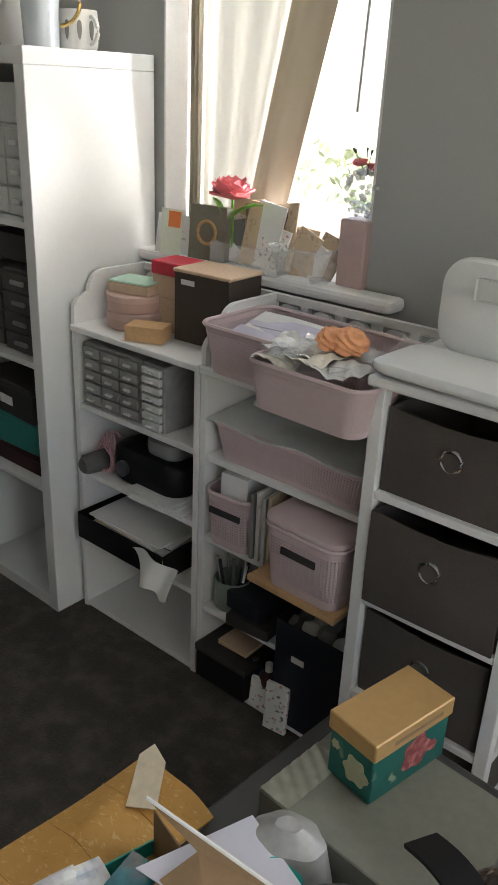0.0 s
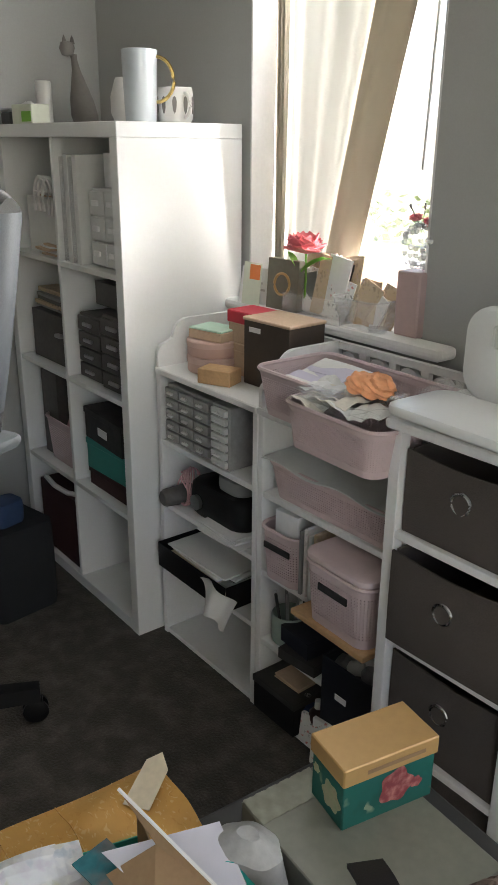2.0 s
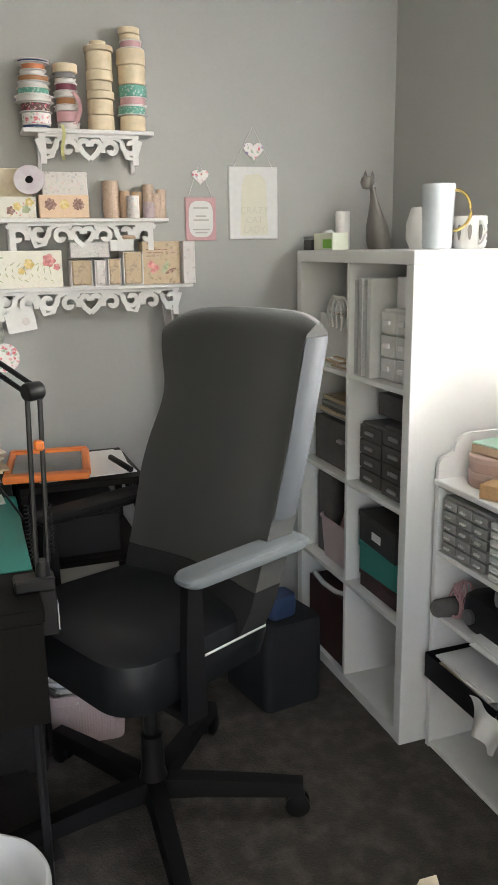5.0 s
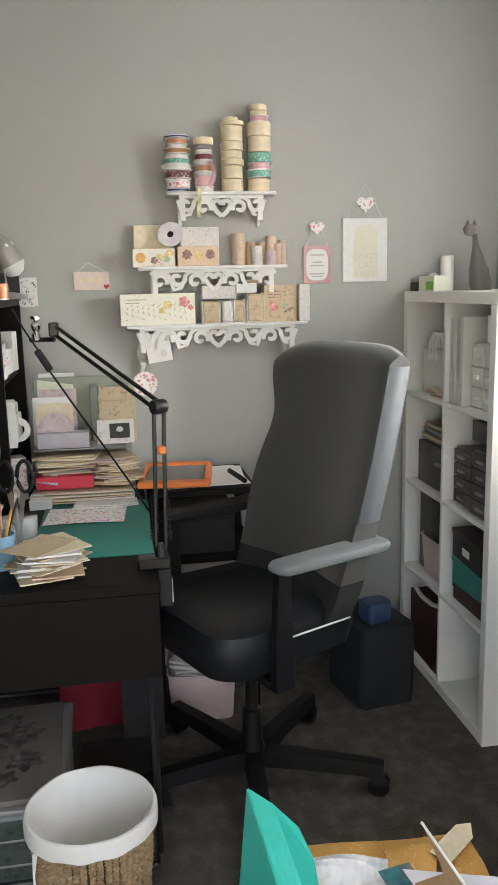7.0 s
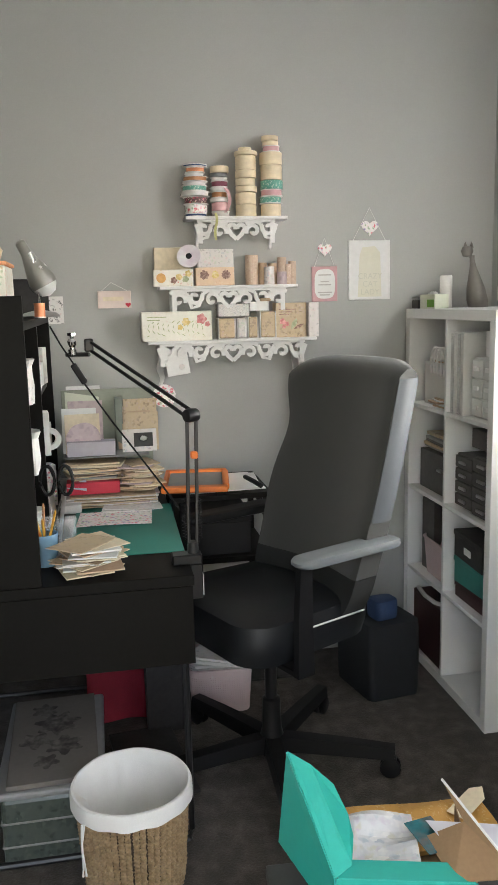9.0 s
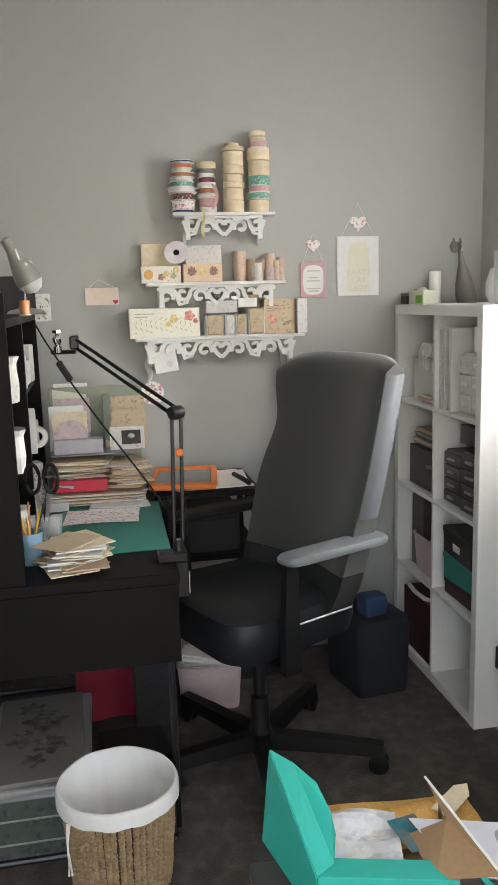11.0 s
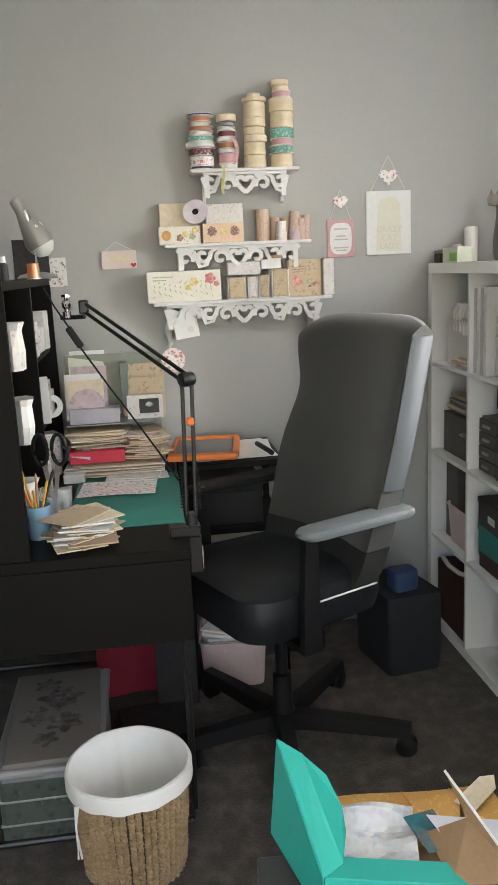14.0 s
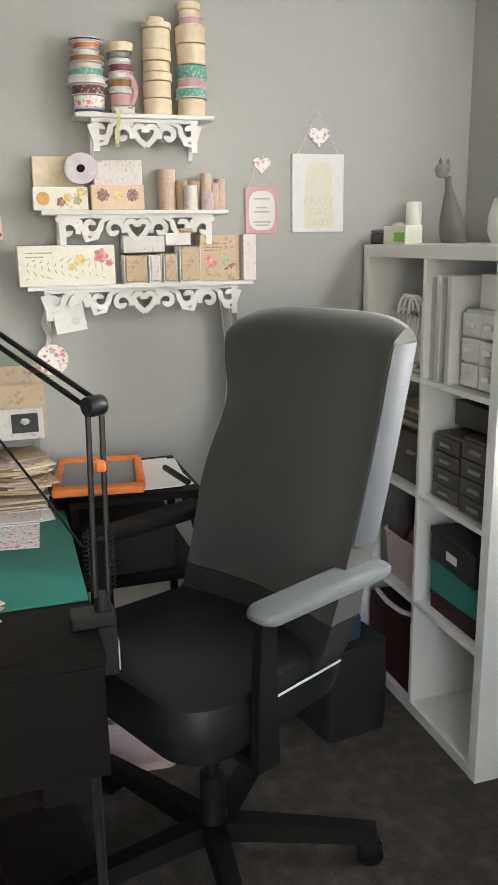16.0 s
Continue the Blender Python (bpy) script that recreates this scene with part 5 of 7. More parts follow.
x, y, z = cell(0, 3)
t = small_box("clear_tub", pose(x + 0.19, y + 0.14, z), 0.24, 0.22, 0.17, "frosted", "frosted tub packed with craft odds and ends", "tub")
for k in range(3):
    bm = tube(nb(), [(x + 0.2 + 0.03 * k + 0.05 * math.cos(a), y + 0.02, z + 0.16 + 0.07 * math.sin(a)) for a in np.linspace(-0.6, 3.6, 14)], 0.005, 6)
    solid("cord_loop", bm, "linen", "white looped cord hanging at the front of the tub", "cord", group="cord loops", smooth=True)
paper_stack("craft_packs", pose(x + 0.22, y + 0.10, z + 0.171), 0.16, 0.14, 6, ["kraft", "paper", "pastel"], "small stack of packs lying on the tub", "packs", seed=4)
paper_stack("tool_pile", pose(x + 0.24, y + 0.03, z), 0.12, 0.05, 5, ["kraft", "linen"], "odd tools and packs at the shelf edge", "packs", 0.008, seed=5)
x, y, z = cell(1, 2)
drawer_cabinet(pose(x + 0.01, y + 0.03, z), 0.15, 0.28, 0.20, 1, 4, "dark grey plastic drawer tower with steel handles", "dusk", "dusk", "steel")
drawer_cabinet(pose(x + 0.17, y + 0.02, z), 0.16, 0.28, 0.22, 1, 4, "charcoal drawer tower with steel handles", "dusk", "dusk", "steel")
small_box("dark_carton", pose(x + 0.15, y + 0.18, z + 0.2215), 0.24, 0.2, 0.07, "dusk", "flat dark carton stacked on the drawers")
x, y, z = cell(0, 2)
small_box("dark_carton", pose(x + 0.17, y + 0.16, z), 0.27, 0.26, 0.16, "dusk", "dark storage carton with a steel latch")
paper_stack("dark_folders", pose(x + 0.18, y + 0.16, z + 0.161), 0.26, 0.24, 6, ["dusk", "grey", "sepia"], "stack of dark folders", "folders", 0.012, seed=9)
t = thing("steel_clip", "small steel clip at the edge of the carton", "clip", pose(x + 0.27, y + 0.01, z + 0.1))
part("clip", bx(-0.02, 0.02, -0.006, 0.012, 0, 0.012, 0.003), "steel", t)
x, y, z = cell(1, 1)
small_box("storage_box", pose(x + 0.165, y + 0.15, z), 0.27, 0.25, 0.062, "maroon", "flat dark red storage box", lid="maroon", group="boxes stacked in the tall shelf")
small_box("storage_box", pose(x + 0.165, y + 0.14, z + 0.0625, 0, 0, 2), 0.26, 0.24, 0.10, "teal_box", "teal plastic storage box", lid="teal_box", group="boxes stacked in the tall shelf")
t = small_box("storage_box", pose(x + 0.165, y + 0.13, z + 0.1632, 0, 0, -3), 0.25, 0.24, 0.10, "dark", "black storage box with a white label", lid="dark", group="boxes stacked in the tall shelf")
part("label_plate", bx(-0.03, 0.03, -0.1225, -0.1208, 0.03, 0.055, 0), "paper", t)
x, y, z = cell(0, 1)
pink_basket(pose(x + 0.2, y + 0.13, z), 0.24, 0.22, 0.15, "pale basket stuffed with packs of tools", slot=False, n=44)
paper_stack("tool_packs", pose(x + 0.2, y + 0.13, z + 0.10, 70, 0, 0), 0.18, 0.12, 6, ["kraft", "linen", "pink_ribbon"], "tool packs standing in the pale basket", "packs", 0.012, seed=12)
small_box("dark_carton", pose(x + 0.1, y + 0.19, z + 0.001), 0.12, 0.3, 0.3, "dusk", "tall dark carton pushed to the shelf wall")
x, y, z = cell(1, 0)
t = thing("teal_bottle", "squat teal plastic bottle at the back of the compartment", "bottle", pose(x + 0.25, y + 0.14, z))
part("body", slab(nb(), rounded(0.10, 0.10, -0.07, 0.07, 0.03), 0, 0.12, 0.06, Matrix()), "teal_box", t, smooth=True)
part("cap", slab(nb(), rounded(0.09, 0.09, -0.06, 0.06, 0.03), 0.121, 0.155, 0.06, Matrix()), "mint_tin", t, smooth=True)
x, y, z = cell(0, 0)
small_box("dark_carton", pose(x + 0.17, y + 0.16, z), 0.28, 0.3, 0.25, "maroon", "dark red carton filling the compartment")
t = thing("rolled_cable", "white bent plastic tube lying at the shelf edge", "tube", pose(x + 0.16, y + 0.02, z + 0.2505))
part("tube", tube(nb(), [(-0.1, 0.0, 0.01), (0, -0.015, 0.012), (0.08, -0.005, 0.009), (0.14, 0.03, 0.009)], 0.009, 8), "frosted", t, smooth=True)
# dark bag on the floor before the shelf
M["tote_cloth"] = material("blue_black_cloth", (0.016, 0.018, 0.022), 0.85, scale=9, vary=0.3, fine=300, bump=0.3)
t = thing("storage_tote", "dark blue-black fabric tote standing on the carpet", "tote", pose(-2.06, 0.98, 0, 0, 0, 12))
part("body", slab(nb(), rounded(0.28, 0.30, -0.11, 0.11, 0.03), 0, 0.30, 0.02, Matrix()), "tote_cloth", t, smooth=True)
part("lining", slab(nb(), rounded(0.09, 0.08, -0.05, 0.05, 0.02), 0.312, 0.385, 0.05, Matrix.Translation((0.075, -0.02, 0))), "blue", t, "blue cloth bundle showing at the top", smooth=True)

# ---- on top of the first low shelf ----
LT = LTOP + 0.0006
for k in range(2):
    t = thing("round_tin", "round blush-pink lidded tin stacked on the low shelf", "tin", pose(-1.467, 1.406, LT + 0.044 * k), "round tins")
    part("body", lathe(nb(), [(0, 0), (0.069, 0), (0.071, 0.003), (0.071, 0.026), (0, 0.026)], 32), material("blush_tin", (0.55, 0.36, 0.30), 0.5, vary=0.06), t, smooth=True)
    part("lid", lathe(nb(), [(0, 0.0265), (0.073, 0.0265), (0.073, 0.040), (0.070, 0.043), (0, 0.043)], 32), material("blush_tin_lid", (0.60, 0.42, 0.36), 0.5, vary=0.06), t, smooth=True)
t = small_box("mint_tin", pose(-1.457, 1.404, LT + 0.0885, 0, 0, 12), 0.115, 0.085, 0.024, "kraft", "flat tin with a mint green printed lid", "tin")
part("lid", bx(-0.058, 0.058, -0.043, 0.043, 0.0245, 0.030, 0.003), "mint_tin", t)
small_box("wood_block", pose(-1.352, 1.341, LT, 0, 0, 24), 0.095, 0.062, 0.038, "wood", "small pale wooden stamp block", "stamp block")
small_box("kraft_box", pose(-1.372, 1.46, LT, 0, 0, 3), 0.10, 0.075, 0.085, "kraft", "plain kraft card box under a red one", lid="kraft")
small_box("red_box", pose(-1.366, 1.465, LT + 0.0855, 0, 0, 3), 0.11, 0.085, 0.085, "kraft", "pink-brown box with a bright red lid", lid="red", lid_h=0.032)
t = small_box("dark_gift_box", pose(-1.236, 1.455, LT, 0, 0, 3), 0.165, 0.12, 0.172, material("dark_brown_card", (0.055, 0.04, 0.03), 0.55, vary=0.15), "tall dark brown box with a tan lid and label", lid="kraft", lid_h=0.008)
part("label_plate", bx(-0.06, -0.02, -0.0625, -0.0605, 0.137, 0.149, 0), "paper", t)
t = thing("notice_card", "tall white card with lines of grey writing leaning at the back", "card", pose(-1.492, 1.526, LT, -12, 0, 8))
part("card", bx(-0.055, 0.055, 0, 0.002, 0, 0.26, 0), "paper", t)
for k in range(8):
    part("text_line", bx(-0.04, 0.04 - 0.012 * (k % 3), -0.0006, -0.0002, 0.09 + 0.018 * k, 0.096 + 0.018 * k, 0), "ink", t)
t = thing("sticker_card", "small bright card with a fox-orange print at the sill", "card", pose(-1.492, 1.548, 1.0015, -6, 0, 5))
part("card", bx(-0.035, 0.035, 0, 0.0015, 0, 0.115, 0), "mint", t)
part("print", bx(-0.01, 0.03, -0.0007, -0.0002, 0.07, 0.11, 0), "orange", t)
t = thing("stamp_book", "black craft booklet with a round gold motif standing upright", "booklet", pose(-1.377, 1.561, 1.0015, -4, 0, 4))
part("cover", bx(-0.058, 0.058, 0, 0.022, 0, 0.135, 0.001), material("olive_cover", (0.16, 0.15, 0.11), 0.55, vary=0.2), t)
bm = tube(nb(), [(0.028 * math.cos(a), -0.001, 0.07 + 0.028 * math.sin(a)) for a in np.linspace(0, 2 * math.pi, 25)[:-1]], 0.004, 6, True)
part("motif", bm, "gold_card", t)

# ---- on the window sill ----
t = thing("card_tray", "clear tray crammed with card packs and stamp sets", "tray", pose(-1.237, 1.591, 1.0015, 0, 0, 4))
for a, b, c, d in ((-0.10, 0.10, -0.055, -0.052), (-0.10, 0.10, 0.052, 0.055), (-0.10, -0.097, -0.0515, 0.0515), (0.097, 0.10, -0.0515, 0.0515)):
    part("wall", bx(a, b, c, d, 0, 0.06, 0), "clear", t)
part("bottom", bx(-0.0965, 0.0965, -0.0515, 0.0515, 0, 0.003, 0), "clear", t)
rnd = random.Random(21)
for k in range(17):
    h = rnd.uniform(0.10, 0.165)
    mats = ["pastel", "sepia", "grey", "paper", "mauve", "specks", "dark"]
    t = thing("card_pack", "thin pack of printed craft cards standing in the clear tray", "card pack", pose(-1.34 + 0.0115 * k, 1.60 + rnd.uniform(-0.015, 0.015), 1.006, rnd.uniform(-22, -8), rnd.uniform(-16, 10), rnd.uniform(-14, 14)), "card packs on the sill")
    part("pack", bx(-0.042, 0.042, -0.002, 0.003, 0, h, 0.001), mats[k % len(mats)], t)
t = thing("open_tub", "clear plastic tub of rolled and folded papers", "tub", pose(-1.087, 1.591, 1.0015, 0, 0, 2))
lo, hi = rounded(0.11, 0.11, -0.045, 0.045, 0.02), rounded(0.15, 0.15, -0.06, 0.06, 0.025)
bm = nb()
ra, rb = [bm.verts.new((a, b, 0)) for a, b in lo], [bm.verts.new((a, b, 0.075)) for a, b in hi]
for k in range(len(lo)):
    bm.faces.new((ra[k], ra[(k + 1) % len(lo)], rb[(k + 1) % len(lo)], rb[k]))
bm.faces.new(ra[::-1])
so = part("wall", bm, "clear", t).modifiers.new("thickness", "SOLIDIFY")
so.thickness = 0.002
part("rim", tube(nb(), [(a, b, 0.075) for a, b in hi], 0.003, 6, True), "clear", t)
for k in range(7):
    t = thing("paper_pack", "folded printed paper standing in the clear tub", "paper pack", pose(-1.145 + 0.014 * k, 1.60, 1.006, rnd.uniform(-25, -5), rnd.uniform(-10, 26), rnd.uniform(-20, 20)), "papers in the clear tub")
    part("pack", bx(-0.034, 0.034, -0.002, 0.002, 0, rnd.uniform(0.07, 0.115), 0.0008), ["cream_paper", "sepia", "kraft", "gold_card", "pastel"][k % 5], t)
t = thing("silk_flower", "coral pink silk flower with a bright green leaf", "flower", pose(-1.327, 1.601, 1.003))
part("stem", tube(nb(), [(0, 0, 0), (0.003, 0, 0.09), (0, 0.0, 0.17)], 0.003, 6), "leaf", t)
part("bloom", blossom(nb(), (0, 0, 0.150), 0.066, 22, 3), "flower_red", t, "coral pink petals")
for k, (a, l) in enumerate(((0.1, 0.115), (0.4, 0.10), (2.8, 0.05))):
    bm = nb()
    sheet(bm, lambda u, v: (math.cos(a) * l * v + (u - 0.5) * 0.03 * math.sin(math.pi * v) * -math.sin(a), -0.02 + (u - 0.5) * 0.03 * math.sin(math.pi * v), 0.10 + 0.09 * v - 0.04 * v * v + 0.2 * abs(u - 0.5) * 0.03), 4, 8, 0.0008)
    part("leaf", bm, "leaf", t, "bright green leaf")
t = thing("flower_pot", "pink square pot with a beaded glass ball of red blooms", "flower pot", pose(-0.967, 1.626, 1.0015))
part("pot", bx(-0.035, 0.035, -0.035, 0.035, 0, 0.15, 0.004), material("blush_pot", (0.52, 0.38, 0.36), 0.5, vary=0.06), t)
bm = nb()
rnd = random.Random(5)
for k in range(60):
    a, b = rnd.uniform(0, 6.28), math.acos(rnd.uniform(-1, 1))
    lathe(bm, [(0, -0.008), (0.007, -0.003), (0.007, 0.004), (0, 0.008)], 6, at=(0.042 * math.sin(b) * math.cos(a), 0.042 * math.sin(b) * math.sin(a), 0.205 + 0.048 * math.cos(b)))
M["crystal"] = material("crystal_bead", (0.85, 0.85, 0.84), 0.12, vary=0.1, bump=0, alpha=0.6)
part("bead_ball", bm, "crystal", t, "clear glass bead ball", smooth=True)
for k in range(4):
    part("bloom", blossom(nb(), (0.024 * math.cos(1.6 * k), 0.02 * math.sin(1.6 * k), 0.245 + 0.006 * k), 0.018, 9, k), "flower_red", t)
for k in range(6):
    part("stem", tube(nb(), [(0, 0, 0.24), (0.03 * math.cos(k * 1.1), 0.03 * math.sin(k * 1.1), 0.285), (0.036 * math.cos(k * 1.1), 0.036 * math.sin(k * 1.1), 0.295)], [0.0008, 0.0008, 0.003], 5), "dark", t)
t = thing("glass_tealight", "small clear glass dish on the sill", "glass dish", pose(-1.027, 1.566, 1.0015))
part("dish", lathe(nb(), [(0, 0), (0.02, 0), (0.026, 0.014), (0.023, 0.014), (0.018, 0.004), (0, 0.004)], 20), "clear", t, smooth=True)

# ---- inside the first low shelf ----
M["smoke"] = material("smoky_clear_plastic", (0.27, 0.265, 0.26), 0.3, scale=20, vary=0.2, bump=0.02)
drawer_cabinet(pose(AX0 + 0.03, LOW_Y + 0.012, 0.6376), 0.215, 0.2, 0.165, 3, 5, "grey translucent small-parts drawer cabinet", body="smoke", front="smoke", pull="frosted")
drawer_cabinet(pose(AX0 + 0.255, LOW_Y + 0.004, 0.6376), 0.075, 0.2, 0.168, 1, 7, "narrow tower of white-fronted little drawers", body="smoke", front="frosted")
rnd = random.Random(31)
t = thing("sewing_machine", "dark rounded machine pushed into the shelf", "machine", pose(AX0 + 0.23, LOW_Y + 0.10, 0.4446))
part("body", slab(nb(), rounded(0.26, 0.24, -0.08, 0.1, 0.05), 0, 0.10, 0.08, Matrix()), "black_plastic", t, smooth=True)
part("arm", slab(nb(), rounded(0.12, 0.12, -0.06, 0.07, 0.04), 0.1005, 0.145, 0.08, Matrix.Translation((0.04, 0, 0))), "grey", t, smooth=True)
part("knob", lathe(nb(), [(0, 0), (0.02, 0), (0.022, 0.012), (0, 0.014)], 16, m=pose(-0.06, -0.082, 0.05, 90, 0, 0)), "steel", t, smooth=True)
t = thing("yarn_bundle", "loose bundle of dusky pink yarn", "yarn", pose(AX0 + 0.075, LOW_Y + 0.05, 0.47))
bm = nb()
for k in range(10):
    tube(bm, [(0.04 * math.cos(a + k) , 0.03 * math.sin(a + k * 0.7), 0.03 + 0.045 * math.sin(a * 0.9 + k)) for a in np.linspace(0, 5, 14)], 0.0025, 5)
part("strand", bm, "pink_ribbon", t, smooth=True)
t = thing("dark_roll", "dark fabric roll poking out of the shelf", "fabric roll", pose(AX0 + 0.06, LOW_Y + 0.05, 0.4446 + 0.028, -90, 0, -6))
part("roll", lathe(nb(), [(0, -0.075), (0.02, -0.075), (0.026, -0.065), (0.03, 0.005), (0.026, 0.02), (0.012, 0.03), (0, 0.031)], 20, wobble=0.05), "dusk", t, smooth=True)
paper_stack("white_papers", pose(AX0 + 0.30, LOW_Y + 0.055, 0.4446), 0.18, 0.15, 5, ["paper", "linen"], "loose white papers at the shelf edge", seed=17)
t = thing("document_tray", "black open tray heaped with papers sticking out of the shelf", "tray", pose(AX0 + 0.19, LOW_Y + 0.115, 0.25))
part("bottom", bx(-0.165, 0.165, -0.14, 0.11, 0, 0.004, 0), "black_plastic", t)
for a, b, c, d in ((-0.165, 0.165, -0.143, -0.1405), (-0.165, 0.165, 0.1105, 0.113), (-0.168, -0.1655, -0.14, 0.11), (0.1655, 0.168, -0.14, 0.11)):
    part("wall", bx(a, b, c, d, 0, 0.075, 0.001), "black_plastic", t)
paper_stack("tray_papers", pose(AX0 + 0.19, LOW_Y + 0.095, 0.2545), 0.27, 0.20, 13, ["paper", "pastel", "linen", "cream_paper", "dark"], "papers heaped in the black tray", step=0.007, loose=0.02, turn=9, seed=18)
t = thing("cloth_corner", "crumpled cream cloth corner hanging over the tray edge", "cloth", pose(AX1 - 0.10, LOW_Y - 0.03, 0.325))
bm = nb()
sheet(bm, lambda u, v: (0.16 * (u - 0.5) * (1 - 0.4 * v) + 0.025 * v, 0.03 * math.cos(1.6 * v) - 0.045 + 0.007 * math.sin(9 * u + 3 * v), 0.006 * math.sin(6 * u) - 0.075 * v ** 1.3), 14, 10, 0.0015)
part("cloth", bm, "linen", t, smooth=True)

# ---- second low shelf: baskets ----
pink_basket(pose(-0.897, 1.376, LT, 0, 0, -1), 0.445, 0.225, 0.104, "long pale pink basket holding lilac papers on the shelf top", slot=False, n=84)
M["lilac_sheet"] = material("lilac_paper", (0.60, 0.57, 0.68), 0.6, vary=0.04)
t = thing("lilac_papers", "lilac and white sheets lying in parallel in the pink basket", "papers", pose(-1.017, 1.376, LT + 0.045))
for k in range(8):
    bm = nb()
    sheet(bm, lambda u, v: ((u - 0.5) * 0.185 + 0.004 * (k % 3), -0.085 + 0.020 * k + 0.045 * v, 0.012 + 0.0035 * k + 0.016 * v * (1 - 0.3 * v) + 0.004 * math.sin(2.5 * u + k)), 6, 3, 0.0012)
    part("sheet", bm, "lilac_sheet" if k % 3 != 1 else "paper", t)
part("stack", bx(-0.088, 0.088, -0.085, 0.085, -0.041, 0.008, 0.003), "paper", t)
pink_basket(pose(-0.772, 1.243, 0.850, 0, 0, -2), 0.27, 0.15, 0.092, "pale pink basket overhanging the shelf front, full of tissue", slot=False, n=70)
M["tissue"] = material("cream_tissue_paper", (0.74, 0.69, 0.60), 0.7, scale=30, vary=0.1, fine=160, bump=0.25)
t = thing("basket_bracket", "white shelf lip carrying the front basket", "bracket", pose(-0.82, 1.237, 0.824))
part("board", bx(-0.10, 0.10, -0.02, 0.042, 0.008, 0.0192, 0.002), "white_paint", t)
rnd = random.Random(44)
for k in range(9):
    c = Vector((-0.858 + 0.018 * k + rnd.uniform(-0.015, 0.015), 1.25 + rnd.uniform(-0.04, 0.05), 0.942 + rnd.uniform(0, 0.022)))
    bm = nb()
    ph = rnd.uniform(0, 6)
    sheet(bm, lambda u, v: c + Vector(((u - 0.5) * 0.095, (v - 0.5) * 0.085, 0.010 * math.sin(5 * u + ph) * math.cos(4 * v + ph * 2) + 0.006 * abs(math.sin(9 * u + 5 * v + ph)))), 14, 14, 0.001)
    t = thing("tissue_scrap", "crumpled cream tissue and paper scrap", "tissue", None, "tissue scraps in the pink basket")
    part("scrap", bm, ["linen", "tissue", "paper", "tissue"][k % 4], t)
t = thing("peach_puff", "peach tulle puff in a clear wrapper on the tissue", "tulle puff", pose(-0.782, 1.254, 0.962))
for cx, cy, r0, sd in ((0.012, -0.004, 0.026, 1), (0.048, 0.006, 0.030, 2), (0.030, 0.024, 0.024, 3)):
    bm = nb()
    bmesh.ops.create_icosphere(bm, subdivisions=4, radius=r0)
    for v in bm.verts:
        a, b, c = v.co.x * 170 + sd, v.co.y * 170, v.co.z * 170
        ruffle = math.sin(a + 1.7 * math.sin(b)) * math.sin(b + 1.3 * math.sin(c + sd)) + 0.6 * math.sin(2.3 * c + 1.9 * a)
        v.co = v.co * (1 + 0.15 * ruffle) + Vector((cx, cy, 0.026))
        v.co.z = 0.004 + (v.co.z + 0.010) * 0.8
    part("puff", bm, "peach", t, smooth=True)
for k in range(3):
    bm = nb()
    ph = k * 2.0
    sheet(bm, lambda u, v: ((u - 0.5) * 0.19, (v - 0.5) * 0.15, -0.004 + 0.016 * math.sin(6 * u + ph) * math.sin(5 * v + ph) + 0.003 * k), 10, 10, 0.0006)
    part("wrapper", bm, "clear", t)
t = pink_basket(pose(-0.897, 1.392, 0.6366), 0.42, 0.19, 0.085, "low pale pink tray under a frosted lid", slot=False, rows=5, n=80)
bm = nb()
sheet(bm, lambda u, v: ((u - 0.5) * 0.43, -0.105 + 0.20 * v, 0.092 + 0.006 * math.sin(13 * u) * (1 - v) + 0.012 * v), 24, 4, 0.003)
part("lid", bm, "frosted", t, "wavy frosted plastic lid")
# third row
pink_basket(pose(-1.042, 1.377, 0.4246, 0, 0, 2), 0.135, 0.20, 0.135, "small pale pink storage basket with a hand slot", n=40)
small_box("white_carton", pose(-1.037, 1.362, 0.5615 - 0.06, 0, 0, 4), 0.075, 0.12, 0.105, "paper", "white carton standing in the small pink basket")
for k in range(4):
    small_box("magazine", pose(-0.968 + 0.014 * k, 1.385, 0.4246, 0, 0, 1.5 * k), 0.010, 0.19, 0.165 + 0.01 * (k % 2), ["grey", "pastel", "frosted", "sepia"][k], "thin upright magazine between the baskets", "magazine", group="magazines")
small_box("wood_board", pose(-0.797, 1.327, 0.4246, 0, 0, -2), 0.235, 0.22, 0.014, "wood", "orange-brown wooden board under the basket", "board")
pink_basket(pose(-0.782, 1.322, 0.4395, 0, 0, -2), 0.20, 0.21, 0.145, "pale pink lidded storage basket with a hand slot", lid=True, n=48)
# lower rows
t = thing("tool_jar", "sage green jar full of pens and tools", "jar", pose(-1.067, 1.352, 0.2246))
part("body", lathe(nb(), [(0, 0), (0.043, 0), (0.047, 0.01), (0.047, 0.075), (0.044, 0.08), (0.042, 0.075), (0.042, 0.01), (0, 0.008)], 24), material("sage_tin", (0.22, 0.27, 0.23), 0.5, vary=0.06), t, smooth=True)
for k in range(8):
    a = k * 0.9
    part("tool", tube(nb(), [(0.02 * math.cos(a), 0.02 * math.sin(a), 0.01), (0.042 * math.cos(a), 0.042 * math.sin(a), 0.13 + 0.012 * (k % 4))], 0.004, 6), ["frosted", "dark", "steel", "grey"][k % 4], t)
small_box("book", pose(-0.972, 1.372, 0.2246, 0, 0, 6), 0.12, 0.18, 0.03, "dark", "thick dark book lying on the shelf", "book")
small_box("book", pose(-0.982, 1.377, 0.2552, 0, 0, -4), 0.11, 0.16, 0.045, "navy", "navy boxed book lying on the pile", "book")
t = thing("black_crate", "black crate of pale wrapped bundles standing before the shelf", "crate", pose(-0.782, 1.402, 0.0206))
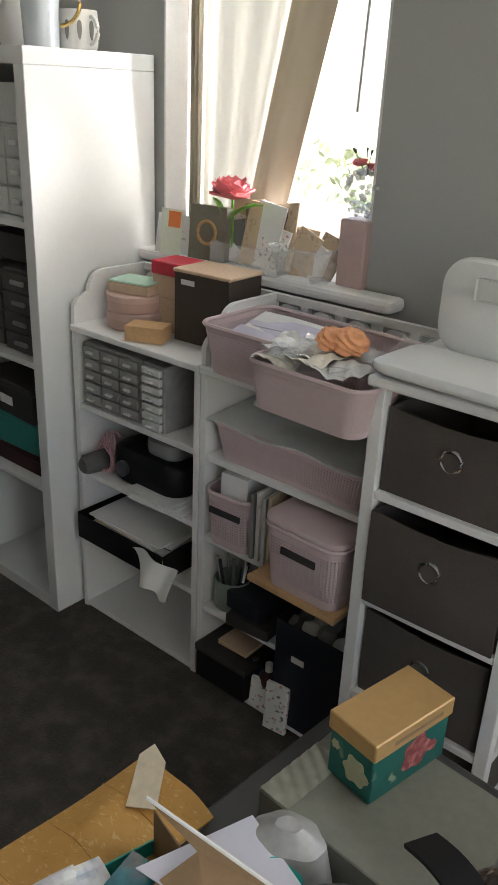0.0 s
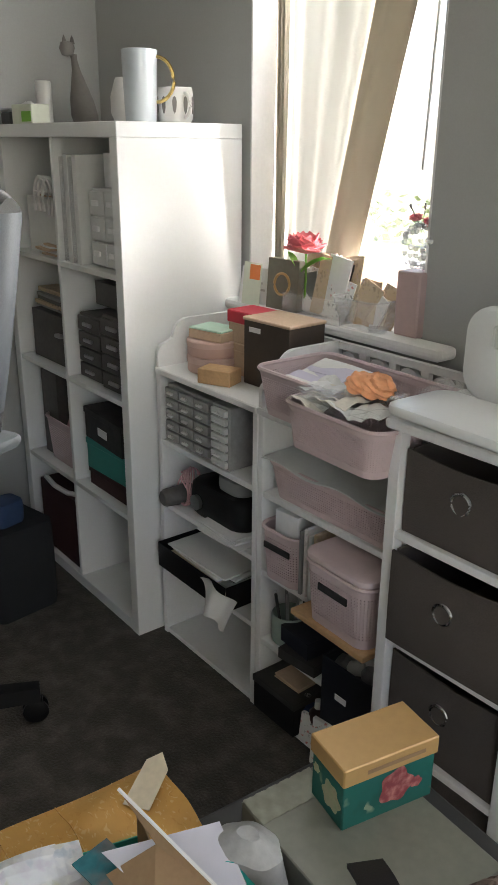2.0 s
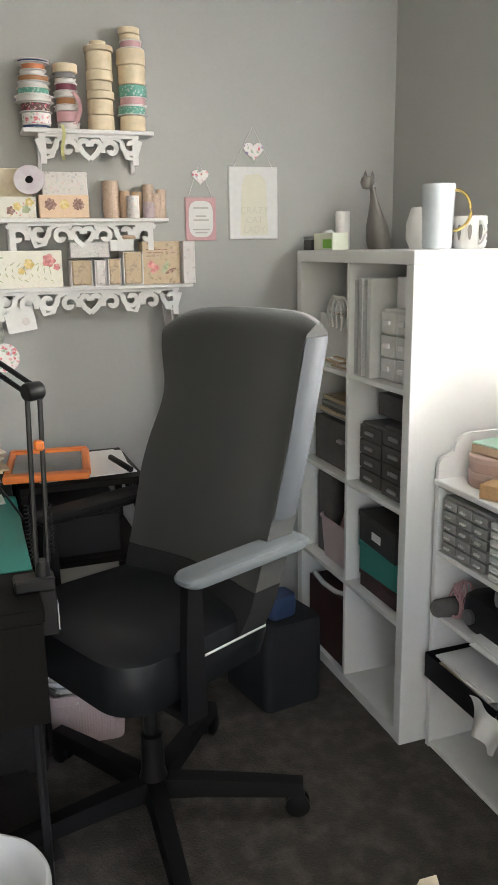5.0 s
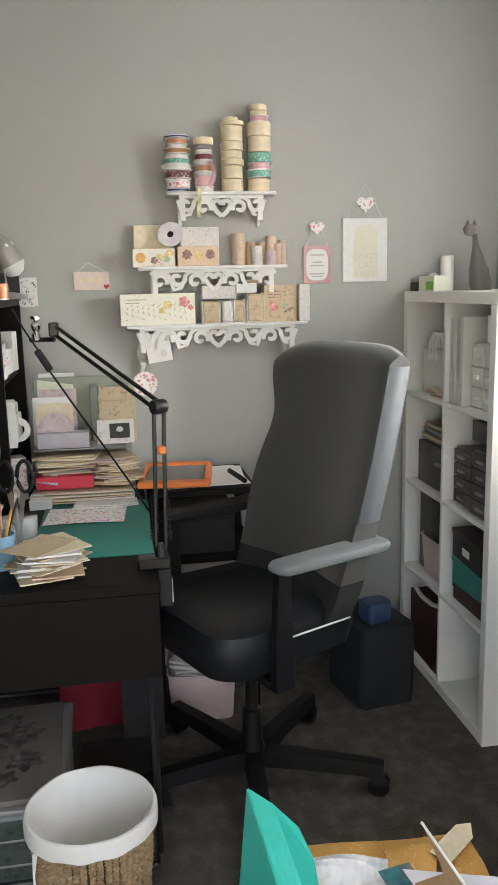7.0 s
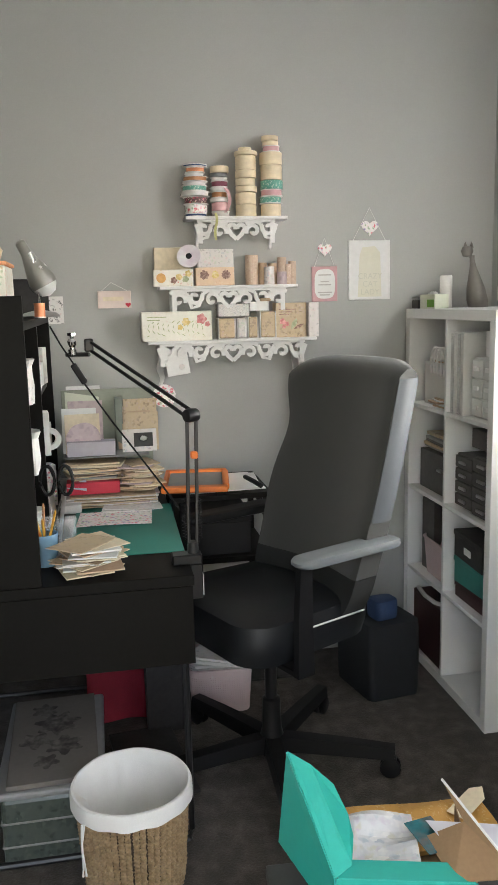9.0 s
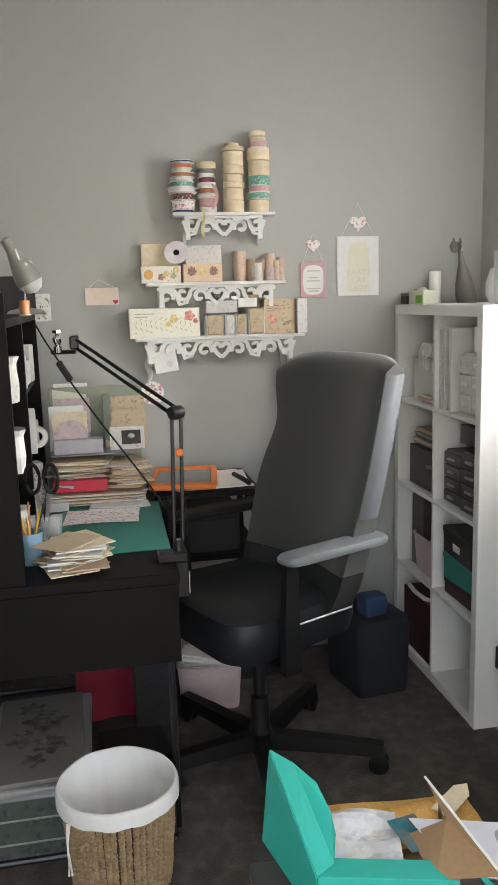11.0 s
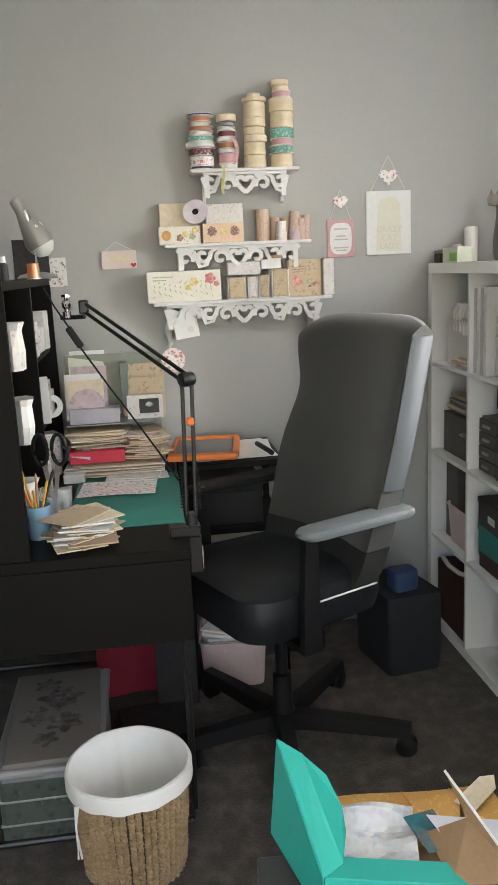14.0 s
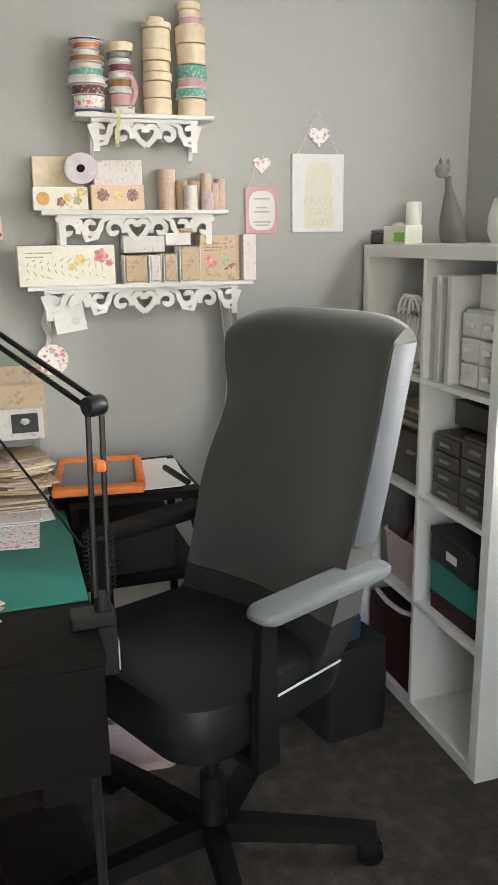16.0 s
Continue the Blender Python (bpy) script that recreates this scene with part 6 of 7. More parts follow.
for a, b, c, d in ((-0.10, 0.10, -0.11, -0.106), (-0.10, 0.10, 0.106, 0.11), (-0.10, -0.096, -0.1055, 0.1055), (0.096, 0.10, -0.1055, 0.1055)):
    part("wall", bx(a, b, c, d, 0, 0.285, 0.002), "navy", t)
part("bottom", bx(-0.0955, 0.0955, -0.1055, 0.1055, 0, 0.004, 0), "navy", t)
part("label_plate", bx(-0.05, -0.015, -0.1125, -0.1105, 0.19, 0.205, 0), "paper", t)
rnd = random.Random(8)
for k in range(16):
    t = thing("wrapped_bundle", "grey-white wrapped bundle in the black crate", "bundle", pose(-0.867 + 0.045 * (k % 4), 1.347 + 0.042 * (k // 4), 0.262 + rnd.uniform(0, 0.02), rnd.uniform(-30, 30), rnd.uniform(-30, 30), 0), "wrapped bundles in the crate")
    part("wrapping", lathe(nb(), [(0, -0.018), (0.018, -0.014), (0.023, 0), (0.018, 0.014), (0, 0.018)], 10, wobble=0.1, phase=k), "linen" if k % 2 else "grey", t, smooth=True)
small_box("crate_stand", pose(-0.782, 1.402, 0.0206 + 0.0045), 0.18, 0.2, 0.235, "dark", "dark carton filling the bottom of the crate")
small_box("black_printer", pose(-1.037, 1.377, 0.0206), 0.16, 0.2, 0.10, "black_plastic", "black boxy device with a kraft pad on it", "device", lid="dark")
paper_stack("kraft_pad", pose(-1.027, 1.362, 0.1213), 0.10, 0.12, 3, ["kraft"], "small kraft pad lying on the black device", "pad", seed=3)
for k, (dx, mm, h) in enumerate(((0.0, "blue", 0.10), (0.05, "maroon", 0.12), (0.09, "plum_ribbon", 0.09))):
    t = thing("paint_bottle", "small craft paint bottle with a pale cap", "bottle", pose(-0.965 + dx, 1.33 - 0.01 * k, 0.0206), "paint bottles")
    part("body", lathe(nb(), [(0, 0), (0.021, 0), (0.023, 0.005), (0.023, h * 0.7), (0.012, h * 0.82), (0, h * 0.82)], 18), mm, t, smooth=True)
    part("cap", lathe(nb(), [(0, h * 0.825), (0.010, h * 0.825), (0.009, h), (0, h)], 14), "linen", t, smooth=True)
small_box("sticker_pack", pose(-0.917, 1.294, 0.0206, -8, 0, 10), 0.06, 0.012, 0.08, "specks", "white printed sticker pack leaning on the bottles", "packet")
small_box("sticker_pack", pose(-0.857, 1.277, 0.0005, -4, 0, 8), 0.06, 0.012, 0.13, "specks", "white printed pack standing before the crate", "packet")

# ---- white machine on the bin unit ----
t = thing("die_cutter", "white craft machine with a raised back panel and fold-out bed", "craft machine", pose(-0.488, 1.38, CH + 0.0006, 0, 0, -2))
part("tray", slab(nb(), rounded(0.34, 0.34, -0.175, 0.13, 0.04), 0, 0.014, 0.03, Matrix()), "white_foil", t, smooth=True)
part("bed", slab(nb(), rounded(0.31, 0.31, -0.205, -0.045, 0.03), 0.0145, 0.032, 0.02, Matrix()), "white_foil", t, smooth=True)
up = pose(0.027, -0.01, 0.0205, 90, 0, 0)
part("back_panel", slab(nb(), rounded(0.32, 0.32, 0.0, 0.17, 0.05), -0.02, 0.02, 0.04, up), "white_foil", t, smooth=True)
part("window", bx(-0.06, 0.16, -0.0445, -0.0412, 0.125, 0.165, 0.004), "frosted", t, "pale clear window")
t = thing("clear_sleeve", "clear plastic sleeve tucked beside the machine", "sleeve", pose(-0.618, 1.31, CH + 0.0015))
bm = nb()
sheet(bm, lambda u, v: (-0.05 + 0.12 * u, -0.05 + 0.2 * v, 0.006 + 0.03 * (1 - u) ** 2 * math.sin(math.pi * v)), 8, 8, 0.0008)
part("film", bm, "clear", t, smooth=True)

# ---- on the desk ----
DT = DZ + 0.0006
small_box("cutting_mat", pose(-1.717, 0.012, DT, 0, 0, -1), 0.575, 0.33, 0.003, "mat", "dark green self-healing cutting mat on the desk", "cutting mat")
t = thing("floral_paper", "strip of white paper printed with red and pink flowers", "paper", pose(-1.838, -0.017, DT + 0.0035, 0, 0, -4))
bm = nb()
sheet(bm, lambda u, v: (-0.09 + 0.18 * v, -0.122 + 0.244 * u, 0.001 + 0.003 * math.sin(3 * u) * v), 8, 4, 0.0006)
part("sheet", bm, "floral_bright", t)
paper_stack("torn_paper_stack", pose(-1.345, -0.098, DT + 0.003), 0.16, 0.13, 20, ["cream_paper", "sepia", "paper", "kraft", "cream_paper", "linen"], "untidy stack of torn vintage papers on the desk corner", step=0.0042, loose=0.03, turn=48, seed=33)
cup = thing("pen_cup", "clear blue plastic cup of pencils and pens", "pen cup", pose(-1.408, -0.2151, DT))
part("cup", lathe(nb(), [(0, 0), (0.03, 0), (0.036, 0.09), (0.034, 0.09), (0.028, 0.003), (0, 0.003)], 22), "blue_glass", cup, smooth=True)
rnd = random.Random(3)
for k, mm in enumerate(["pencil", "pencil", "dark", "blue_glass", "rust_ribbon", "pencil", "frosted", "orange"]):
    a = k * 0.8
    tip = (0.05 * math.cos(a), 0.05 * math.sin(a), 0.14 + 0.02 * (k % 3))
    t2 = thing("pencil", "pencil or pen standing in the cup", "pencil", pose(-1.408, -0.2151, DT + 0.0035), "pens in the cup")
    part("shaft", tube(nb(), [(0.012 * math.cos(a + 3), 0.012 * math.sin(a + 3), 0), Vector(tip) * 0.95, tip], [0.0036, 0.0036, 0.001], 7), mm, t2)
sc = thing("scissors", "large steel scissors with black-rimmed oval handles", "scissors", pose(-1.487, -0.1785, DT + 0.10, 0, 0, 80))
for s in (-1, 1):
    part("handle", tube(nb(), [(s * 0.026 + 0.020 * math.cos(a), 0, 0.12 + 0.042 * math.sin(a)) for a in np.linspace(0, 2 * math.pi, 19)[:-1]], 0.0055, 7, True), "black_plastic", sc, smooth=True)
    part("blade", prism(nb(), [(s * 0.012, 0.085), (s * 0.028, 0.09), (-s * 0.004, -0.09), (-s * 0.008, -0.085)], (0, -0.001 * s, 0), (1, 0, 0), (0, 0, 1), (0, 0.002, 0)), "steel", sc)
hold = thing("tool_pouch", "clear crinkled plastic pouch holding scissors", "pouch", pose(-1.487, -0.1838, DT, 0, 0, 80))
bm = nb()
for yy in (-0.018, 0.018):
    sheet(bm, lambda u, v: ((u - 0.5) * 0.10, yy + 0.006 * math.sin(9 * u + 5 * v), 0.11 * v), 8, 10, 0.0008)
part("film", bm, "clear", hold)

# pile at the back of the desk
XB = -2.142
t = thing("paper_rack", "sage green rack of papers standing on the desk", "paper rack", pose(XB, -0.0218, DT))
part("back_board", bx(-0.10, -0.09, -0.165, 0.165, 0, 0.40, 0.002), material("sage_board", (0.30, 0.32, 0.26), 0.6, vary=0.1), t)
part("upright", bx(-0.0895, -0.02, 0.028, 0.055, 0, 0.37, 0.002), material("sage_post", (0.22, 0.25, 0.22), 0.6, vary=0.1), t)
part("tray", bx(-0.0895, 0.10, -0.16, 0.14, 0.175, 0.180, 0.001), "grey", t)
rnd = random.Random(61)
for k in range(12):
    side = k % 2
    yy = (-0.085 if side == 0 else 0.105) + rnd.uniform(-0.02, 0.02)
    hgt = rnd.uniform(0.14, 0.20) + (0.06 if k < 4 else 0) - (0.06 if side else 0)
    mm = ["paper", "cream_paper", "mint", "sepia", "pastel", "kraft", "mauve", "sepia", "paper", "sepia", "cream_paper", "pastel"][k]
    t2 = thing("craft_card", "vintage style craft card propped in the paper rack", "card", pose(XB - 0.085 + 0.012 * k, yy - 0.022, DT + 0.1805 if side == 0 else DT + 0.1805, 0, -7 + rnd.uniform(-3, 3), rnd.uniform(-6, 6)), "cards in the rack")
    part("card", bx(0, 0.003, -0.062, 0.062, 0, hgt, 0.0006), mm, t2)
t2 = thing("mauve_die_cut", "round mauve printed die-cut in front of the cards", "die-cut", pose(XB + 0.055, -0.1106, DT + 0.235, 0, -10, 0))
part("disc", lathe(nb(), [(0, 0), (0.062, 0), (0.062, 0.002), (0, 0.002)], 26, m=pose(0, 0, 0, 0, 90, 0), wobble=0.02), "mauve", t2)
t2 = thing("black_photo_card", "small black card with a pale flower print", "card", pose(XB + 0.055, 0.1015, DT + 0.20, 0, -8, 0))
part("card", bx(0, 0.002, -0.034, 0.034, 0, 0.05, 0), "dark", t2)
part("flower", blossom(nb(), (0.003, 0, 0.02), 0.02, 10, 2), "linen", t2)
small_box("acrylic_box", pose(XB + 0.065, -0.0845, DT + 0.1815, 0, 0, 90), 0.17, 0.06, 0.05, material("smoky_lilac_plastic", (0.42, 0.40, 0.46), 0.2, vary=0.05), "smoky lilac clear box on the rack tray")
small_box("red_box", pose(XB + 0.085, -0.0845, DT + 0.055, 0, 0, 90), 0.185, 0.12, 0.042, "red", "flat bright red box in the pile")
paper_stack("paper_pile", pose(XB + 0.06, -0.0218, DT + 0.0005, 0, 0, 90), 0.34, 0.20, 13, ["sepia", "cream_paper", "pastel", "sepia", "paper", "mauve"], "wide pile of printed papers and scraps", step=0.0042, loose=0.02, turn=6, seed=64)
paper_stack("ephemera_pile", pose(XB + 0.05, -0.07927, DT + 0.098, 0, 0, 90), 0.21, 0.14, 12, ["sepia", "grey", "cream_paper", "sepia"], "pile of vintage ephemera on the red box", step=0.006, loose=0.02, turn=14, seed=65)
paper_stack("ephemera_pile", pose(XB + 0.075, 0.08793, DT + 0.058, 0, 0, 90), 0.13, 0.14, 16, ["sepia", "kraft", "cream_paper", "sepia", "mauve"], "tumbled pile of brown ephemera", step=0.006, loose=0.02, turn=28, seed=66)
paper_stack("pale_papers", pose(-1.967, 0.0409, DT + 0.0035, 0, 0, 88), 0.20, 0.10, 4, ["paper", "pastel"], "pale printed sheets lying at the mat edge", step=0.003, seed=67)
small_box("clear_case", pose(-1.994, -0.1629, DT, 0, 0, 88), 0.07, 0.08, 0.03, "frosted", "small frosted case beside the mat")
t2 = thing("paper_scrap", "pale blue folded paper scrap", "paper", pose(-2.041, -0.1785, DT + 0.085))
bm = nb()
sheet(bm, lambda u, v: (0.05 * u, 0.07 * v, 0.02 * math.sin(4 * u) * v), 5, 5, 0.0008)
part("scrap", bm, material("pale_blue_paper", (0.58, 0.62, 0.72), 0.6, vary=0.04), t2)

# hutch shelf things, standing proud of the front edge
rnd = random.Random(71)
for zz in (0.0, 0.215, 0.43):
    for k in range(5):
        h = rnd.uniform(0.08, 0.15)
        t2 = thing("tape_pack", "white and printed pack standing in the hutch", "pack", pose(DX0 + 0.09 + 0.09 * k, DY0 + 0.41 + rnd.uniform(-0.015, 0.02), DZ + 0.002 + zz, 0, 0, rnd.uniform(-20, 20)), "packs in the hutch")
        part("pack", bx(-0.03, 0.03, -0.05, 0.008, 0, h, 0.002), ["paper", "floral_bright", "specks", "frosted", "pastel"][(k + int(zz * 10)) % 5], t2)
for k, (zz, mm) in enumerate(((0.215, "frosted"), (0.43, "pastel"), (0.0, "frosted"))):
    t2 = thing("clear_pouch", "crinkled clear pouch of pale pieces at the hutch front", "pouch", pose(-1.62 + 0.05 * k, DY0 + 0.39, DZ + 0.002 + zz, 0, 0, 12))
    bm = nb()
    lathe(bm, [(0, 0), (0.035, 0), (0.04, 0.05), (0.036, 0.11), (0.045, 0.13), (0, 0.125)], 14, wobble=0.12, phase=k)
    part("pouch", bm, mm, t2)
t2 = thing("masking_tape", "roll of white tape standing on its rim in the hutch", "tape roll", pose(-2.03, DY0 + 0.431, DZ + 0.255, 0, 90, 10))
part("roll", lathe(nb(), [(0.02, -0.012), (0.038, -0.012), (0.038, 0.012), (0.02, 0.012), (0.02, -0.012)], 22), "linen", t2)

# desk lamp and things on the hutch
HT = DZ + 0.001 + 0.672 + 0.0006
lamp = thing("desk_lamp", "silver desk lamp with a cone shade and star cut-outs", "desk lamp", pose(-2.04, -0.228, HT))
part("base", lathe(nb(), [(0, 0), (0.062, 0), (0.066, 0.004), (0.055, 0.014), (0.02, 0.022), (0, 0.022)], 28), "steel", lamp, smooth=True)
part("stem", tube(nb(), [(0, 0, 0.02), (0, 0, 0.12), (0.0, -0.012, 0.19), (0.0, -0.02, 0.215)], 0.010, 12), "chrome", lamp, smooth=True)
sm = pose(-0.02375, 0.00955, 0.125, 27, 0, 10) @ Matrix.Diagonal((1.0, 1.0, 1.08, 1))
shade = part("shade", lathe(nb(), [(0.045, -0.02), (0.047, 0.0), (0.032, 0.05), (0.019, 0.09), (0.017, 0.128), (0.010, 0.134), (0, 0.135)], 28, m=sm), material("grey_lamp_shade", (0.30, 0.29, 0.27), 0.4, 0.4, vary=0.06), lamp, "grey metal cone shade", smooth=True)
part("glass_bulb", lathe(nb(), [(0, -0.055), (0.026, -0.047), (0.04, -0.028), (0.044, -0.018), (0.02, -0.016), (0, -0.016)], 24, m=sm), "frosted", shade, "pale frosted inner diffuser", smooth=True)
for k in range(5):
    a = 0.4 + k * 0.75
    star = [((0.008 if i % 2 == 0 else 0.0035) * math.cos(i * math.pi / 5), (0.008 if i % 2 == 0 else 0.0035) * math.sin(i * math.pi / 5)) for i in range(10)]
    c, s = math.cos(a), math.sin(a)
    o = sm @ Vector((0.0375 * c, 0.0375 * s, 0.035))
    part("star", prism(nb(), star, o, sm.to_3x3() @ Vector((-s, c, 0)), sm.to_3x3() @ Vector((-0.28 * c, -0.28 * s, 0.96)), sm.to_3x3() @ Vector((0.0015 * c, 0.0015 * s, 0))), "paper", shade)
t2 = thing("pink_organiser", "clear pink organiser full of floral odds and ends", "organiser", pose(-1.32, -0.3666, HT))
part("case", bx(-0.10, 0.09, -0.12, 0.115, 0, 0.135, 0.003), "floral", t2)
part("lid", bx(-0.105, 0.092, -0.125, 0.12, 0.1355, 0.145, 0.003), "peach", t2)
t2 = thing("fabric_bundle", "bundle of cream and orange fabric on the organiser", "fabric bundle", pose(-1.33, -0.3248, HT + 0.146))
part("bundle", lathe(nb(), [(0, 0), (0.05, 0.002), (0.06, 0.03), (0.045, 0.055), (0, 0.06)], 18, wobble=0.1, phase=2), "cream_paper", t2, smooth=True)
for k in range(3):
    t2 = thing("ink_bottle", "small dark ink bottle with a white cap", "bottle", pose(-1.75, -0.38 + 0.045 * k, HT), "ink bottles")
    part("body", lathe(nb(), [(0, 0), (0.014, 0), (0.014, 0.045), (0.008, 0.05), (0, 0.05)], 14), "dark", t2, smooth=True)
    part("cap", lathe(nb(), [(0, 0.0505), (0.009, 0.0505), (0.009, 0.068), (0, 0.068)], 12), "paper", t2, smooth=True)
t2 = thing("sticker_sheet", "white sticker sheet with black sketches pinned to the wall", "sticker sheet", pose(XW + 0.002, -0.225, 1.447))
part("sheet", bx(0, 0.0015, -0.055, 0.06, 0, 0.105, 0), "specks", t2)
small_box("black_case", pose(-2.265, -0.27, HT, 0, 0, 90), 0.12, 0.02, 0.135, "dark", "flat black case standing behind the sticker sheet", "case")
t2 = thing("copper_reel", "reel of bright copper thread", "thread reel", pose(-1.821, -0.2151, HT))
part("thread", lathe(nb(), [(0, 0.004), (0.017, 0.004), (0.017, 0.046), (0, 0.046)], 18), "copper", t2, smooth=True)
part("flange", lathe(nb(), [(0, 0), (0.019, 0), (0.019, 0.0035), (0, 0.0035)], 18), "paper", t2)

# articulated arm
arm = thing("articulated_arm", "black articulated clamp arm with a chrome ball head", "clamp arm", pose(-1.325, 0.186, 0))
part("clamp", bx(-0.025, 0.025, -0.06, 0.022, DZ + 0.0006, DZ + 0.028, 0.004), "black_metal", arm)
part("clamp_jaw", bx(-0.022, 0.022, -0.012, 0.022, DZ - 0.10, DZ, 0.003), "black_metal", arm)
part("clamp_label", bx(-0.0, 0.024, 0.0225, 0.0245, DZ - 0.09, DZ - 0.03, 0.001), "linen", arm)
part("socket", lathe(nb(), [(0, DZ + 0.0285), (0.016, DZ + 0.0285), (0.014, DZ + 0.06), (0, DZ + 0.06)], 16), "black_metal", arm, smooth=True)
el = Vector((-0.012, 0.010, 1.215))
tip = Vector((-0.385, -0.255, 1.395))
for s in (-1, 1):
    part("lower_rod", tube(nb(), [(0.004, s * 0.012, DZ + 0.055), (el.x, el.y + s * 0.012, el.z - 0.01)], 0.0055, 8), "black_metal", arm, smooth=True)
    off = Vector((0, 0, 0.013 * s))
    part("upper_rod", tube(nb(), [el + off, tip + off], 0.0055, 8), "black_metal", arm, smooth=True)
    part("spring", tube(nb(), [Vector((0.004 + 0.0045 * math.cos(a), s * 0.022 + 0.0045 * math.sin(a), DZ + 0.07 + 0.0014 * a)) for a in np.linspace(0, 80, 200)], 0.0012, 4), "black_metal", arm)
    part("spring", tube(nb(), [el.lerp(tip, 0.1 + 0.3 * k / 160) + Vector((0.006 * math.cos(k * 0.6), s * 0.014 + 0.006 * math.sin(k * 0.6), 0)) for k in range(161)], 0.0012, 4), "black_metal", arm)
part("elbow", lathe(nb(), [(0, -0.018), (0.017, -0.018), (0.019, -0.014), (0.019, 0.014), (0.017, 0.018), (0, 0.018)], 18, m=Matrix.Translation(el) @ pose(0, 0, 0, 90, 0, 30)), "black_metal", arm, smooth=True)
part("wrist", bx(-0.014, 0.014, -0.014, 0.014, -0.02, 0.02, 0.005, Matrix.Translation(tip)), "black_metal", arm)
part("head_bar", tube(nb(), [tip + Vector((0.0, -0.0, -0.028)), tip + Vector((-0.045, -0.07, -0.030))], 0.007, 8), "black_metal", arm, smooth=True)
bh = tip + Vector((-0.025, -0.05, -0.02))
part("ball_head", lathe(nb(), [(0, -0.01), (0.012, -0.01), (0.014, 0.008), (0.008, 0.012), (0.014, 0.022), (0.015, 0.032), (0.008, 0.042), (0.005, 0.046), (0.014, 0.050), (0.014, 0.058), (0, 0.058)], 18, at=bh), "chrome", arm, "chrome ball head", smooth=True)
part("orange_clip", bx(-0.012, 0.010, 0.002, 0.022, 1.098, 1.118, 0.004), "orange", arm, "small orange clip")
cab = [(-1.750, -0.184, 1.455), (-1.745, -0.154, 1.396), (-1.740, -0.121, 1.341), (-1.735, -0.104, 1.307), (-1.730, -0.087, 1.272), (-1.660, -0.010, 1.161), (-1.560, 0.058, 1.075), (-1.460, 0.116, 1.002), (-1.380, 0.161, 0.940)]
wire = thing("lamp_cable", "thin black cable with an in-line switch slung across the desk", "cable")
part("cable", tube(nb(), cab, 0.0028, 6), "black_plastic", wire, smooth=True)
part("switch", bx(-0.012, 0.012, -0.010, 0.010, -0.035, 0.035, 0.005, pose(-1.735, -0.104, 1.307, 0, 0, 0) @ pose(0, 0, 0, 30, 0, 0)), "black_plastic", wire)

# ---- beside the desk: printer stand and trimmer ----
st = thing("printer_stand", "black open stand against the grey wall", "stand", pose(-2.35, 0.19, 0))
part("top", bx(0, 0.38, 0, 0.36, 0.815, 0.835, 0.002), "black_wood", st)
part("shelf", bx(0.0, 0.38, 0, 0.36, 0.58, 0.60, 0.002), "black_wood", st)
for a in (0.002, 0.355):
    for b in (0.002, 0.335):
        part("leg", bx(a, a + 0.022, b, b + 0.022, 0, 0.5795), "black_wood", st)
        part("post", bx(a, a + 0.022, b, b + 0.022, 0.6005, 0.8145), "black_wood", st)
small_box("printer", pose(-2.16, 0.34, 0.6006), 0.30, 0.27, 0.15, "black_plastic", "black home printer on the stand shelf", "printer", lid="black_plastic", lid_h=0.03)
paper_stack("printer_paper", pose(-2.15, 0.38, 0.8356, 0, 0, 90), 0.30, 0.30, 3, ["paper"], "white printer sheets under the trimmer", step=0.003, seed=5)
tr = thing("paper_trimmer", "orange-framed paper trimmer with a dark grey bed", "paper trimmer", pose(-2.13, 0.29, 0.848, 0, 0, -8))
part("bed", bx(-0.14, 0.14, -0.10, 0.10, 0, 0.012, 0.002), "grey", tr)
for a, b, c, d in ((0.125, 0.165, -0.12, 0.12), (-0.165, -0.135, -0.12, 0.12), (-0.1345, 0.1245, 0.1005, 0.125), (-0.1345, 0.1245, -0.12, -0.1005)):
    part("frame", bx(a, b, c, d, 0, 0.022, 0.006), "orange", tr)
for k in range(4):
    bm = nb()
    tube(bm, [(-2.0, 0.49 + 0.01 * k, 0.83), (-1.985, 0.53 + 0.008 * k, 0.72 - 0.05 * k), (-2.02, 0.55 + 0.012 * k, 0.62 - 0.06 * k), (-2.08, 0.50, 0.50 - 0.05 * k)], 0.004, 6)
    solid("cable", bm, "black_plastic", "black cable drooping beside the stand", "cable", smooth=True)
t2 = thing("hand_tools", "black handled tools lying beside the trimmer", "tools", pose(-2.03, 0.48, 0.848))
part("tool", tube(nb(), [(-0.1, 0.0, 0.012), (0.02, 0.01, 0.02), (0.06, 0.03, 0.01)], 0.009, 8), "black_plastic", t2, smooth=True)

# ---- below the desk ----
pink_basket(pose(-2.075, 0.35, 0.0006, 0, 0, 84), 0.24, 0.24, 0.17, "pale pink basket of bottles and scraps on the carpet", slot=False, n=50)
paper_stack("basket_scraps", pose(-2.075, 0.35, 0.11), 0.18, 0.18, 8, ["linen", "pastel", "frosted"], "scraps filling the pink basket", step=0.012, turn=40, seed=81)
small_box("black_carton", pose(-1.975, 0.13, 0.0006), 0.2, 0.14, 0.26, "dark", "tall black carton below the desk")
t2 = thing("red_bag", "dark red cloth bag slumped against the wall below the desk", "bag", pose(-2.08, -0.02, 0.0006, 0, 0, 4))
bm = nb()
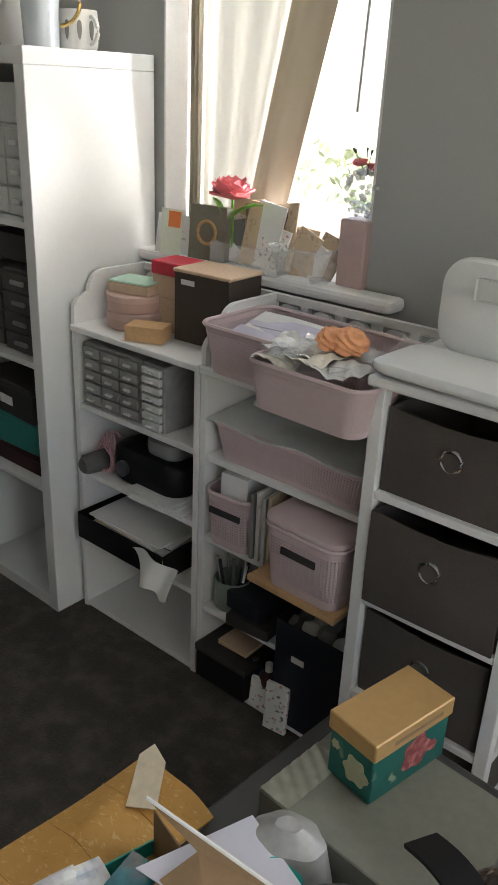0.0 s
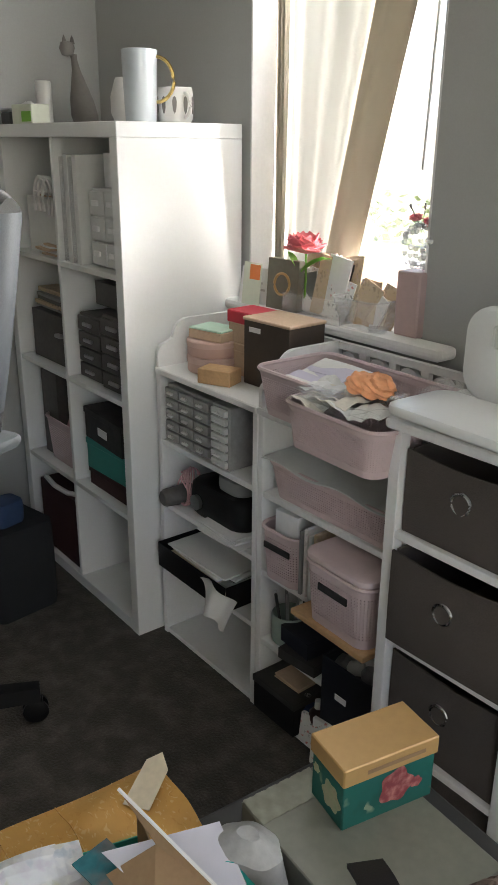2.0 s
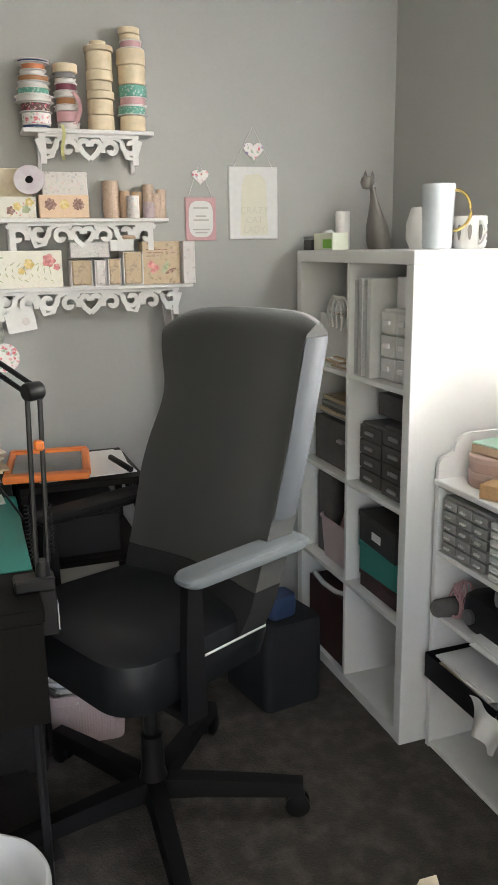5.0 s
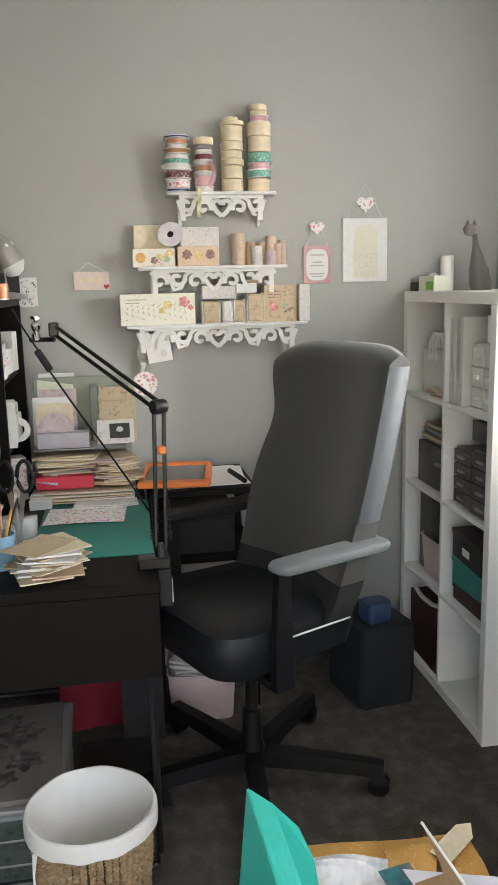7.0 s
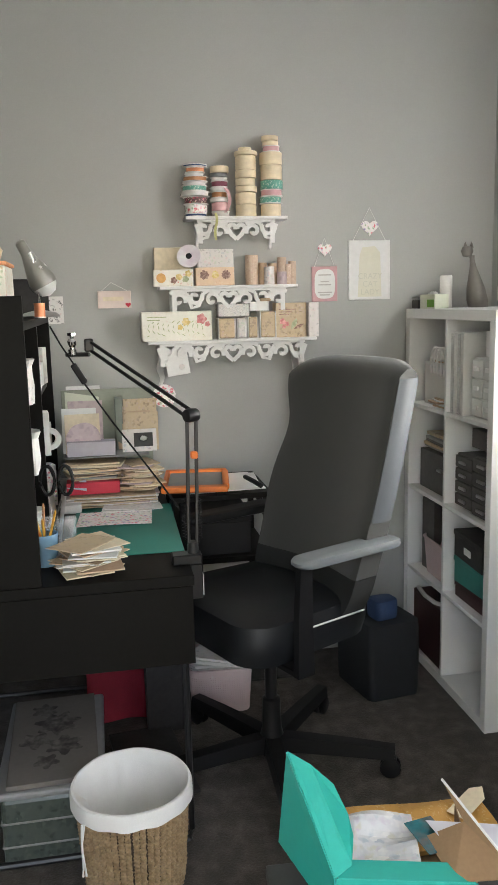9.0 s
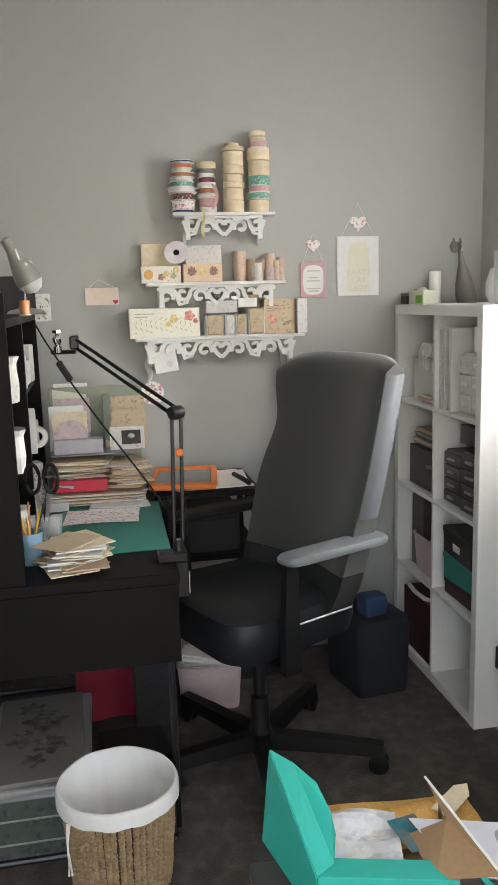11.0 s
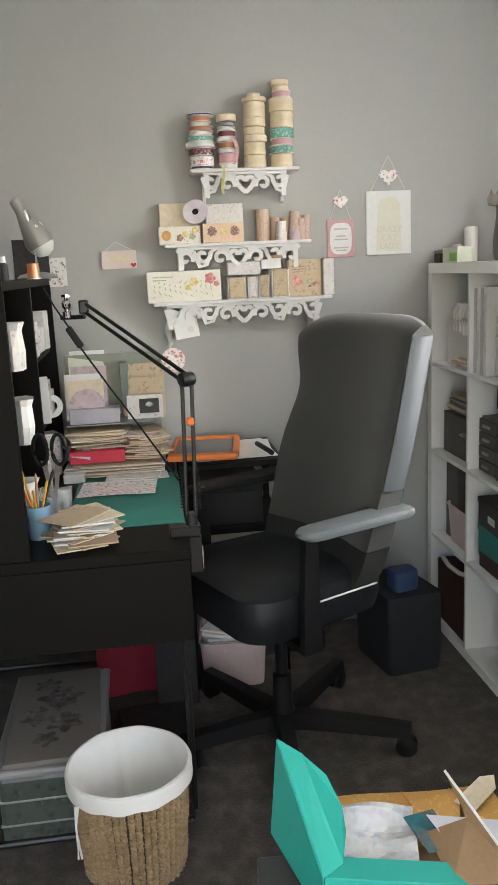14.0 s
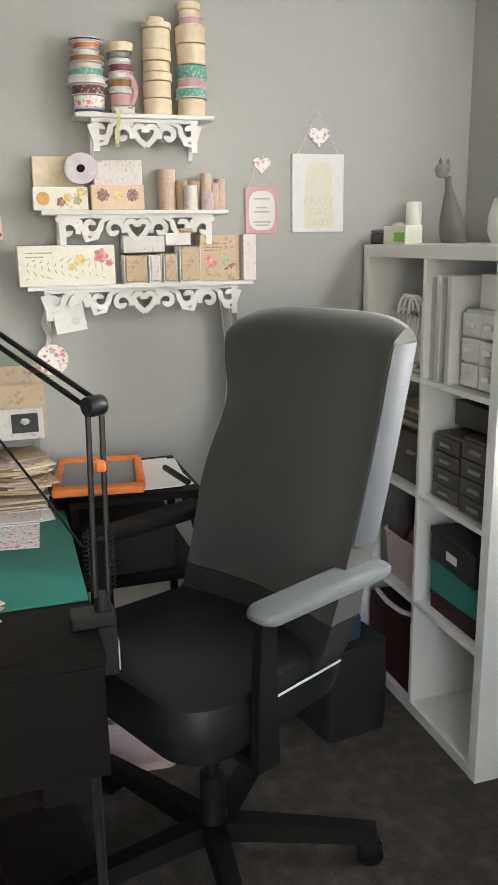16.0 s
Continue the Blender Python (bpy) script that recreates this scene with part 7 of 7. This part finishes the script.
sheet(bm, lambda u, v: (0.10 - 0.10 * v + 0.014 * math.sin(7 * u + 3 * v) * (1 - v), -0.14 + 0.27 * u + 0.02 * (0.5 - u) * v, 0.005 + 0.285 * v - 0.035 * v * (2 * u - 1) ** 2 + 0.008 * math.sin(5 * u)), 16, 14, 0.05)
part("bag", bm, "red_cloth", t2, smooth=True)
for s2 in (-0.05, 0.06):
    part("strap", tube(nb(), [(0.02, s2 - 0.03, 0.25), (0.05, s2 - 0.02, 0.30), (0.05, s2 + 0.02, 0.30), (0.02, s2 + 0.03, 0.25)], 0.006, 6), "red_cloth", t2, smooth=True)
cr = thing("storage_crate", "clear plastic crate of green craft paper below the desk", "crate", pose(-1.505, -0.235, 0.0006))
M["crate_paper"] = printed("green_grey_contents", (0.075, 0.09, 0.078), [(0.03, 0.035, 0.03), (0.11, 0.12, 0.105), (0.05, 0.065, 0.056)], 34, 0.5, 0.3)
part("box", bx(-0.25, 0.255, -0.135, 0.135, 0, 0.205, 0.014), "crate_paper", cr)
for zz in (0.06, 0.13):
    part("rib", bx(-0.252, 0.258, -0.137, 0.137, zz, zz + 0.006, 0.002), "smoke", cr)
part("lid", bx(-0.262, 0.267, -0.147, 0.147, 0.2055, 0.228, 0.008), "grey", cr)
t2 = thing("picture_board", "pale board printed with a dark flower lying on the crate", "picture board", pose(-1.505, -0.235, 0.2292, 0, 0, 2))
part("board", bx(-0.235, 0.25, -0.125, 0.125, 0, 0.014, 0.001), material("taupe_board", (0.17, 0.155, 0.14), 0.7, vary=0.1), t2)
M["bloom_ink"] = material("faded_bloom_ink", (0.06, 0.055, 0.05), 0.7, scale=40, vary=0.5, bump=0.02, second=(0.15, 0.138, 0.125), mix=(0.35, 0.65))
for dx, dy, r, n in ((-0.06, 0.01, 0.075, 7), (0.07, 0.03, 0.06, 6), (0.03, -0.055, 0.05, 5), (0.15, -0.02, 0.04, 5), (-0.15, -0.03, 0.045, 6)):
    pts = [(dx + r * (0.8 + 0.2 * math.cos(n * a)) * math.cos(a), dy + r * (0.8 + 0.2 * math.cos(n * a)) * math.sin(a)) for a in np.linspace(0, 2 * math.pi, 41)[:-1]]
    part("flower_print", prism(nb(), pts, (0, 0, 0.0142 + 0.0002 * n), (1, 0, 0), (0, 1, 0), (0, 0, 0.0002)), "bloom_ink", t2)
t = small_box("flat_folder", pose(-1.675, 0.06, 0.0006, 0, 0, 8), 0.42, 0.22, 0.015, "dark", "dark flat folder lying on the carpet", "folder")
part("spine", bx(-0.212, -0.2105, -0.11, 0.11, 0.0, 0.016, 0), "dark", t)
part("cover_edge", bx(-0.21, 0.21, -0.112, -0.1105, 0.0, 0.016, 0), "dark", t)
ft = thing("file_tray", "shallow black box tray of papers against the wall", "tray", pose(-2.293, 0.604, 0.0006))
part("base", bx(-0.112, 0.112, -0.119, 0.119, 0, 0.008, 0.002), "dark", ft)
for k in (-1, 1):
    part("side", bx(-0.112, 0.112, k * 0.115 - 0.004, k * 0.115 + 0.004, 0.0082, 0.075, 0.002), "dark", ft)
    part("end", bx(k * 0.108 - 0.004, k * 0.108 + 0.004, -0.1105, 0.1105, 0.0082, 0.075, 0.002), "dark", ft)
paper_stack("tray_papers", pose(-2.293, 0.604, 0.009), 0.174, 0.188, 12, ["pastel", "paper", "linen"], "loose printed papers heaped in the black tray", step=0.0075, loose=0.006, turn=3, seed=90)

# ---- waste basket ----
basket = thing("waste_basket", "round woven seagrass basket with a white cloth liner", "waste basket", pose(-1.135, -0.018, 0))
BH = 0.283
part("bottom", lathe(nb(), [(0, 0.001), (0.118, 0.001), (0.120, 0.006), (0, 0.008)], 32), "wicker", basket)
# Core wall is darkened so that the gaps between braids read as shade.
part("core_wall", lathe(nb(), [(0.121, 0.002), (0.138, BH - 0.034), (0.135, BH - 0.034), (0.118, 0.004), (0.121, 0.002)], 48), "wicker_core", basket, "shadowed inner weave", smooth=True)
rnd = random.Random(52)
for k in range(48):
    a0 = 2 * math.pi * k / 48 + rnd.uniform(-0.012, 0.012)
    bm = nb()
    turns, ph = rnd.uniform(13, 15), rnd.uniform(0, 6)
    for s in (0, 1):
        strand = []
        for q in range(72):
            v = q / 71
            tw = ph + 2 * math.pi * turns * v + math.pi * s
            r = 0.1225 + 0.020 * v + 0.0052 * math.cos(tw) + 0.001 * math.sin(17 * v + k)
            a = a0 + 0.0046 * math.sin(tw) / r
            strand.append((r * math.cos(a), r * math.sin(a), 0.004 + (BH - 0.024) * v))
        tube(bm, strand, [0.0046 + 0.0009 * math.sin(q * 1.9 + k) for q in range(72)], 5)
    part("braid", bm, "wicker", basket, smooth=True)
bm = nb()
prof = [(0, 0.012), (0.096, 0.014), (0.104, 0.04), (0.117, 0.17), (0.128, BH - 0.022), (0.136, BH - 0.006), (0.143, BH + 0.003), (0.149, BH + 0.008), (0.155, BH + 0.007), (0.159, BH - 0.002), (0.159, BH - 0.034), (0.156, BH - 0.036)]
lathe(bm, prof, 72, wobble=0.004, phase=0.4)
for v in bm.verts:
    a = math.atan2(v.co.y, v.co.x)
    r = v.co.xy.length
    if r > 0.1:
        v.co.z += 0.003 * math.sin(2 * a + 1) + 0.001 * math.sin(9 * a) + (0.002 * math.sin(13 * a) if r > 0.15 and v.co.z < BH - 0.01 else 0)
        if v.co.z < BH - 0.005 and r < 0.142:
            v.co.xy *= 1 - 0.085 * max(0, math.sin(4 * a + 3 * v.co.z + 0.7 * math.sin(2 * a))) ** 6 + 0.010 * math.sin(13 * a + 8 * v.co.z)
part("cloth_liner", bm, "linen", basket, "white cotton liner folded over the rim", smooth=True)
for s in (0, 1):
    part("tie_string", tube(nb(), [(0.105, -0.122 - 0.006 * s, BH - 0.03), (0.112, -0.130, BH - 0.075), (0.100 + 0.01 * s, -0.130, BH - 0.12), (0.108, -0.124 - 0.008 * s, BH - 0.17)], 0.003, 6), "linen", basket, smooth=True)

# ---- low table and what lies on it ----
TZ = 0.385
table = thing("low_table", "low grey table crowded with boxes and craft papers", "table", pose(-0.255, 0.67, 0, 0, 0, -4))
part("tabletop", bx(-0.34, 0.30, -0.46, 0.42, TZ - 0.03, TZ, 0.006), material("grey_table_top", (0.055, 0.055, 0.055), 0.5, vary=0.1), table)
for a in (-0.28, 0.26):
    for b in (-0.42, 0.38):
        part("leg", bx(a - 0.02, a + 0.02, b - 0.02, b + 0.02, 0, TZ - 0.0305), "black_wood", table)
TT = TZ + 0.0006
t2 = thing("paper_pad", "pale green-grey pad of craft paper with a printed edge", "paper pad", pose(-0.348, 0.872, TT, 0, 0, -4))
part("pad", bx(-0.15, 0.155, -0.118, 0.125, 0, 0.085, 0.002), material("sage_pad_cover", (0.20, 0.20, 0.165), 0.45, scale=8, vary=0.12), t2)
bm = nb()
sheet(bm, lambda u, v: (-0.149 + 0.055 * u, -0.116 + 0.13 * v, 0.0867 + 0.0008 * math.sin(34 * v + 9 * u) + 0.0007 * math.sin(71 * v + 21 * u)), 8, 40, 0.0008)
part("foil_end", bm, material("crinkled_clear_film", (0.27, 0.27, 0.21), 0.34, 0.0, scale=40, vary=0.2, bump=0.1), t2, "crinkled shiny film end", smooth=True)
gb = thing("gift_box", "teal floral gift box with a matt gold lid", "gift box", pose(-0.396, 0.936, TT + 0.0855, 0, 0, -11))
part("body", bx(-0.043, 0.043, -0.083, 0.083, 0, 0.090, 0.002), "teal_floral", gb)
part("lid", bx(-0.0465, 0.0465, -0.086, 0.086, 0.082, 0.114, 0.002), "gold_card", gb, "matt gold lid")
for a, z, r, c in ((0.012, 0.06, 0.030, "berry_print"), (0.05, 0.05, 0.010, "berry_print")):
    part("flower_print", motif(r, (0, 0, 0), 5), c, gb).matrix_basis = Matrix.Translation((0.0434, a, z * 0.8)) @ pose(0, 0, 0, 0, 0, 90)
for a, z, r in ((0.012, 0.05, 0.026), (-0.03, 0.075, 0.009)):
    part("flower_print", motif(r * 0.9, (a, -0.0834, z * 0.8), 6), "blossom_print", gb)
part("text_bar", bx(0.0467, 0.0472, -0.045, 0.06, 0.094, 0.101, 0), "card", gb)
# open teal mailing box
def facet(points, thick=0.0025):
    bm = nb()
    pts = [Vector(q) for q in points]
    n = (pts[1] - pts[0]).cross(pts[2] - pts[0]).normalized() * thick
    a, b = [bm.verts.new(q) for q in pts], [bm.verts.new(q + n) for q in pts]
    bm.faces.new(a[::-1])
    bm.faces.new(b)
    for k in range(len(a)):
        bm.faces.new((a[k], a[(k + 1) % len(a)], b[(k + 1) % len(a)], b[k]))
    return bm


mb = thing("mailing_box", "open teal card mailing box with a flap torn up", "mailing box", pose(-0.5, 0.474, TT, 0, 0, -15))
w2, d2, h2 = 0.115, 0.125, 0.108
part("bottom", bx(-w2, w2, -d2, d2, 0, 0.003, 0), "card", mb)
part("wall", bx(w2 - 0.003, w2, -d2, d2, 0.0032, h2, 0.0008), "lining", mb)
part("wall", bx(-w2, -w2 + 0.003, -d2, d2, 0.0032, h2 * 0.45, 0.0008), "lining", mb)
part("wall", bx(-w2 + 0.0032, w2 - 0.0032, -d2, -d2 + 0.003, 0.0032, h2, 0.0008), "lining", mb)
part("wall", bx(-w2 + 0.0032, w2 - 0.0032, d2 - 0.003, d2, 0.0032, h2, 0.0008), "card", mb)
part("front_flap", bx(w2 - 0.05, w2 + 0.001, -d2 + 0.004, d2 - 0.004, h2 + 0.0005, h2 + 0.003, 0.0008), "lining", mb)
c0, c1 = (w2, -d2 - 0.001, h2), (w2 - 0.005, -d2 - 0.002, 0.02)
tipp, low, mid, inn = (-0.07, -0.215, h2 + 0.135), (-0.085, -0.235, h2 - 0.075), (-0.02, -0.098, h2 + 0.036), (w2 - 0.03, -d2 + 0.03, h2 + 0.006)
part("torn_flap", facet([tipp, low, c1, c0]), "lining", mb, "teal outer face of the torn flap")
part("torn_flap", facet([c0, inn, (0.03, -0.09, h2 + 0.025), mid, (-0.035, -0.125, h2 + 0.088), (-0.05, -0.17, h2 + 0.12), tipp]), "lining", mb, "bright teal inner face of the torn flap")
part("card_flap", facet([(-0.008, 0.050, 0.108), (0.105, 0.085, 0.10), (0.14, 0.19, 0.14), (-0.065, 0.088, 0.192), (0.012, 0.118, 0.156)]), "card", mb, "brown card flap leaning up with a pale cut edge")
fa, fb, fc, fd = Vector((-0.008, 0.050, 0.108)), Vector((0.105, 0.085, 0.10)), Vector((0.14, 0.19, 0.14)), Vector((0.012, 0.118, 0.156))
fn = (fb - fa).cross(fc - fa).normalized() * 0.0042
def on_flap(u, v):
    return (fa * (1 - u) + fb * u) * (1 - v) + (fd * (1 - u) + fc * u) * v + fn
part("tear", facet([on_flap(u, v) for u, v in ((0.30, 0.42), (0.42, 0.30), (0.60, 0.36), (0.74, 0.50), (0.60, 0.62), (0.50, 0.55), (0.40, 0.62))], 0.0004), "dark", mb, "dark ragged tear in the card")
part("smear", facet([on_flap(u, v) for u, v in ((0.24, 0.66), (0.34, 0.60), (0.40, 0.72), (0.30, 0.80))], 0.0004), "teal_card", mb, "teal ink smear")
part("cut_edge", tube(nb(), [(0.14, 0.19, 0.1425), (-0.065, 0.088, 0.194)], 0.0028, 6), "paper", mb)
t2 = thing("photo_packet", "glossy packet of photo prints in the mailing box", "packet", pose(-0.525, 0.454, TT + 0.082, 4, 3, -14))
bm = nb()
sheet(bm, lambda u, v: (-0.075 + 0.15 * u, -0.07 + 0.13 * v, 0.012 + 0.008 * math.sin(5 * u + 4 * v) + 0.004 * math.sin(13 * u)), 10, 10, 0.006)
part("print", bm, "tropical", t2)
bm = nb()
sheet(bm, lambda u, v: (-0.085 + 0.15 * u, -0.082 + 0.11 * v, 0.003 + 0.006 * math.sin(6 * u + 3 * v)), 8, 8, 0.002)
part("sleeve", bm, "linen", t2)
t2 = thing("photo_card", "dark blue-green glossy photo card", "card", pose(-0.49, 0.534, TT + 0.11, 0, 4, 10))
part("card", bx(-0.05, 0.04, -0.03, 0.03, 0, 0.002, 0), material("sea_photo", (0.03, 0.16, 0.19), 0.25, scale=22, vary=0.4, second=(0.12, 0.10, 0.09)), t2)
t2 = thing("white_sheet", "plain white folded sheet leaning over the box flap", "paper")
part("sheet", facet([(-0.515, 0.532, TT + 0.128), (-0.38, 0.562, TT + 0.11), (-0.325, 0.652, TT + 0.115), (-0.455, 0.687, TT + 0.135)], 0.0012), material("lilac_white_sheet", (0.60, 0.59, 0.66), 0.6, vary=0.03), t2)
t2 = thing("beige_envelope", "torn beige envelope standing up behind the flap", "envelope", pose(-0.638, 0.655, TT + 0.036, 5, 0, 35))
part("paper", prism(nb(), [(-0.024, 0), (0.022, 0), (0.020, 0.085), (-0.004, 0.118), (-0.024, 0.095)], (0, 0, 0), (1, 0, 0), (0, 1, 0), (0, 0, 0.0012)), "cream_paper", t2)
t2 = thing("quilted_mailer", "mustard patterned padded mailer lying over the table edge", "padded mailer", pose(-0.655, 0.575, TT + 0.001, 0, -2, -4))
bm = nb()
sheet(bm, lambda u, v: (-0.085 + 0.17 * u, -0.20 + 0.36 * v, 0.013 + 0.018 * math.sin(math.pi * u) + 0.006 * math.sin(math.pi * 4 * v) * math.sin(math.pi * u) + 0.003 * math.sin(9 * u + 7 * v)), 14, 24, 0.012)
part("mailer", bm, "quilt", t2, smooth=True)
def over_mailer(u, v):
    return (-0.085 + 0.17 * u, -0.20 + 0.36 * v, 0.0135 + 0.018 * math.sin(math.pi * u) + 0.006 * math.sin(math.pi * 4 * v) * math.sin(math.pi * u) + 0.003 * math.sin(9 * u + 7 * v))
for v in (0.22, 0.5, 0.78):
    part("seam", tube(nb(), [over_mailer(k / 14, v) for k in range(15)], 0.0013, 5), "quilt", t2, smooth=True)
t2 = thing("tape_bag", "crumpled clear bag with a teal tape roll inside", "bag", pose(-0.405, 0.70, TT + 0.003, 0, 0, 20))
bm = nb()
lathe(bm, [(0, 0), (0.06, 0.004), (0.075, 0.03), (0.06, 0.062), (0.02, 0.072), (0, 0.07)], 40, m=Matrix.Diagonal((0.85, 0.62, 2.0, 1)), wobble=0.05, phase=3)
part("bag", bm, material("smoky_bag", (0.40, 0.40, 0.39), 0.3, scale=20, vary=0.2, bump=0.2), t2, smooth=True)
part("tape_roll", lathe(nb(), [(0.026, -0.006), (0.036, -0.006), (0.036, 0.006), (0.026, 0.006), (0.026, -0.006)], 22, m=pose(0.0, -0.048, 0.09, 62, 0, 25)), "teal_card", t2)
t2 = thing("black_strap", "folded black webbing strap lying over a grey bag", "strap", pose(-0.15, 0.715, TT + 0.165, 0, 0, -28))
bm = nb()
sheet(bm, lambda u, v: (-0.12 + 0.26 * u, -0.024 + 0.048 * v, 0.014 + 0.022 * math.sin(math.pi * min(1, u * 1.4)) + 0.003 * math.sin(8 * u)), 18, 4, 0.006)
part("strap", bm, "black_plastic", t2, smooth=True)
t2 = thing("grey_bag", "crumpled translucent grey bag", "bag", pose(-0.27, 0.655, TT + 0.001))
part("bag", lathe(nb(), [(0, 0), (0.05, 0.003), (0.065, 0.03), (0.05, 0.065), (0.015, 0.08), (0, 0.078)], 44, m=Matrix.Diagonal((1.1, 0.8, 2.1, 1)), wobble=0.06, phase=5), "dusk", t2, smooth=True)
t2 = thing("dried_leaves", "little heap of brown dried paper leaves", "paper leaves", pose(-0.325, 0.652, TT + 0.001))
part("leaf_spray", blossom(nb(), (0, 0, 0.012), 0.055, 12, 12, 0.2, 0.85), "sepia", t2)
# crocheted cloth: a net of loops
cc = thing("crocheted_cloth", "heaped taupe crocheted lace cloth", "crochet cloth", pose(-0.085, 0.765, TT))
bm = nb()
def heap(u, v):
    x, y = -0.13 + 0.30 * u, -0.14 + 0.28 * v
    z = 0.012 + 0.25 * math.exp(-((x / 0.11) ** 2 + ((y - 0.03) / 0.11) ** 2)) + 0.014 * math.sin(21 * u) * math.sin(17 * v + 4 * u)
    return Vector((x, y, max(0.006, z)))
N = 18
for i in range(N + 1):
    tube(bm, [heap(i / N + 0.018 * math.sin(3.14 * j + i * 3.14), j / 40) for j in range(41)], 0.0036, 5)
    tube(bm, [heap(j / 40, i / N + 0.018 * math.sin(3.14 * j + i * 3.14)) for j in range(41)], 0.0042, 5)
part("net", bm, "crochet", cc, smooth=True)
bm = nb()
sheet(bm, lambda u, v: heap(u, v) - Vector((0, 0, 0.006)), 16, 16, 0.001)
part("underlay", bm, "dark", cc, smooth=True)
t2 = thing("white_box_edge", "white card box standing on the table by the cloth", "box", pose(-0.145, 0.982, TT, 0, 0, -30))
part("body", bx(-0.05, 0.05, -0.012, 0.012, 0, 0.10, 0.001), "paper", t2)
